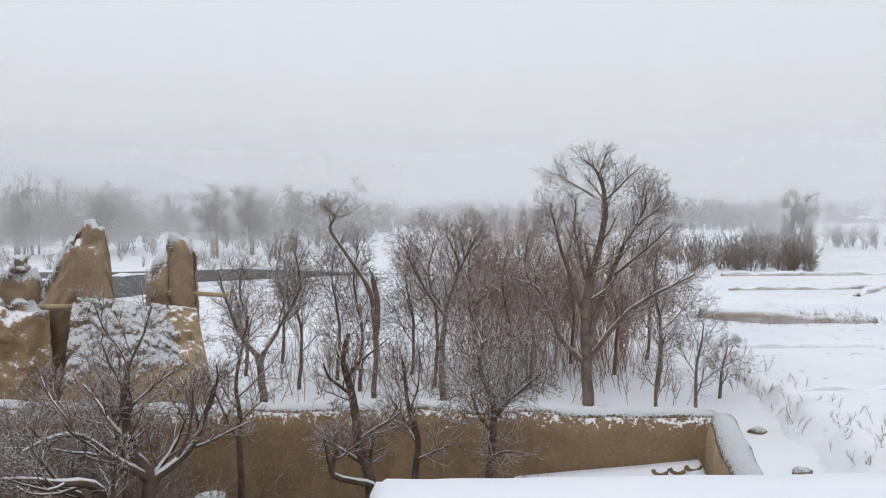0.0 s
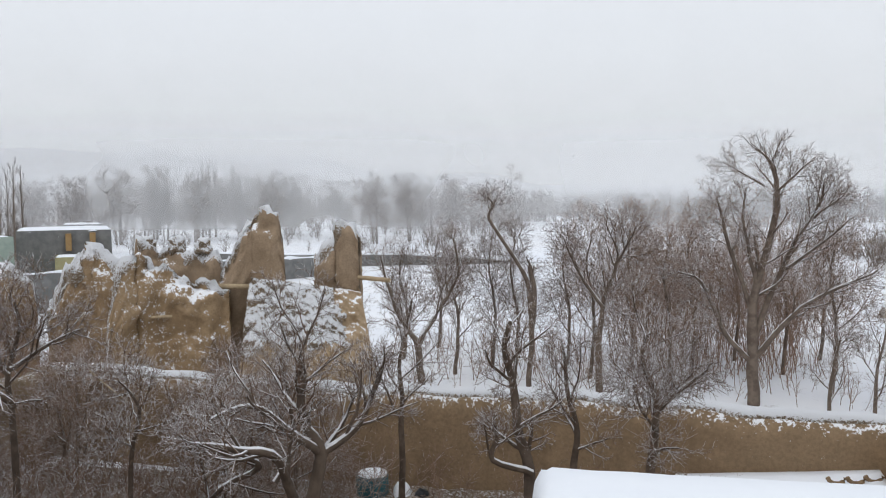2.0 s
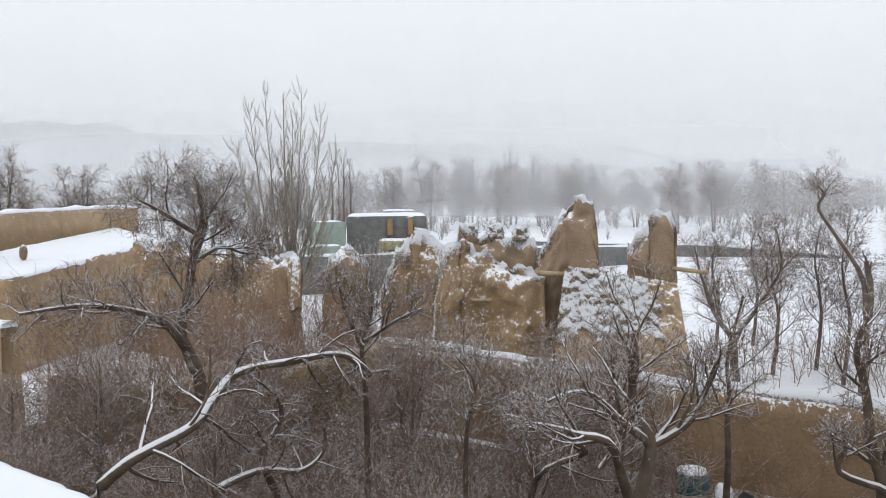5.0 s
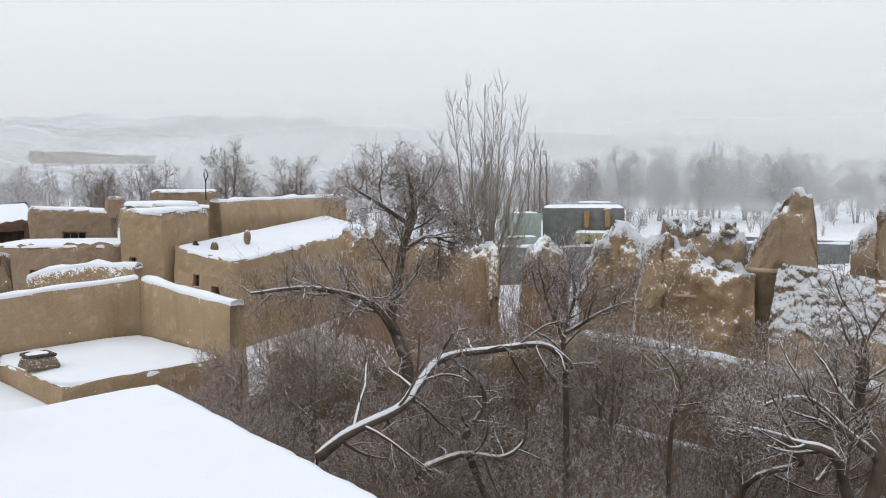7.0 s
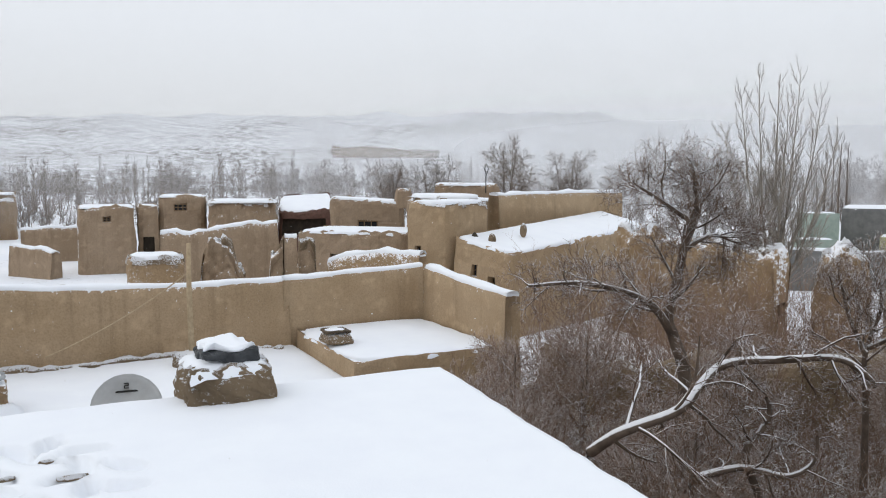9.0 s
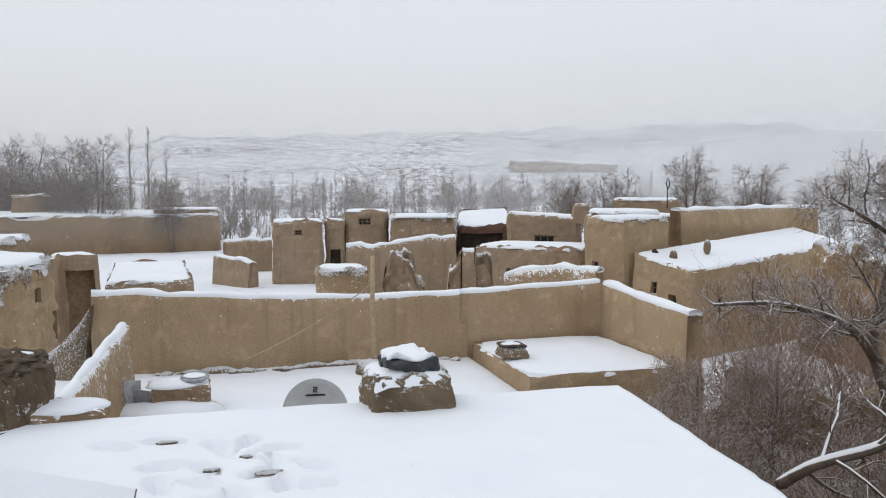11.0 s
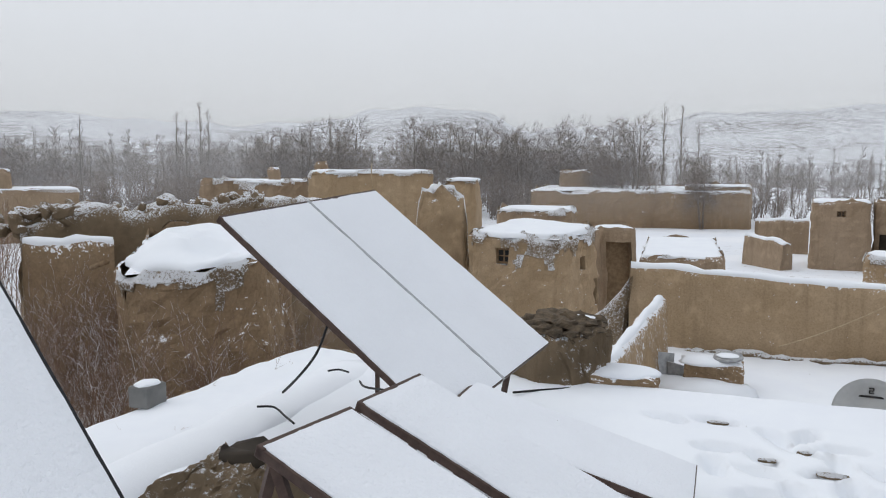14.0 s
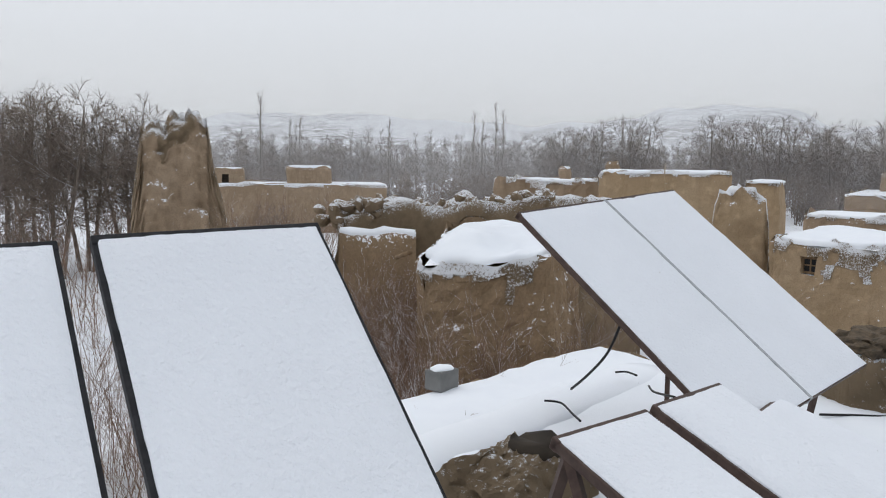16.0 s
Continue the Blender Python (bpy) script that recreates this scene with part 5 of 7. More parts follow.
# the tall old tree and the arching limb
built_tree("old_tree", [([(-8.15, 6.75, Y0), (-8.25, 6.90, -0.80), (-8.34, 6.81, -0.25), (-8.40, 6.75, 0.08), (-8.30, 6.85, 0.82), (-8.19, 6.97, 1.36), (-8.21, 6.94, 1.70), (-8.27, 6.89, 1.95)], 0.10, 0.014, 17, 0.42, 0.85),
                        ([(-8.35, 6.79, -0.21), (-8.31, 6.40, 0.23), (-8.35, 5.88, 0.43), (-8.40, 5.33, 0.57), (-8.47, 4.70, 0.54)], 0.06, 0.018, 13, 0.15, 0.7),
                        ([(-8.28, 6.88, 0.89), (-8.20, 7.25, 1.06), (-8.10, 7.62, 0.94)], 0.04, 0.01, 10, 0.2, 0.65),
                        ([(-8.23, 6.93, 1.21), (-8.35, 6.50, 1.50), (-8.41, 6.13, 1.72)], 0.04, 0.01, 10, 0.2, 0.65)], dict(BUSHY, kids=(8, 8, 7, 4)), 21, "large old bare tree with a snow laden limb")
built_tree("arching_tree", [([(-7.4, 4.3, Y0), (-7.2, 4.5, -1.3), (-6.97, 4.72, -0.84), (-6.89, 4.99, -0.70), (-6.84, 5.49, -0.56), (-6.91, 5.85, -0.37), (-6.95, 6.23, -0.20), (-6.79, 6.78, -0.19), (-6.56, 7.23, -0.14), (-6.40, 7.48, -0.21), (-6.25, 7.71, -0.46)], 0.065, 0.035, 20, 0.2, 0.8),
                            ([(-6.0, 6.6, Y0), (-6.60, 6.28, -1.28), (-6.54, 6.34, -0.86), (-6.49, 6.38, -0.70), (-6.51, 6.36, -0.48)], 0.05, 0.02, 6, 0.3, 0.5),
                            ([(-6.69, 5.65, -1.27), (-6.53, 6.08, -1.19), (-6.29, 6.42, -1.23), (-6.15, 6.66, -1.07), (-6.13, 6.68, -0.82)], 0.045, 0.015, 7, 0.1, 0.5)], WEEPING, 22, "low arching tree limb covered with snow", M_LIMB)
built_tree("orchard_tree", [([(-6.9, 8.5, Y0), (-6.89, 8.48, -0.88), (-6.91, 8.47, -0.30), (-6.80, 8.55, 0.21), (-6.83, 8.52, 0.57)], 0.048, 0.012, 11, 0.35, 0.85),
                            ([(-6.91, 8.47, -0.30), (-7.07, 8.35, 0.12), (-7.15, 8.29, 0.48)], 0.035, 0.012, 6, 0.3, 0.6),
                            ([(-6.90, 8.48, -0.23), (-6.52, 8.74, 0.02), (-6.25, 8.90, 0.19)], 0.035, 0.012, 6, 0.3, 0.6)], ORCHARD, 23, "small bare tree behind the arching limb", group="orchard trees")
built_tree("orchard_tree", [([(-5.2, 8.2, Y0), (-5.22, 8.23, -1.23), (-5.15, 8.27, -0.59), (-5.31, 8.18, -0.24)], 0.036, 0.01, 9, 0.3, 0.9)], BUSHY, 24, "bushy bare tree by the garden wall", group="orchard trees")
for k, (x, y, h) in enumerate(((-8.9, 4.3, 1.9), (-10.3, 5.6, 2.0), (-11.3, 7.6, 1.9), (-9.6, 9.2, 2.0), (-7.6, 10.6, 2.0), (-5.4, 11.2, 1.9), (-3.9, 9.6, 1.8), (-7.2, 6.0, 1.7))):
    built_tree("shrub", [([(x, y, Y0), (x + 0.1, y, Y0 + 0.5 * h), (x, y + 0.1, Y0 + h)], 0.04, 0.012, 11, 0.1, 1.0), ([(x, y, Y0), (x - 0.4, y + 0.3, Y0 + 0.5 * h), (x - 0.6, y + 0.4, Y0 + 0.8 * h)], 0.035, 0.01, 9, 0.1, 0.9)], BUSHY, 30 + k, "dense tangle of bare reddish brown twigs", M_BARK, M_TWIG_RED, "shrub", "shrubs in the garden")

# trees beyond the garden wall
GREAT = dict(TALL, gnarl=0.17, kids=(9, 8, 7, 5), up=(0.05, 0.07, 0.06, 0.05, 0.03), slim=0.42, thin=0.0042, spread=(42, 44, 44, 42))
built_tree("field_tree", [([(3.52, 20.2, -3.2), (3.46, 20.2, -1.5), (3.53, 20.2, -0.4), (3.93, 20.1, 1.5), (3.76, 20.1, 2.5), (3.40, 20.2, 2.85)], 0.15, 0.014, 20, 0.35, 0.95),
                          ([(3.84, 20.1, 1.75), (4.35, 19.9, 2.3), (4.6, 19.8, 2.5)], 0.035, 0.01, 9, 0.15, 0.7),
                          ([(3.76, 20.1, 2.35), (4.02, 20.2, 2.85)], 0.03, 0.01, 7, 0.15, 0.6),
                          ([(3.65, 20.1, 1.95), (3.15, 20.3, 2.3), (2.85, 20.4, 2.5)], 0.035, 0.01, 9, 0.15, 0.7),
                          ([(3.49, 20.2, -1.64), (4.25, 20.4, 0.29), (4.95, 20.6, 1.49), (5.1, 20.7, 2.15)], 0.085, 0.012, 15, 0.3, 0.95),
                          ([(4.85, 20.6, 1.2), (5.45, 20.4, 1.75)], 0.035, 0.012, 9, 0.15, 0.75),
                          ([(3.53, 20.2, -2.05), (4.44, 19.8, -0.8), (5.39, 19.5, -0.18), (5.9, 19.4, 0.1)], 0.075, 0.014, 15, 0.2, 0.95),
                          ([(4.19, 20.4, 0.01), (5.0, 20.2, 0.69), (5.55, 20.0, 1.25)], 0.05, 0.012, 12, 0.15, 0.85),
                          ([(3.46, 20.2, -2.19), (2.73, 19.9, -1.37), (2.26, 19.8, -0.27), (1.68, 19.7, 0.0)], 0.075, 0.014, 13, 0.25, 0.9),
                          ([(3.49, 20.2, -1.09), (2.94, 20.4, 0.56), (2.74, 20.5, 1.35), (2.61, 20.6, 1.8)], 0.06, 0.012, 13, 0.25, 0.85),
                          ([(3.53, 20.2, -0.4), (3.2, 19.9, 0.97), (3.18, 19.8, 1.8)], 0.055, 0.012, 12, 0.2, 0.85)], GREAT, 41, "great bare tree with a fine brown crown", M_BARK)
built_tree("field_tree", [([(-0.05, 20.9, -3.2), (-0.06, 21.00, -1.93), (0.05, 21.00, -0.84), (0.38, 21.00, 0.24), (0.08, 21.00, 1.05)], 0.10, 0.012, 15, 0.4, 0.95),
                          ([(0.02, 21.00, -1.06), (-0.59, 20.99, -0.18), (-1.00, 20.98, 0.75)], 0.055, 0.012, 13, 0.2, 0.9), ([(0.3, 21.0, 0.0), (0.62, 20.8, 0.55), (0.8, 20.7, 1.0)], 0.045, 0.012, 10, 0.2, 0.8)], GREAT, 42, "bare forked tree beyond the wall", M_BARK)
built_tree("field_tree", [([(-1.85, 21.2, -3.2), (-1.81, 21.22, -1.80), (-1.90, 21.21, -0.48), (-2.38, 21.07, 0.41), (-2.86, 20.80, 1.15), (-2.72, 20.84, 1.55), (-2.88, 20.80, 1.75)], 0.075, 0.022, 16, 0.72, 0.75),
                          ([(-1.81, 21.22, -1.65), (-1.72, 21.23, -0.77), (-1.83, 21.22, -0.04)], 0.09, 0.06, 6, 0.5, 0.5)], TALL, 43, "leaning pollarded tree with a small crown", M_BARK)
built_tree("field_tree", [([(-4.6, 20.7, -3.2), (-4.57, 20.29, -2.03), (-4.96, 20.20, -1.45), (-5.26, 20.12, -0.60), (-5.50, 20.06, 0.25)], 0.11, 0.014, 13, 0.35, 0.95),
                          ([(-4.57, 20.29, -2.03), (-4.02, 20.41, -1.07), (-3.59, 20.49, -0.24), (-3.70, 20.47, 0.7)], 0.075, 0.012, 14, 0.25, 0.95)], GREAT, 44, "bare tree with a forked trunk beyond the wall", M_BARK)
for k, (x, y, h, m) in enumerate(((1.55, 20.6, 4.6, M_TWIG_RED), (2.3, 22.3, 5.0, M_TWIG_RED), (0.8, 23.6, 5.0, M_TWIG_RED), (-3.1, 23.5, 4.6, M_TWIG), (-1.0, 24.2, 4.4, M_TWIG), (4.9, 23.8, 4.4, M_TWIG_RED), (6.4, 26.0, 3.9, M_TWIG_RED), (3.9, 25.5, 4.6, M_TWIG_RED), (-5.9, 24.2, 4.0, M_TWIG), (-2.3, 22.0, 4.5, M_TWIG), (-4.0, 22.4, 4.3, M_TWIG), (-0.3, 22.4, 4.8, M_TWIG_RED), (-6.9, 22.0, 4.0, M_TWIG), (-5.2, 26.2, 4.4, M_TWIG), (5.6, 21.6, 4.6, M_TWIG_RED))):
    built_tree("field_tree", [([(x, y, -3.25), (x + 0.1, y, -3.2 + 0.35 * h), (x - 0.1, y, -3.2 + 0.65 * h), (x + 0.05, y, -3.2 + 0.85 * h)], 0.06, 0.008, 17, 0.2, 0.25 * h)], GREAT, 50 + k, "bare tree thick with reddish brown twigs" if m is M_TWIG_RED else "bare grey brown tree in the snow", M_BARK, m, group="trees beyond the wall")
for k, (x, y, h) in enumerate(((5.1, 19.8, 2.3), (6.0, 19.7, 2.7), (7.2, 21.5, 1.6))):
    built_tree("sapling", [([(x, y, -3.4), (x + 0.05, y, -3.2 + 0.4 * h), (x + 0.2, y, -3.2 + 0.75 * h)], 0.05, 0.012, 9, 0.15, 0.45 * h)], ORCHARD, 65 + k, "small bare sapling by the garden wall", M_BARK, group="saplings")

# the tall poplar by the ruin
POPLAR = dict(kids=(14, 9, 5), seg=(7, 6, 2, 1), sides=(5, 4, 3, 3), gnarl=0.07, up=(0.1, 0.10, 0.10, 0.08), start=(0.22, 0.15, 0.1), ratio=(0.50, 0.30, 0.6), spread=(27, 26, 30), slim=0.42, thin=0.0068, taper=0.85, full=0.75)
px, py = -17.7, 19.2
stems = []
for k, (side, fore, top) in enumerate(((0.0, 0.1, 4.5), (0.55, 0.3, 4.7), (-0.55, -0.2, 4.6), (1.15, -0.2, 4.0), (-1.05, 0.3, 4.1), (1.6, 0.2, 2.9), (-1.45, -0.1, 3.0), (0.25, -0.5, 3.8))):
    ex, ey = px + side * 0.73 - fore * 0.6, py + side * 0.68 + fore * 0.7
    foot = -3.2 if k == 0 else -2.7 + 0.12 * k
    stems.append(([(px, py, foot), (px + (ex - px) * 0.42, py + (ey - py) * 0.42, foot + (top - foot) * 0.3), (px + (ex - px) * 0.75, py + (ey - py) * 0.75, foot + (top - foot) * 0.62), (ex, ey, top)], 0.085 if k == 0 else 0.045, 0.007, 28, 0.12, 1.9))
built_tree("poplar", stems, POPLAR, 71, "tall pale bare poplar with upright stems", M_PALE_BARK, bark_material("grey_poplar_twigs", (0.24, 0.205, 0.17), (0.34, 0.295, 0.25), 0.7, 0.4))

# ---- far trees: a few forms, planted many times ----
def far_form(seed, cfg, h, stems, r, spread=0.5):
    w = Wood(seed)
    for s in range(stems):
        a = 6.28 * s / stems + seed
        o = Vector((math.cos(a), math.sin(a), 0)) * (0 if s == 0 else spread)
        pts = [o * (0.2 + 0.8 * i / 4) + Vector((0, 0, h * 0.86 * i / 4)) + 0.12 * noise.noise_vector(Vector((seed, s, i * 1.3))) for i in range(5)]
        limb(w, cfg, pts, [r * (1 - 0.8 * i / 4) for i in range(5)], h * 0.55, 0)
    return w


FAR_ROUND = dict(kids=(11, 9, 9), seg=(4, 3, 2, 1), sides=(5, 3, 3, 3), gnarl=0.24, up=(0.05, 0.05, 0.05, 0.02), start=(0.28, 0.12, 0.1), ratio=(0.5, 0.66, 1.0), spread=(60, 54, 44), slim=0.42, thin=0.011, taper=0.6, flat=True, full=1.25)
FAR_POPLAR = dict(FAR_ROUND, full=0.7, kids=(16, 6, 4), gnarl=0.08, up=(0.1, 0.3, 0.25, 0.2), start=(0.1, 0.2, 0.2), ratio=(0.26, 0.5, 0.5), spread=(28, 28, 30))
FAR_SCRUB = dict(FAR_ROUND, full=0.9, kids=(8, 6, 4), up=(0.1, 0.2, 0.15, 0.1), spread=(30, 35, 40), start=(0.05, 0.1, 0.1), gnarl=0.16)
# Lightened tones: distance haze is put into these bark and twig colours.
M_FAR_TWIG = bark_material("haze_paled_twigs", (0.155, 0.125, 0.105), (0.225, 0.185, 0.155), 0.95, 0.2)
M_FAR_BARK = bark_material("haze_paled_bark", (0.145, 0.118, 0.098), (0.20, 0.165, 0.135), 0.6, 0.5)
ROUND = [far_form(s, FAR_ROUND, 7, 3, 0.10, 1.3) for s in (101, 102, 103)]
POPL = [far_form(s, FAR_POPLAR, 12, 1, 0.16) for s in (111, 112)]
SCRUB = [far_form(s, FAR_SCRUB, 4, 4, 0.06, 0.8) for s in (121, 122)]
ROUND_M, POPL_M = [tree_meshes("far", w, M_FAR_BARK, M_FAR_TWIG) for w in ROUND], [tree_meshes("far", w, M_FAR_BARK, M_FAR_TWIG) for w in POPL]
rng = random.Random(5)


def bearing(a, d):
    a = radians(a)
    return -0.6 - math.sin(a) * d, -0.6 + math.cos(a) * d


def lone(a, d, h, forms, full, name, label, group):
    x, y = bearing(a, d)
    plant(name, (x, y, GROUND - 0.1), forms[rng.randrange(len(forms))], label, group, h / full, rng.uniform(0, 360))


for a, d, h in ((58.6, 55, 7.3), (53.9, 60, 6.6), (66.2, 60, 5.8), (63.2, 62, 6.2), (117.5, 84, 9.6), (112.4, 82, 9.6), (109.9, 88, 9.2), (108.2, 80, 9.4), (106.4, 90, 8.8), (105, 84, 8.8), (101.9, 82, 9.4), (97.6, 70, 9.0), (99.3, 74, 7.6), (93.0, 66, 5.8), (120, 88, 9.2), (122, 90, 8.5), (-23.2, 88, 6.2), (12.5, 88, 7.4), (14.8, 84, 7.0), (9.8, 92, 6.8), (153.5, 40, 7.6), (155.5, 38, 8.0), (158, 42, 7.8), (151, 44, 8.0), (149.3, 40, 6.6), (160.5, 36, 7.5), (156.5, 46, 8.4), (29.5, 95, 8.2), (31.5, 90, 8.0), (24, 98, 8.0), (20.6, 104, 7.6), (34, 88, 7.0), (36.5, 92, 6.8), (26.9, 92, 7.6), (22.3, 92, 7.0), (17.5, 96, 6.8), (41, 70, 6.0)):
    lone(a, d, h, ROUND_M, 6.7, "far_tree", "bare spreading tree in the misty distance", "distant trees")
for a, d, h in ((95.6, 100, 13.6), (94.5, 100, 13.8), (93.4, 102, 11.0), (128.1, 110, 13.6), (127.5, 112, 12.5), (126.6, 110, 15.0), (126.1, 113, 14), (118.1, 110, 12.8), (133.9, 112, 12.3), (142.5, 100, 15.2), (140.6, 110, 12.0), (139.9, 112, 12.4), (140.2, 108, 11.4), (26.4, 100, 10.4), (26.0, 101, 10.8), (25.6, 102, 10.2), (28.6, 98, 9.6), (37.3, 60, 8.6), (36.9, 61, 8.2), (37.7, 62, 8.0), (38.1, 60, 7.8), (117.6, 112, 11.5), (136.5, 118, 11.0)):
    lone(a, d, h, POPL_M, 12.6, "far_poplar", "slim bare poplar in the misty distance", "distant poplars")


def woods(name, label, forms, full, bands, bark):
    """One far wood: plain forms turned, sized and set at random within bands of (bearing from, to, near, far, low, high, count)."""
    vs, fs, off = [], [], 0
    cache = []
    for w in forms:
        v = np.array([tuple(q) for q in w.limbs[0]] + [tuple(q) for q in w.twigs[0]])
        k = len(w.limbs[0])
        cache.append((v, list(w.limbs[1]) + [tuple(i + k for i in f) for f in w.twigs[1]]))
    for a0, a1, d0, d1, h0, h1, count in bands:
        for _ in range(count):
            v, f = cache[rng.randrange(len(cache))]
            s, t = rng.uniform(h0, h1) / full, rng.uniform(0, 6.28)
            x, y = bearing(rng.uniform(a0, a1), rng.uniform(d0, d1))
            c, n = math.cos(t) * s * rng.uniform(0.8, 1.2), math.sin(t) * s
            p = np.empty_like(v)
            p[:, 0], p[:, 1], p[:, 2] = v[:, 0] * c - v[:, 1] * n + x, v[:, 0] * n + v[:, 1] * c + y, v[:, 2] * s + GROUND - 0.15
            vs.append(p)
            fs += [tuple(i + off for i in q) for q in f]
            off += len(v)
    me = bpy.data.meshes.new(name)
    me.from_pydata(np.concatenate(vs).tolist(), [], fs)
    me.materials.append(bark)
    tagged(new(name, me), label, "woods", kind="stuff")


thin_round = [far_form(s, dict(FAR_ROUND, kids=(11, 8, 7), sides=(3, 3, 3, 3), seg=(3, 1, 1, 1), start=(0.14, 0.12, 0.1), ratio=(0.56, 0.64, 0.95), thin=0.017), 7, 1, 0.09) for s in (131, 132, 133, 134)]
thin_pop = [far_form(s, dict(FAR_POPLAR, kids=(16, 6, 4), sides=(3, 3, 3, 3), seg=(3, 1, 1, 1), thin=0.02), 12, 1, 0.08) for s in (141, 142)]
thin_scrub = [far_form(s, dict(FAR_SCRUB, kids=(6, 5, 3), sides=(3, 3, 3, 3), seg=(2, 1, 1, 1), thin=0.02, spread=(40, 42, 42), ratio=(0.55, 0.6, 0.7)), 4, 3, 0.05, 0.9) for s in (151, 152, 153)]
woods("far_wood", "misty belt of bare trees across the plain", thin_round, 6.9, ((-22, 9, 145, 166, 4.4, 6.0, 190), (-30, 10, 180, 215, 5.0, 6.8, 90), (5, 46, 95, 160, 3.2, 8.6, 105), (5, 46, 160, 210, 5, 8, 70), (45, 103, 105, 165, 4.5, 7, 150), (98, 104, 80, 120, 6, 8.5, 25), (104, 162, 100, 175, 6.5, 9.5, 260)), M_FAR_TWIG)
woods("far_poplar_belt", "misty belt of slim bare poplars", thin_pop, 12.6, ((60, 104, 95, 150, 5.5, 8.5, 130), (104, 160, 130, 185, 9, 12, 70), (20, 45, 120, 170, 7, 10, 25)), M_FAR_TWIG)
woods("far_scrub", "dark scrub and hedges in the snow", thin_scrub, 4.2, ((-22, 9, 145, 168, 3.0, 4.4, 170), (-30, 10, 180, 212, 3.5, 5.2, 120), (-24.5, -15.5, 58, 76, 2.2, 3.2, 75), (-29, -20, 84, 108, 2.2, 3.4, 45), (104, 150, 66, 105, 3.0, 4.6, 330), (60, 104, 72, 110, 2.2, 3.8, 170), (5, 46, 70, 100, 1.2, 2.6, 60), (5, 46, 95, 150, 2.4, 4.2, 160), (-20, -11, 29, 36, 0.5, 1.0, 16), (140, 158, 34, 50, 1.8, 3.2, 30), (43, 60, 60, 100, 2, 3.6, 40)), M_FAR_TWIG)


def thicket(name, label, spots, h0, h1, z, seed, material, lean=0.35, r=0.006, tangle=0.16):
    """Whippy bare stems, each with a few side twigs."""
    w = Wood(seed)
    cfg = dict(kids=(8, 5), seg=(6, 3, 2), sides=(3, 3, 3), gnarl=tangle, up=(0.05, 0.09, 0.06), start=(0.2, 0.15), ratio=(0.40, 0.42), spread=(34, 38), slim=0.55, thin=0.0024, limb_levels=9)
    for x, y in spots:
        d = Vector((w.r.uniform(-lean, lean), w.r.uniform(-lean, lean), 1))
        grow(w, cfg, (x, y, z), d, w.r.uniform(h0, h1), r * w.r.uniform(0.7, 1.5), 0)
    me = mesh_of(name, *w.limbs, material)
    tagged(new(name, me), label, "brushwood", kind="stuff")


def scatter(n, x0, x1, y0, y1, seed, keep=lambda x, y: True):
    q = random.Random(seed)
    out = []
    while len(out) < n:
        x, y = q.uniform(x0, x1), q.uniform(y0, y1)
        if keep(x, y):
            out.append((x, y))
    return out


thicket("garden_thicket", "tangled bare brushwood filling the garden", scatter(1150, -11.8, -4.6, 3.7, 11.2, 3, lambda x, y: y > 4.2 - 0.15 * (x + 3) and y < 11.6 + 0.35 * (x + 4.6) + 1.5 and not (x > -6 and y < 6.0)), 0.7, 1.7, -2.75, 81, M_STEM, 1.1, 0.006, 0.42)
thicket("garden_brush", "bare brushwood along the garden wall", scatter(150, -5.5, 1.5, 9.6, 12.0, 4), 0.5, 1.2, -2.75, 82, M_TWIG_RED, 1.0, 0.006, 0.3)
thicket("yard_thicket", "upright bare stems filling the south yard", scatter(760, -13.5, -5.6, -13.2, -7.0, 5, lambda x, y: y < -6.9 - 0.0 * x), 1.5, 3.0, -3.2, 83, M_STEM, 0.35)
thicket("tower_thicket", "bare scrub round the mud tower", scatter(520, -30, -8, -36, -16, 6, lambda x, y: math.hypot(x + 0.6, y + 0.6) > 20), 1.6, 3.6, -3.2, 84, M_STEM, 0.3, 0.012)
thicket("orchard_scrub", "bare scrub between the ruins", scatter(260, -16, -9.5, 10.5, 19, 7, lambda x, y: y > 12.5 or x < -11), 0.8, 1.7, -3.2, 85, M_STEM, 0.5, 0.008)
thicket("field_scrub", "bare undergrowth below the field trees", scatter(260, -6, 6, 20, 27, 8), 0.5, 1.3, -3.25, 86, M_TWIG_RED, 0.4, 0.009)
thicket("grove_brush", "dense fine reddish brown growth among the field trees", scatter(430, 0.3, 7.0, 23.0, 30, 12, lambda x, y: x < 7.5 - 0.05 * y), 2.4, 4.3, -3.25, 88, M_TWIG_RED, 0.3, 0.009, 0.2)
thicket("farmyard_scrub", "reddish bare bushes below the farmyard wall", scatter(400, -18.5, -9.6, 9.6, 17, 13, lambda x, y: y > -0.2 * x + 7.6), 1.9, 3.2, -3.2, 89, M_TWIG_RED, 0.5, 0.009, 0.26)
thicket("bank_weeds", "dry weeds on the field banks", scatter(160, 7.2, 9.2, 9, 24, 9) + scatter(160, 10.2, 16.5, 30.8, 33.2, 10), 0.15, 0.45, -2.95, 87, M_STEM, 0.7, 0.006)

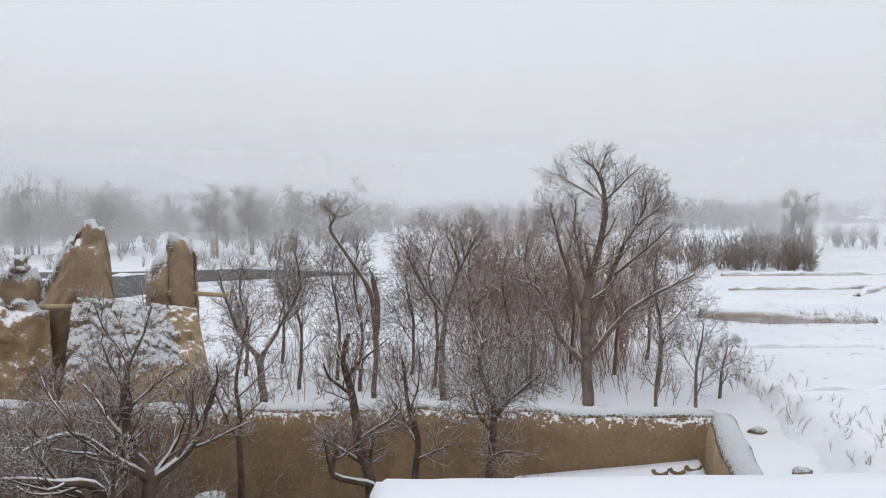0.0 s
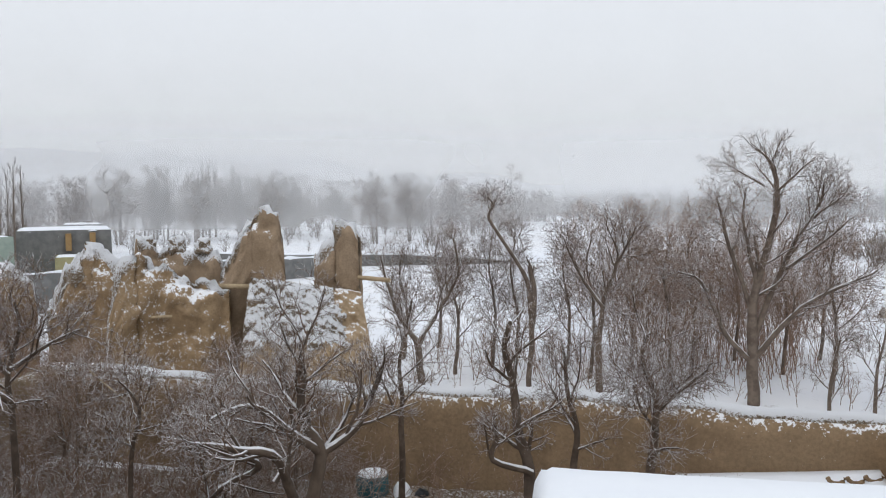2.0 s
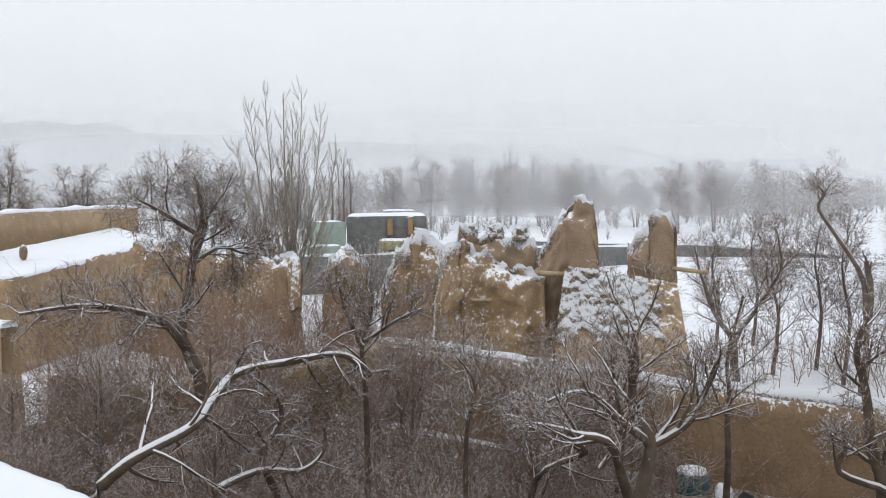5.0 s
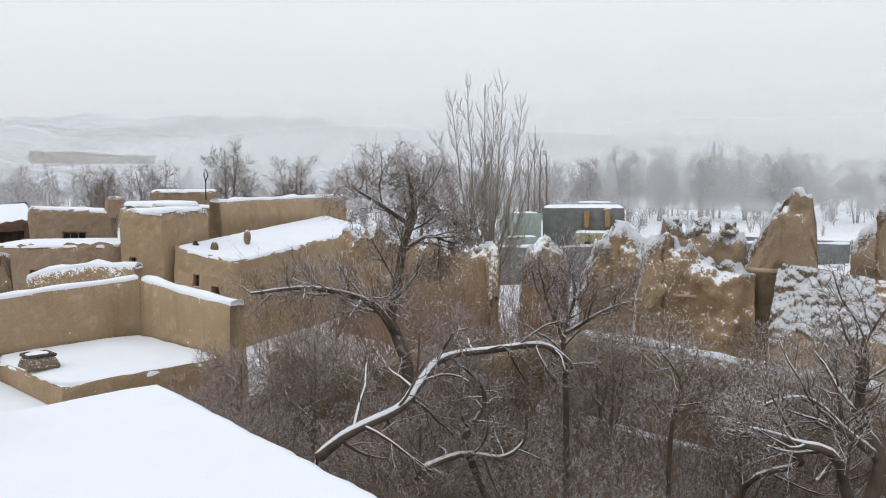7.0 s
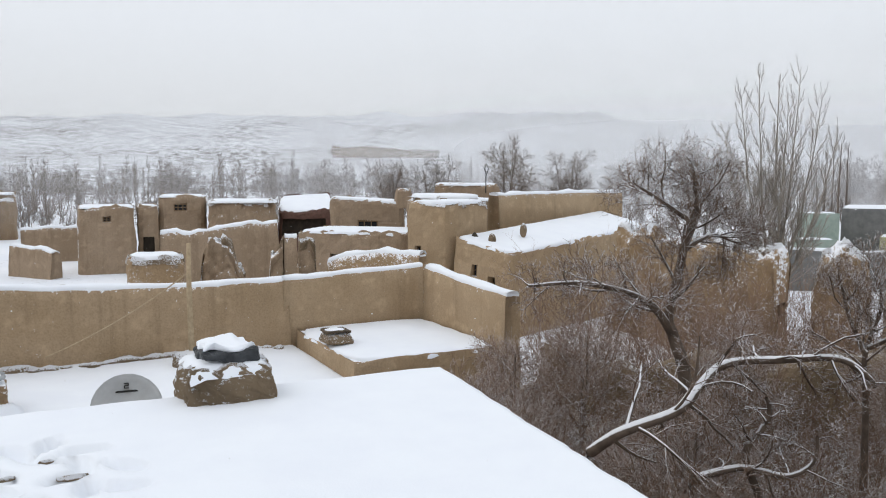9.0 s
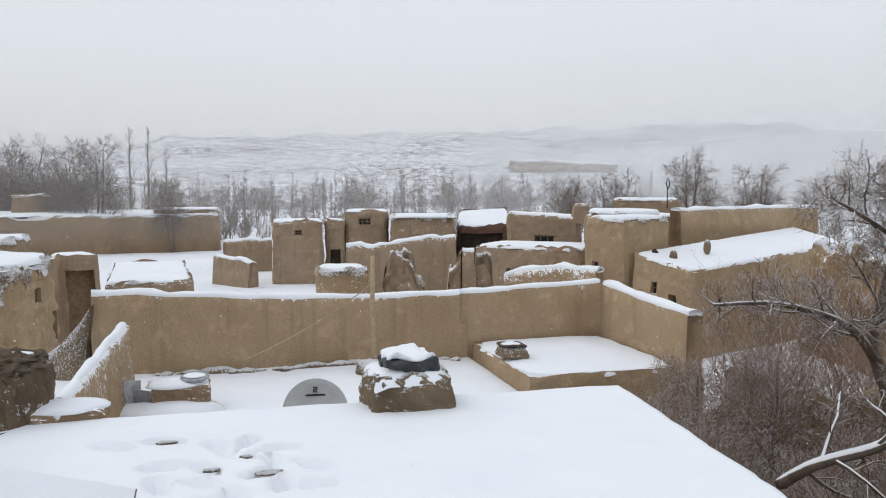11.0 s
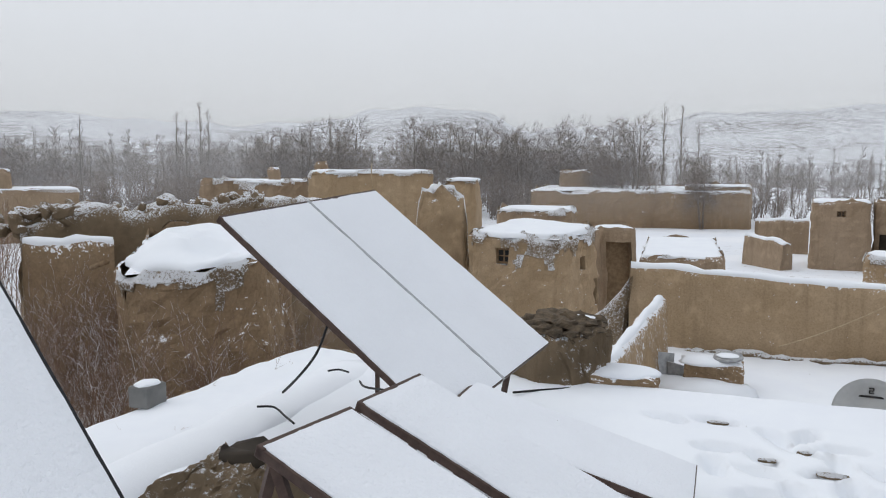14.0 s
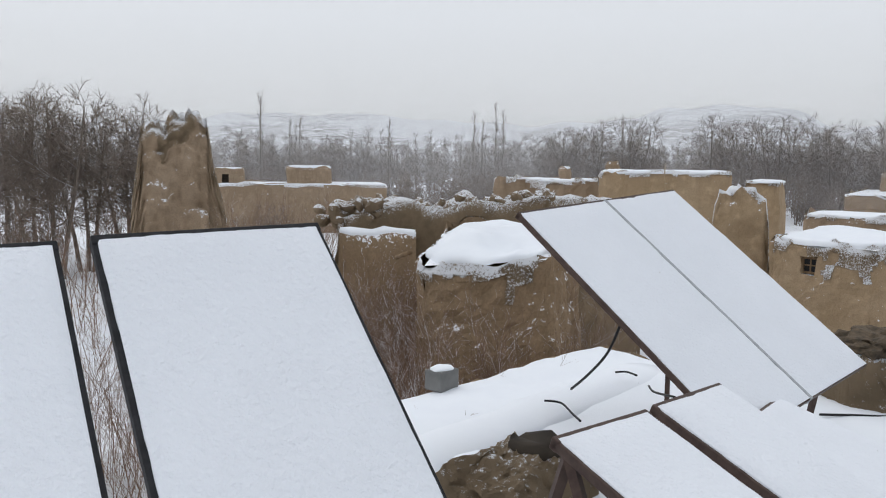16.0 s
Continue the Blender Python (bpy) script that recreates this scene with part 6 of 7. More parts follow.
# ---- solar panels on the roof ----
def solar_panel(at, across, down, w, length, label, frame_mat=None, legs=(), split=(), group="solar panels", thick=0.03, snow=0.022, inset=0.012):
    """A panel hung from its top corner `at`; across runs along its top edge, down along its slope. Snow lies on the glass."""
    ax = Vector(across).normalized()
    ay = Vector(down)
    ay = (ay - ax * ay.dot(ax)).normalized()
    m = Matrix((ax, ay, ax.cross(ay))).transposed().to_4x4()
    m.translation = at
    ob = root("solar_panel", *at)
    ob.matrix_basis = m
    ob.matrix_world = m
    tagged(ob, label, "solar panel", group)
    fm = frame_mat or M_STEEL

    def add(name, lo, hi, mat, lab="", bevel=0.004):
        kid = part(name, box_bm(lo, hi, bevel), mat, None, lab)
        kid.parent = ob
        return kid

    t = thick
    add("glass", (-w + 0.02, 0.02, -0.02), (-0.02, length - 0.02, -0.006), M_PANEL, "dark glass")
    add("frame", (-w, 0.0, -t), (-w + 0.03, length, 0.004), fm)
    add("frame", (-0.03, 0.0, -t), (0.0, length, 0.004), fm)
    add("frame", (-w, -0.004, -t - 0.004), (0.0, 0.028, 0.008), fm)
    add("frame", (-w, length - 0.03, -t - 0.002), (0.0, length, 0.005), fm)
    edges = [0.0] + list(split) + [w]
    for a, b in zip(edges, edges[1:]):
        bm = box_bm((-b + inset, inset + 0.002, -0.004), (-a - inset, length - 0.008, snow))
        bmesh.ops.subdivide_edges(bm, edges=bm.edges[:], cuts=26, use_grid_fill=True)
        for v in bm.verts:
            rim = min(v.co.x + b - inset, -a - inset - v.co.x, v.co.y - inset - 0.002, length - 0.008 - v.co.y)
            n = noise.noise(Vector((v.co.x * 5 + at[0], v.co.y * 5, at[1])))
            n2 = noise.noise(Vector((v.co.x * 40, v.co.y * 40, at[0])))
            if v.co.z > 0:
                v.co.z = snow * (0.45 + 0.55 * min(1, rim / 0.02)) + 0.004 * n + 0.003 * n2
            elif rim < 0.001:
                v.co.x += 0.006 * n2
        sn = part("snow", bm, M_PANEL_SNOW, None, "thin even layer of snow", True)
        sn.parent = ob
    for s in split:
        add("seam", (-s - 0.014, 0.0, -t - 0.006), (-s + 0.014, length + 0.002, snow * 0.6), M_ALU, "grey metal seam between two panels")
    inv = m.inverted()
    for a, b in legs:
        v, f = [], []
        tube(v, f, [inv @ Vector(a), inv @ Vector(b)], [0.022, 0.022], 4)
        kid = ob_of("leg", v, f, M_STEEL)
        kid.parent = ob
    return ob


M_STEEL_DARK = plain_material("dark_steel_frame", (0.016, 0.016, 0.018), (0.032, 0.032, 0.035), 20.0, 0.75, 0.1)
# Greyer than M_SNOW, toned to the look of the tilted panels.
M_PANEL_SNOW = snow_material("panel_snow", 55.0, 0.03, (0.79, 0.815, 0.86), 0.8)
solar_panel((-4.61, -3.546, 1.531), (0.9937, -0.0954, -0.0585), (0.0403, 0.7926, -0.6084), 1.745, 1.74, "pair of solar panels under snow on a brown steel frame", legs=(((-6.2, -3.3, 1.45), (-6.2, -3.3, 0.0)), ((-5.2, -2.25, 0.5), (-5.2, -2.3, 0.0)), ((-6.0, -2.2, 0.55), (-6.0, -2.3, 0.0)), ((-4.56, -2.2, 0.48), (-4.6, -2.3, 0.0))), split=(0.87,))
big_across, big_down = (0.9489, -0.3148, -0.0217), (0.2311, 0.7402, -0.6314)
solar_panel((-1.626, -2.762, 1.633), big_across, big_down, 0.614, 1.48, "large solar panel covered by snow in a dark frame", M_STEEL_DARK, inset=0.014, legs=(((-2.1, -2.5, 1.5), (-2.1, -2.5, 0.0)), ((-1.85, -1.5, 0.72), (-1.85, -1.5, 0.0)), ((-1.35, -1.65, 0.72), (-1.35, -1.65, 0.0))), snow=0.024)
solar_panel((-0.985, -2.975, 1.61), big_across, big_down, 0.60, 1.48, "large solar panel covered by snow beside a dark gap", M_STEEL_DARK, inset=0.014, legs=(((-1.0, -2.9, 1.5), (-1.0, -2.9, 0.0)), ((-0.75, -1.9, 0.72), (-0.75, -1.9, 0.0))), snow=0.024)
solar_panel((-2.709, -2.074, 0.99), (0.9779, -0.2085, -0.0155), (0.1905, 0.9189, -0.3455), 0.448, 1.3, "small solar panel under snow on brown angle iron", legs=(((-2.72, -2.02, 0.95), (-2.55, -1.55, 0.0)), ((-2.72, -2.02, 0.95), (-2.80, -2.35, 0.0)), ((-2.64, -1.8, 0.55), (-3.1, -1.72, 0.55)), ((-3.12, -1.95, 0.93), (-3.15, -2.2, 0.0)), ((-2.5, -0.95, 0.5), (-2.5, -0.95, 0.0)), ((-2.9, -0.88, 0.5), (-2.9, -0.88, 0.0))))
solar_panel((-3.387, -2.073, 0.939), (0.991, -0.1337, 0.0), (0.1238, 0.9165, -0.3804), 0.475, 1.3, "small solar panel under snow in a brown metal frame", M_STEEL, legs=(((-3.8, -1.95, 0.88), (-3.8, -2.2, 0.0)), ((-3.25, -0.95, 0.43), (-3.25, -0.95, 0.0)), ((-3.66, -0.9, 0.43), (-3.66, -0.9, 0.0))))
solar_panel((-4.475, -2.164, 0.564), (0.9996, 0.0288, -0.0045), (-0.0289, 0.9624, -0.27), 0.66, 1.307, "low solar panel under snow resting near the roof", M_STEEL, legs=(((-4.6, -2.1, 0.5), (-4.6, -2.1, 0.0)), ((-5.0, -2.1, 0.5), (-5.0, -2.1, 0.0)), ((-5.1, -1.05, 0.22), (-5.1, -1.05, 0.0)), ((-4.6, -1.0, 0.22), (-4.6, -1.0, 0.0))))

# ---- things on the roof ----
def snow_lump(name, at, size, parent, label="lump of snow", seed=0.0):
    bm = bmesh.new()
    bmesh.ops.create_icosphere(bm, subdivisions=3, radius=1)
    for v in bm.verts:
        n = v.co.normalized()
        r = 1 + 0.18 * noise.noise(n * 1.8 + Vector((seed, 0, 0)))
        z = n.z if n.z > 0 else n.z * 0.35
        v.co = Vector((at[0] + n.x * size[0] * r, at[1] + n.y * size[1] * r, at[2] + z * size[2] * r))
    return part(name, bm, M_SNOW, parent, label, True)


def crumbly_block(name, lo, hi, material, amp=0.05, taper=0.08):
    bm = box_bm(lo, hi, 0.05)
    bmesh.ops.subdivide_edges(bm, edges=bm.edges[:], cuts=12, use_grid_fill=True)
    cx, cy = (lo[0] + hi[0]) / 2, (lo[1] + hi[1]) / 2
    for v in bm.verts:
        f = (v.co.z - lo[2]) / (hi[2] - lo[2])
        v.co.x = cx + (v.co.x - cx) * (1 - taper * f)
        v.co.y = cy + (v.co.y - cy) * (1 - taper * f)
        v.co = wobble(v.co, amp, 3.0) + noise.noise_vector(v.co * 11) * (0.45 * amp)
    return part(name, bm, material)


def roof_chimney():
    ob = root("roof_chimney", -7.2, 1.0, 0.0)
    tagged(ob, "square mud chimney capped with snow and black plastic", "chimney")
    body = crumbly_block("body", (-7.55, 0.66, -0.05), (-6.95, 1.35, 0.30), M_RUBBLE_BARE, 0.06, 0.05)
    body.parent, body.matrix_parent_inverse = ob, ob.matrix_world.inverted()
    snow_sheet("snow_cap", [(-7.54, 0.69, 0.26), (-6.96, 0.69, 0.26), (-6.96, 1.32, 0.26), (-7.54, 1.32, 0.26)], 0.09, ob, "thick snow on the chimney", 0.06, 0.0, 0.03, 0.03, 5.0)
    bm = box_bm((-7.42, 0.80, 0.33), (-7.0, 1.25, 0.42), 0.03)
    bmesh.ops.subdivide_edges(bm, edges=bm.edges[:], cuts=9, use_grid_fill=True)
    for v in bm.verts:
        f = noise.noise_vector(v.co * 7) * 0.035 + noise.noise_vector(v.co * 19) * 0.018
        v.co += f + Vector((0, 0, 0.03 * noise.noise(v.co * 4)))
    part("plastic_sheet", bm, M_PLASTIC, ob, "crumpled black plastic sheet")
    bm = box_bm((-7.44, 0.80, 0.40), (-7.06, 1.24, 0.455), 0.02)
    bmesh.ops.subdivide_edges(bm, edges=bm.edges[:], cuts=9, use_grid_fill=True)
    for v in bm.verts:
        v.co += noise.noise_vector(v.co * 6) * 0.05 + noise.noise_vector(v.co * 15) * 0.02
    part("snow", bm, M_SNOW, ob, "snow on the plastic", True)


roof_chimney()


def clay_oven():
    ob = root("clay_oven", -7.62, -2.2, 0.0)
    tagged(ob, "rough clay oven heaped with dark brushwood", "oven")
    bm = bmesh.new()
    bmesh.ops.create_cone(bm, cap_ends=True, segments=28, radius1=0.44, radius2=0.36, depth=0.46)
    bmesh.ops.subdivide_edges(bm, edges=bm.edges[:], cuts=4, use_grid_fill=True)
    for v in bm.verts:
        v.co = wobble(v.co + Vector((-7.62, -2.2, 0.2)), 0.09, 3.4)
    part("body", bm, M_RUBBLE_BARE, ob)
    bm = bmesh.new()
    bmesh.ops.create_icosphere(bm, subdivisions=4, radius=1)
    for v in bm.verts:
        n = v.co.normalized()
        r = 1 + 0.25 * noise.noise(n * 3) + 0.2 * noise.noise(n * 9)
        v.co = Vector((-7.62 + n.x * 0.36 * r, -2.2 + n.y * 0.36 * r, 0.43 + n.z * 0.12 * r)) + noise.noise_vector(n * 14) * 0.03
    part("brushwood", bm, M_BRUSH, ob, "dark brushwood lid")
    snow_lump("snow", (-7.7, -2.05, 0.50), (0.10, 0.13, 0.03), ob, "snow on the brushwood", 3.0)


clay_oven()


def kiln_stub():
    ob = root("chimney_stub", -4.2, -3.2, 0.0)
    tagged(ob, "broken mud chimney stub with a black flue", "chimney")
    body = crumbly_block("body", (-4.55, -3.5, -0.05), (-3.70, -2.86, 0.27), M_SOIL, 0.09, 0.3)
    body.parent, body.matrix_parent_inverse = ob, ob.matrix_world.inverted()
    # A solid dark plug stands in for the shaded hole of the flue.
    bm = bmesh.new()
    bmesh.ops.create_cone(bm, cap_ends=True, segments=18, radius1=0.15, radius2=0.14, depth=0.12)
    for v in bm.verts:
        v.co = wobble(v.co + Vector((-4.3, -3.2, 0.27)), 0.05, 5.0)
    part("flue", bm, M_DARK, ob, "dark plug in place of the flue hole", True)
    snow_lump("snow", (-4.0, -3.4, 0.24), (0.14, 0.08, 0.03), ob, "snow on the stub", 6.0)


kiln_stub()
low = crumbly_block("low_block", (-7.75, -1.95, -0.05), (-7.35, -1.36, 0.10), M_MUD_DARK, 0.03, 0.05)
tagged(low, "low mud block with a cushion of snow", "block")
snow_lump("snow_cushion", (-7.55, -1.66, 0.09), (0.21, 0.31, 0.06), low, "cushion of snow", 4.0)
brick = root("brick", -7.26, -6.35, -0.44)
tagged(brick, "pale brick with snow on top", "brick")
bp = brick.location
part("body", box_bm((bp.x - 0.15, bp.y - 0.12, bp.z - 0.16), (bp.x + 0.15, bp.y + 0.12, bp.z + 0.06), 0.02), M_CONCRETE, brick)
snow_lump("snow", (bp.x, bp.y, bp.z + 0.06), (0.14, 0.12, 0.04), brick, "snow on the brick", 5.0)
for k, pts in enumerate(([(-4.69, -2.90, 0.94), (-4.74, -3.00, 0.76), (-4.87, -3.19, 0.58), (-5.07, -3.43, 0.40)], [(-5.49, -3.90, 0.14), (-5.55, -3.80, 0.13), (-5.42, -3.63, 0.12), (-5.28, -3.48, 0.13)], [(-6.62, -3.95, 0.12), (-6.66, -3.87, 0.13), (-6.61, -3.75, 0.13)], [(-6.02, -3.36, 0.24), (-5.86, -3.24, 0.25), (-5.64, -2.99, 0.31)])):
    tagged(rod("cable", cable_line(pts), 0.008, M_CABLE), "black cable hanging from the panel frame", "cable", "cables")
tagged(rod("cable", [(-6.74, -2.39, 0.06), (-6.95, -2.23, 0.04), (-7.09, -2.08, 0.03), (-7.27, -1.94, 0.01), (-7.56, -1.75, -0.01)], 0.009, M_CABLE), "black cable lying on the roof snow", "cable", "cables")
for k, pts in enumerate(([(-1.9, -2.6, 0.2), (-1.85, -2.8, 0.35), (-1.83, -2.95, 0.2)], [(-1.95, -2.7, 0.1), (-1.84, -2.75, 0.05), (-1.8, -2.9, 0.12)])):
    tagged(rod("cable", cable_line(pts), 0.008, M_CABLE), "black cable looped under the panels", "cable", "cables")
for k, (x, y, s) in enumerate(((-6.66, -0.87, 0.06), (-5.84, -0.2, 0.08), (-6.2, -0.33, 0.04), (-5.98, -0.55, 0.05))):
    boulder("earth_clod", (x, y, 0.012), (s * 0.6, s * 1.2, 0.014), M_RUBBLE_BARE, "small earth clod showing through the roof snow", "clod", k * 1.7, 2, 0.3, "clods on the roof")

# ---- things on the terrace and annex ----
def satellite_dish():
    c = Vector((-10.10, 0.55, -0.58)) + Vector((0, 0, -0.20))
    face = (Vector((-0.6, -0.5, 2.4)) - c).normalized()
    side = face.cross(Vector((0, 0, 1))).normalized()
    upv = side.cross(face)
    ob = root("satellite_dish", c.x, c.y, -2.05)
    tagged(ob, "grey satellite dish standing on the snowy terrace", "dish")
    verts, faces = [], []
    R, n, rings = 0.38, 40, 7
    for back in (0.0, 0.012):
        for j in range(rings + 1):
            r = R * j / rings
            for i in range(n):
                a = 2 * math.pi * i / n
                verts.append(c - face * (0.16 * (1 - (r / R) ** 2) + back) + side * (r * math.cos(a)) + upv * (r * math.sin(a)))
    k = n * (rings + 1)
    for b in (0, k):
        for j in range(rings):
            for i in range(n):
                q = (b + j * n + i, b + j * n + (i + 1) % n, b + (j + 1) * n + (i + 1) % n, b + (j + 1) * n + i)
                faces.append(q if b == 0 else q[::-1])
    for i in range(n):
        faces.append((rings * n + i, rings * n + (i + 1) % n, k + rings * n + (i + 1) % n, k + rings * n + i))
    ob_of("reflector", verts, faces, M_DISH, ob, "", True)
    for name, x, y, w, h in (("mark", 0.0, 0.28, 0.05, 0.012), ("mark", 0.0, 0.255, 0.05, 0.012), ("mark", -0.02, 0.268, 0.012, 0.03), ("mark", 0.02, 0.243, 0.012, 0.03), ("mark", 0.0, 0.230, 0.05, 0.012), ("mark", 0.0, 0.195, 0.24, 0.022)):
        r = math.hypot(x, y)
        m = Matrix((side, upv, face)).transposed().to_4x4()
        m.translation = c + side * x + upv * y - face * (0.16 * (1 - (r / R) ** 2) - 0.012)
        part(name, box_bm((-w / 2, -h / 2, -0.004), (w / 2, h / 2, 0.004), 0, m), M_INK, ob, "black printed mark")
    rod("stand", [c - face * 0.17, c - face * 0.3 + Vector((0, 0, -0.4)), Vector((c.x - 0.3, c.y, -2.07))], 0.03, M_TIN, ob, "grey tube stand")


satellite_dish()


def covered_box():
    p, q = Vector((-15.12, -1.69, -1.85)), Vector((-15.16, -0.70, -1.86))
    ob = root("mud_bin", p.x, p.y, -2.06)
    tagged(ob, "low mud bin with a round metal lid in the snow", "bin")
    body = crumbly_block("body", (p.x - 0.6, p.y, -2.1), (p.x, q.y, p.z + 0.28), M_MUD_DARK, 0.04, 0.05)
    body.parent, body.matrix_parent_inverse = ob, ob.matrix_world.inverted()
    zt = p.z + 0.26
    snow_lump("snow", (p.x - 0.3, (p.y + q.y) / 2 - 0.1, zt), (0.34, 0.5, 0.10), ob, "snow on the bin", 7.0)
    bm = bmesh.new()
    bmesh.ops.create_cone(bm, cap_ends=True, segments=32, radius1=0.25, radius2=0.24, depth=0.05)
    bmesh.ops.transform(bm, matrix=pose(p.x - 0.28, q.y - 0.27, zt + 0.12, 4, 6, 0), verts=bm.verts)
    part("lid", bm, M_TIN, ob, "round tin lid", True)
    snow_lump("lid_snow", (p.x - 0.28, q.y - 0.27, zt + 0.14), (0.2, 0.2, 0.03), ob, "snow on the lid", 8.0)


covered_box()
b0 = Vector((-15.49, -1.96, -1.49))
for k, (dx, dy, dz, w, h, tz, tx) in enumerate(((0, -0.12, 0.0, 0.42, 0.55, 20, -14), (0.1, 0.15, -0.1, 0.36, 0.42, -24, 18))):
    m = pose(b0.x + dx, b0.y + dy, -2.05 + h / 2, tx, 6, 90 + tz)
    tin = tagged(part("tin_sheet", box_bm((-w / 2, -0.012, -h / 2), (w / 2, 0.012, h / 2), 0.008, m), M_TIN), "bent tin sheet leaning in the snow", "sheet", "tin sheets")
snow_pile = boulder("snow_mound", (b0.x + 0.35, b0.y + 0.5, -2.05), (0.6, 1.0, 0.22), M_SNOW, "small heap of snow on the terrace", "snow", 3.3, 3, 0.3)
heap = random.Random(17)
for k in range(30):
    a = heap.uniform(0.05, 0.14)
    boulder("rubble_clod", (-18.40 + heap.uniform(-0.05, 0.22), -2.0 + 6.6 * (k + heap.random()) / 30, -2.05), (a, a * heap.uniform(1.0, 2.4), a * 0.7), M_RUBBLE, "snowy clod fallen at the foot of the wall", "rubble", k * 1.3, 2, 0.4, "rubble at the wall")


pole = tagged(rod("pole", [(-17.46, 2.56, -2.10), (-17.48, 2.53, -0.69), (-17.48, 2.54, 0.39)], [0.065, 0.055, 0.045], M_PALE_WOOD), "pale wooden pole standing against the mud wall", "pole")
boulder("pole_footing", (-17.45, 2.50, -2.0), (0.3, 0.36, 0.26), M_RUBBLE, "rubble heaped round the foot of the pole", "rubble", 2.2, 3, 0.3)
tagged(rod("rope", sag((-17.38, 2.51, -0.18), (-17.15, -0.11, -1.59), 0.12), 0.012, M_PALE_WOOD), "thin rope slung from the pole to the terrace", "rope")
tagged(rod("rope", sag((-6.53, 9.47, -0.45), (-5.08, 8.33, -0.65), 0.02), 0.008, M_PALE_WOOD), "thin pale rope over the garden", "rope")


def roof_hole():
    p = Vector((-16.34, 5.21, -1.40))
    ob = root("smoke_hole", p.x, p.y, -1.60)
    tagged(ob, "mud smoke hole with a dark cover slab under snow", "vent")
    body = crumbly_block("body", (p.x - 0.26, p.y - 0.30, -1.64), (p.x + 0.26, p.y + 0.30, -1.43), M_RUBBLE_BARE, 0.04, 0.25)
    body.parent, body.matrix_parent_inverse = ob, ob.matrix_world.inverted()
    bm = box_bm((p.x - 0.22, p.y - 0.27, -1.43), (p.x + 0.20, p.y + 0.24, -1.38), 0.015, None)
    bmesh.ops.subdivide_edges(bm, edges=bm.edges[:], cuts=5, use_grid_fill=True)
    for v in bm.verts:
        v.co = wobble(v.co, 0.03, 4.0)
    part("slab", bm, M_BRUSH, ob, "dark cover slab")
    snow_lump("snow", (p.x, p.y - 0.03, -1.38), (0.18, 0.2, 0.03), ob, "snow on the slab", 9.0)


roof_hole()
tagged(rod("antenna", [(-25.69, 14.09, 1.07), (-25.69, 14.09, 1.75), (-25.71, 14.04, 1.91), (-25.69, 14.10, 2.10), (-25.65, 14.16, 1.91), (-25.68, 14.11, 1.71)], 0.02, M_CABLE), "thin looped antenna mast on a farmhouse", "antenna")
tagged(rod("antenna", [(-31.40, -15.19, 0.76), (-31.38, -15.25, 1.29), (-31.39, -15.22, 1.79)], 0.02, M_PALE_WOOD), "thin pole on a snowy roof", "pole")
for k, pts in enumerate(([(-24.31, -9.84, -0.41), (-24.32, -9.55, -0.08), (-24.33, -9.52, 0.16)], [(-24.08, -9.60, -0.64), (-24.28, -9.07, -0.70)], [(-24.00, -9.80, -0.54), (-24.10, -9.28, -0.74)])):
    tagged(rod("dead_branch", pts, 0.035, M_PALE_WOOD), "bare pale branch stuck in the broken wall", "branch", "branches in the broken wall")
tagged(rod("roof_beam", [(-10.22, -9.81, 0.29), (-9.92, -9.24, 0.44)], 0.04, M_WOOD), "dark beam end below the vaulted roof", "beam")

# ---- things in the garden ----
def barrel():
    p = Vector((-3.20, 11.69, -2.50))
    ob = root("barrel", p.x, p.y, -2.7)
    tagged(ob, "teal metal barrel beside white sacks at the wall", "barrel")
    bm = bmesh.new()
    bmesh.ops.create_cone(bm, cap_ends=True, segments=26, radius1=0.24, radius2=0.24, depth=0.62)
    bmesh.ops.transform(bm, matrix=pose(p.x - 0.2, p.y, -2.68), verts=bm.verts)
    part("body", bm, M_TEAL, ob, "", True)
    for z in (-2.84, -2.54):
        bm = bmesh.new()
        bmesh.ops.create_cone(bm, cap_ends=False, segments=26, radius1=0.252, radius2=0.252, depth=0.03)
        bmesh.ops.transform(bm, matrix=pose(p.x - 0.2, p.y, z), verts=bm.verts)
        part("hoop", bm, M_TEAL, ob)
    snow_lump("snow", (p.x - 0.2, p.y, -2.37), (0.22, 0.22, 0.06), ob, "snow on the barrel", 1.0)
    boulder("sack", (p.x + 0.25, p.y + 0.02, -2.78), (0.17, 0.15, 0.3), M_SNOW, "snowy white sack beside the barrel", "sack", 5.0)
    boulder("sack", (p.x + 0.55, p.y + 0.02, -2.83), (0.16, 0.15, 0.26), M_PLASTIC, "dark sack beside the barrel", "sack", 6.0)


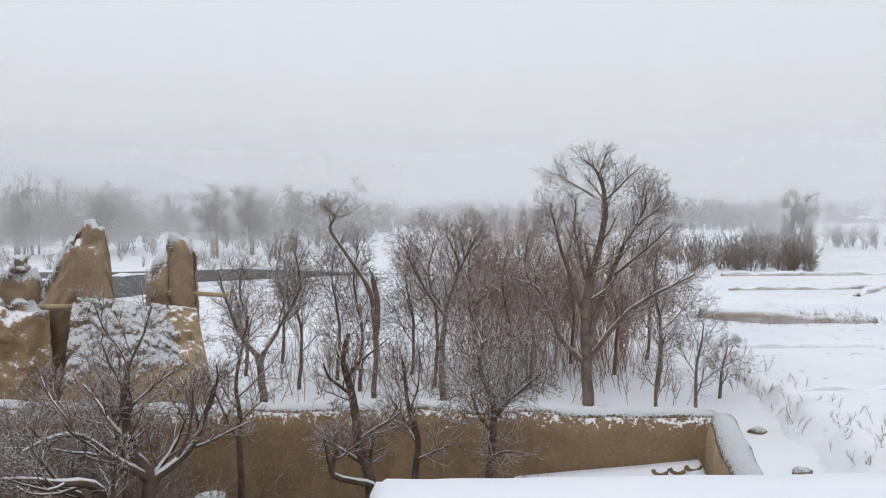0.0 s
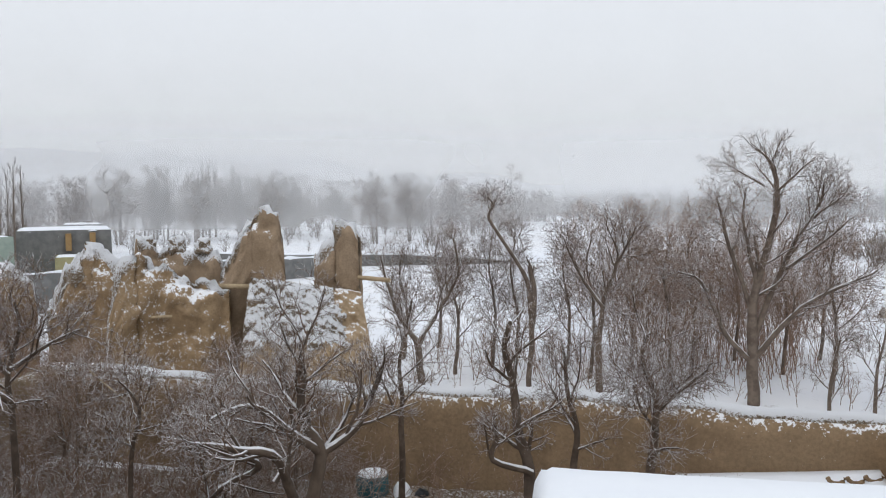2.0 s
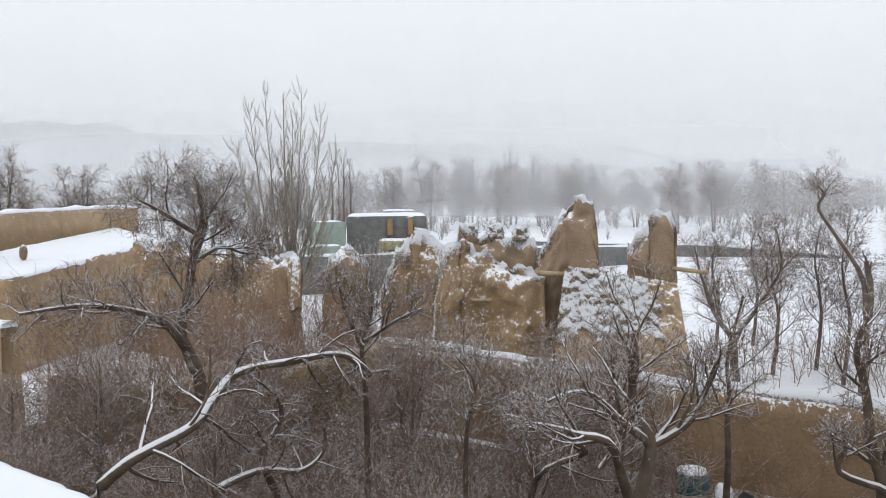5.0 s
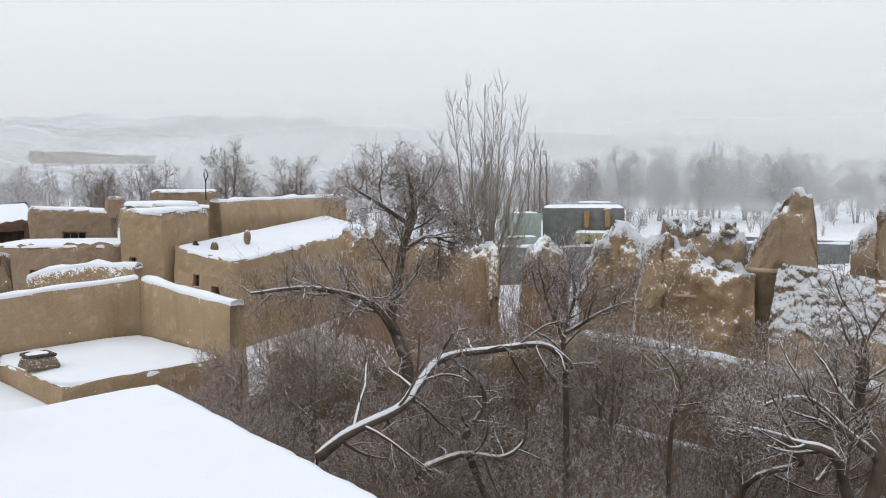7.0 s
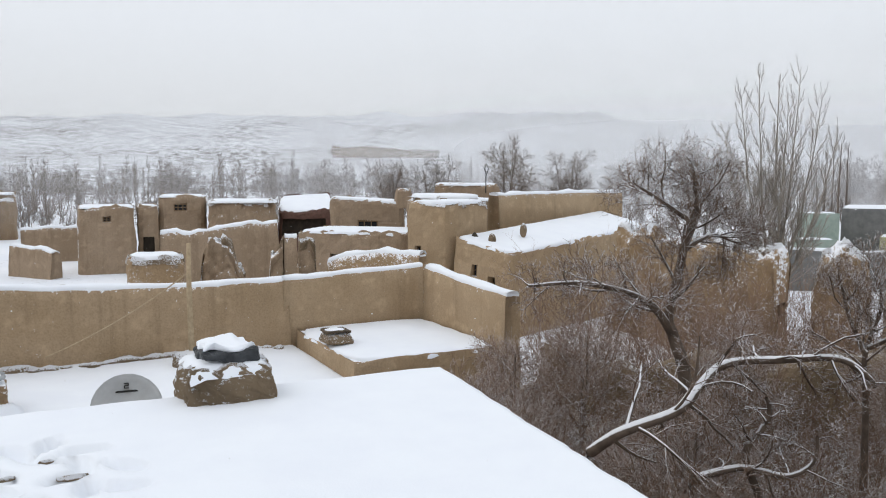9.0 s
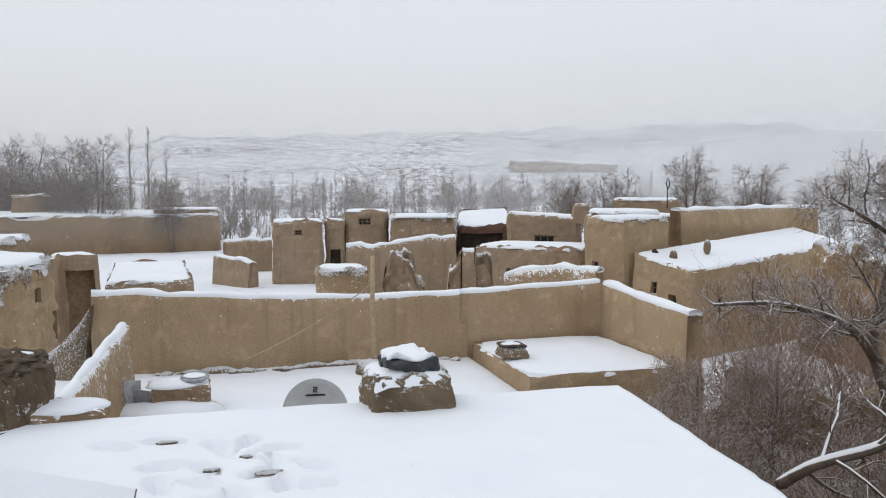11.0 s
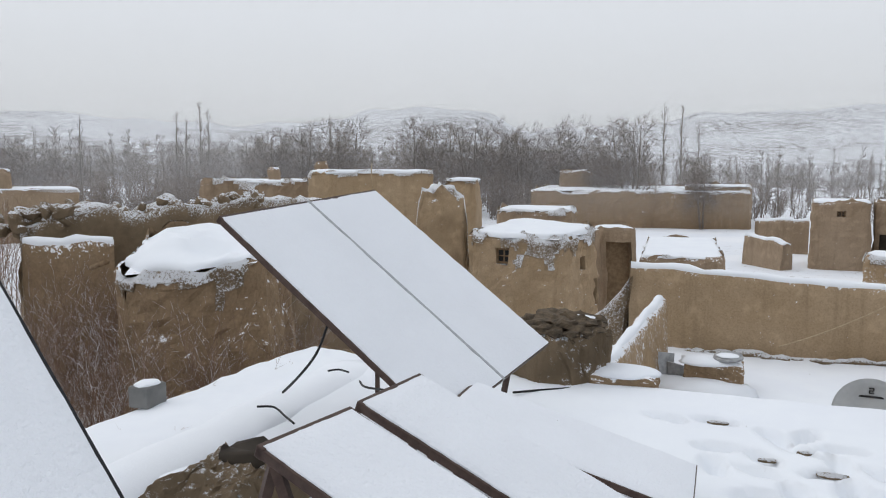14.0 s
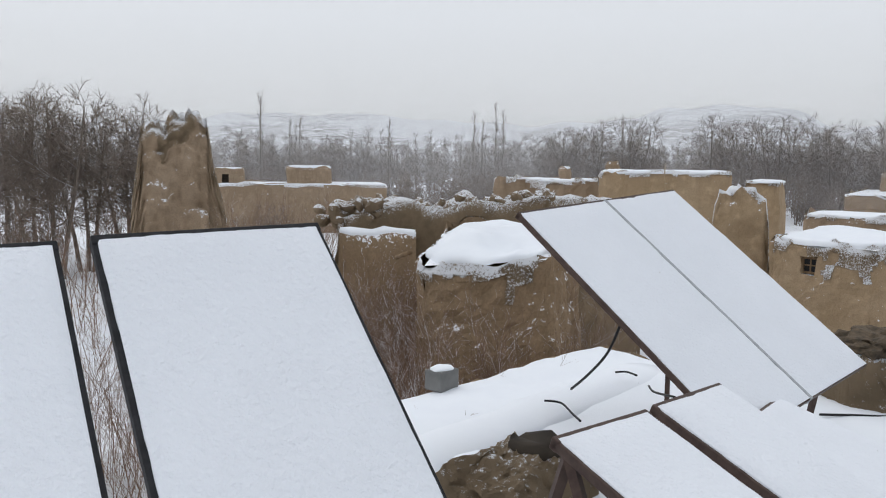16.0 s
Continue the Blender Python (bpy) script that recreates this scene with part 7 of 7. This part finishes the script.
barrel()
for k, (x, y) in enumerate(((2.95, 11.2), (3.2, 11.25), (3.45, 11.35))):
    v, f = [], []
    pts = [Vector((x + 0.11 * math.cos(a), y, -1.87 + 0.09 * math.sin(a))) for a in (3.3, 3.8, 4.4, 5.0, 5.6, 6.1)]
    tube(v, f, pts, [0.03] * 6, 6)
    tagged(ob_of("trough_rim", v, f, M_WOOD, smooth=True), "curved old wooden rim half sunk in snow", "rim", "sunken rims")
boulder("dark_clod", (4.6, 10.1, -2.95), (0.12, 0.1, 0.2), M_BRUSH, "dark tuft in the snowy gully", "clod", 2.0)
for k, (x, y, s) in enumerate(((5.6, 14.5, 0.16), (6.1, 13.2, 0.13), (6.6, 12.0, 0.18), (5.4, 12.6, 0.12), (6.9, 15.8, 0.2), (6.2, 17.0, 0.16), (7.1, 18.6, 0.2), (5.0, 15.8, 0.12))):
    boulder("gully_clod", (x, y, ground_height(x, y) + 0.02), (s, s, s * 0.6), M_RUBBLE_BARE, "earth clod in the snowy gully", "clod", k * 1.3, 2, 0.35, "clods in the gully")
# ---- snow in the air and added haze layers ----
def flake_material():
    m = bpy.data.materials.new("snowflakes")
    m.use_nodes = True
    n, l = m.node_tree.nodes, m.node_tree.links
    n.remove(n["Principled BSDF"])
    a, b, mx = n.new("ShaderNodeBsdfDiffuse"), n.new("ShaderNodeBsdfTranslucent"), n.new("ShaderNodeMixShader")
    a.inputs[0].default_value = b.inputs[0].default_value = (0.80, 0.81, 0.82, 1)
    mx.inputs[0].default_value = 0.5
    l.new(a.outputs[0], mx.inputs[1])
    l.new(b.outputs[0], mx.inputs[2])
    l.new(mx.outputs[0], n["Material Output"].inputs[0])
    return m


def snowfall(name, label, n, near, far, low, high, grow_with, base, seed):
    """Flakes placed evenly across the camera's view and enlarged with distance to fit it."""
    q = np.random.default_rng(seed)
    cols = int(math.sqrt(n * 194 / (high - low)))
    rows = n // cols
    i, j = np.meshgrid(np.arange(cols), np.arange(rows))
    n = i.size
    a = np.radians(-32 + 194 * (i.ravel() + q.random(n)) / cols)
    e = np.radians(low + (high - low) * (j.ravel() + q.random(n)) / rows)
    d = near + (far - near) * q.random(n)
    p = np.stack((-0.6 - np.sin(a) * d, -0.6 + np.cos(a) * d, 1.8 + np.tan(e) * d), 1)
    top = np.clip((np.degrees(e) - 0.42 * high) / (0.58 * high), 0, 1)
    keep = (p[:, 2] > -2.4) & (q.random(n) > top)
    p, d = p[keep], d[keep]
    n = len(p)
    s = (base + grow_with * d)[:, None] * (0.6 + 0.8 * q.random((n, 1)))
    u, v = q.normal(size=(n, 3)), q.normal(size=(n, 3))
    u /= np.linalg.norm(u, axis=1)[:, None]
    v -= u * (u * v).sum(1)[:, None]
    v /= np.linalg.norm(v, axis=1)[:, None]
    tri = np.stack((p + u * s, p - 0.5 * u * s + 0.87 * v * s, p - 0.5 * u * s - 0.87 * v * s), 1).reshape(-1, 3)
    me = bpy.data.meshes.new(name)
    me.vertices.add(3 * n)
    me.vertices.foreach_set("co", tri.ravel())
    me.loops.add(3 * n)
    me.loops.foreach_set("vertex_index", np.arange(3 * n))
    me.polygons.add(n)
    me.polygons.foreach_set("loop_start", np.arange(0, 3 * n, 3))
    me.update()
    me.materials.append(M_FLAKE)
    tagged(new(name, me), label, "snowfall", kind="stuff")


M_FLAKE = flake_material()
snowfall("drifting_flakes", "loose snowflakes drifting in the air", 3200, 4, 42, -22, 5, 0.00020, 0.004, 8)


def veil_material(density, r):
    """Stand-in for distance haze: mostly clear white, thicker to the north; thinner near the ground and high up."""
    k = Mat("haze_layer")
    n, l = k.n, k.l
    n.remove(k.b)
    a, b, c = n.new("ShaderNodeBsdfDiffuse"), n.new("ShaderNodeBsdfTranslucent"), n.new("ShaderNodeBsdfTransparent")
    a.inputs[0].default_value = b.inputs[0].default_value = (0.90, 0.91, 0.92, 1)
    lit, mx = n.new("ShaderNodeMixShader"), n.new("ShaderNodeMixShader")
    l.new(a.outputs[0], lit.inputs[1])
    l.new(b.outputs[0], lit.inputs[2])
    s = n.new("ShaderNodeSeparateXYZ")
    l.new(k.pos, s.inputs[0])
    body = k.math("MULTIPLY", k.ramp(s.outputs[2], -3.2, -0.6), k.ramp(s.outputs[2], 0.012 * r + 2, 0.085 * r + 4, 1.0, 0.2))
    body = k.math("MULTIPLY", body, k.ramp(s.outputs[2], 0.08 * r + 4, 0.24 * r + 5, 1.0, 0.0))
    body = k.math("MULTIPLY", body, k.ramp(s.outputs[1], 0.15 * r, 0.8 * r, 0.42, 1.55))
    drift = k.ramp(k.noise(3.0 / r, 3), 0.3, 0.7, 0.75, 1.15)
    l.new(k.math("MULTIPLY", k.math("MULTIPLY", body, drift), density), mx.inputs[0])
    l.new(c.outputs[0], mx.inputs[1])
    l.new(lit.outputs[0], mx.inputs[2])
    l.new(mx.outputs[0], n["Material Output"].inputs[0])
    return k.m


def haze_veil(r, density, seed):
    """One see-through haze layer, added in an arc round the camera at distance r."""
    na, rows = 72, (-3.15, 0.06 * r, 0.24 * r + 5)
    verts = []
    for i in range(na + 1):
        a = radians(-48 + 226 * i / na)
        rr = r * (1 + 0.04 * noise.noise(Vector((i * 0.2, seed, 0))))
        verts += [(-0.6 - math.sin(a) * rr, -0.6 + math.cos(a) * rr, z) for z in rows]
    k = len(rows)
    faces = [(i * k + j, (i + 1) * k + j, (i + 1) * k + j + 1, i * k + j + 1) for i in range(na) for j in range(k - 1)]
    tagged(ob_of("backdrop_haze", verts, faces, veil_material(density, r), smooth=True), "see-through white layer standing in for distance haze", "snowfall", kind="structure")


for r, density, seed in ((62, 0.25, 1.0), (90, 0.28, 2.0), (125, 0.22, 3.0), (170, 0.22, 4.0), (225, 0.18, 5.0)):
    haze_veil(r, density, seed)
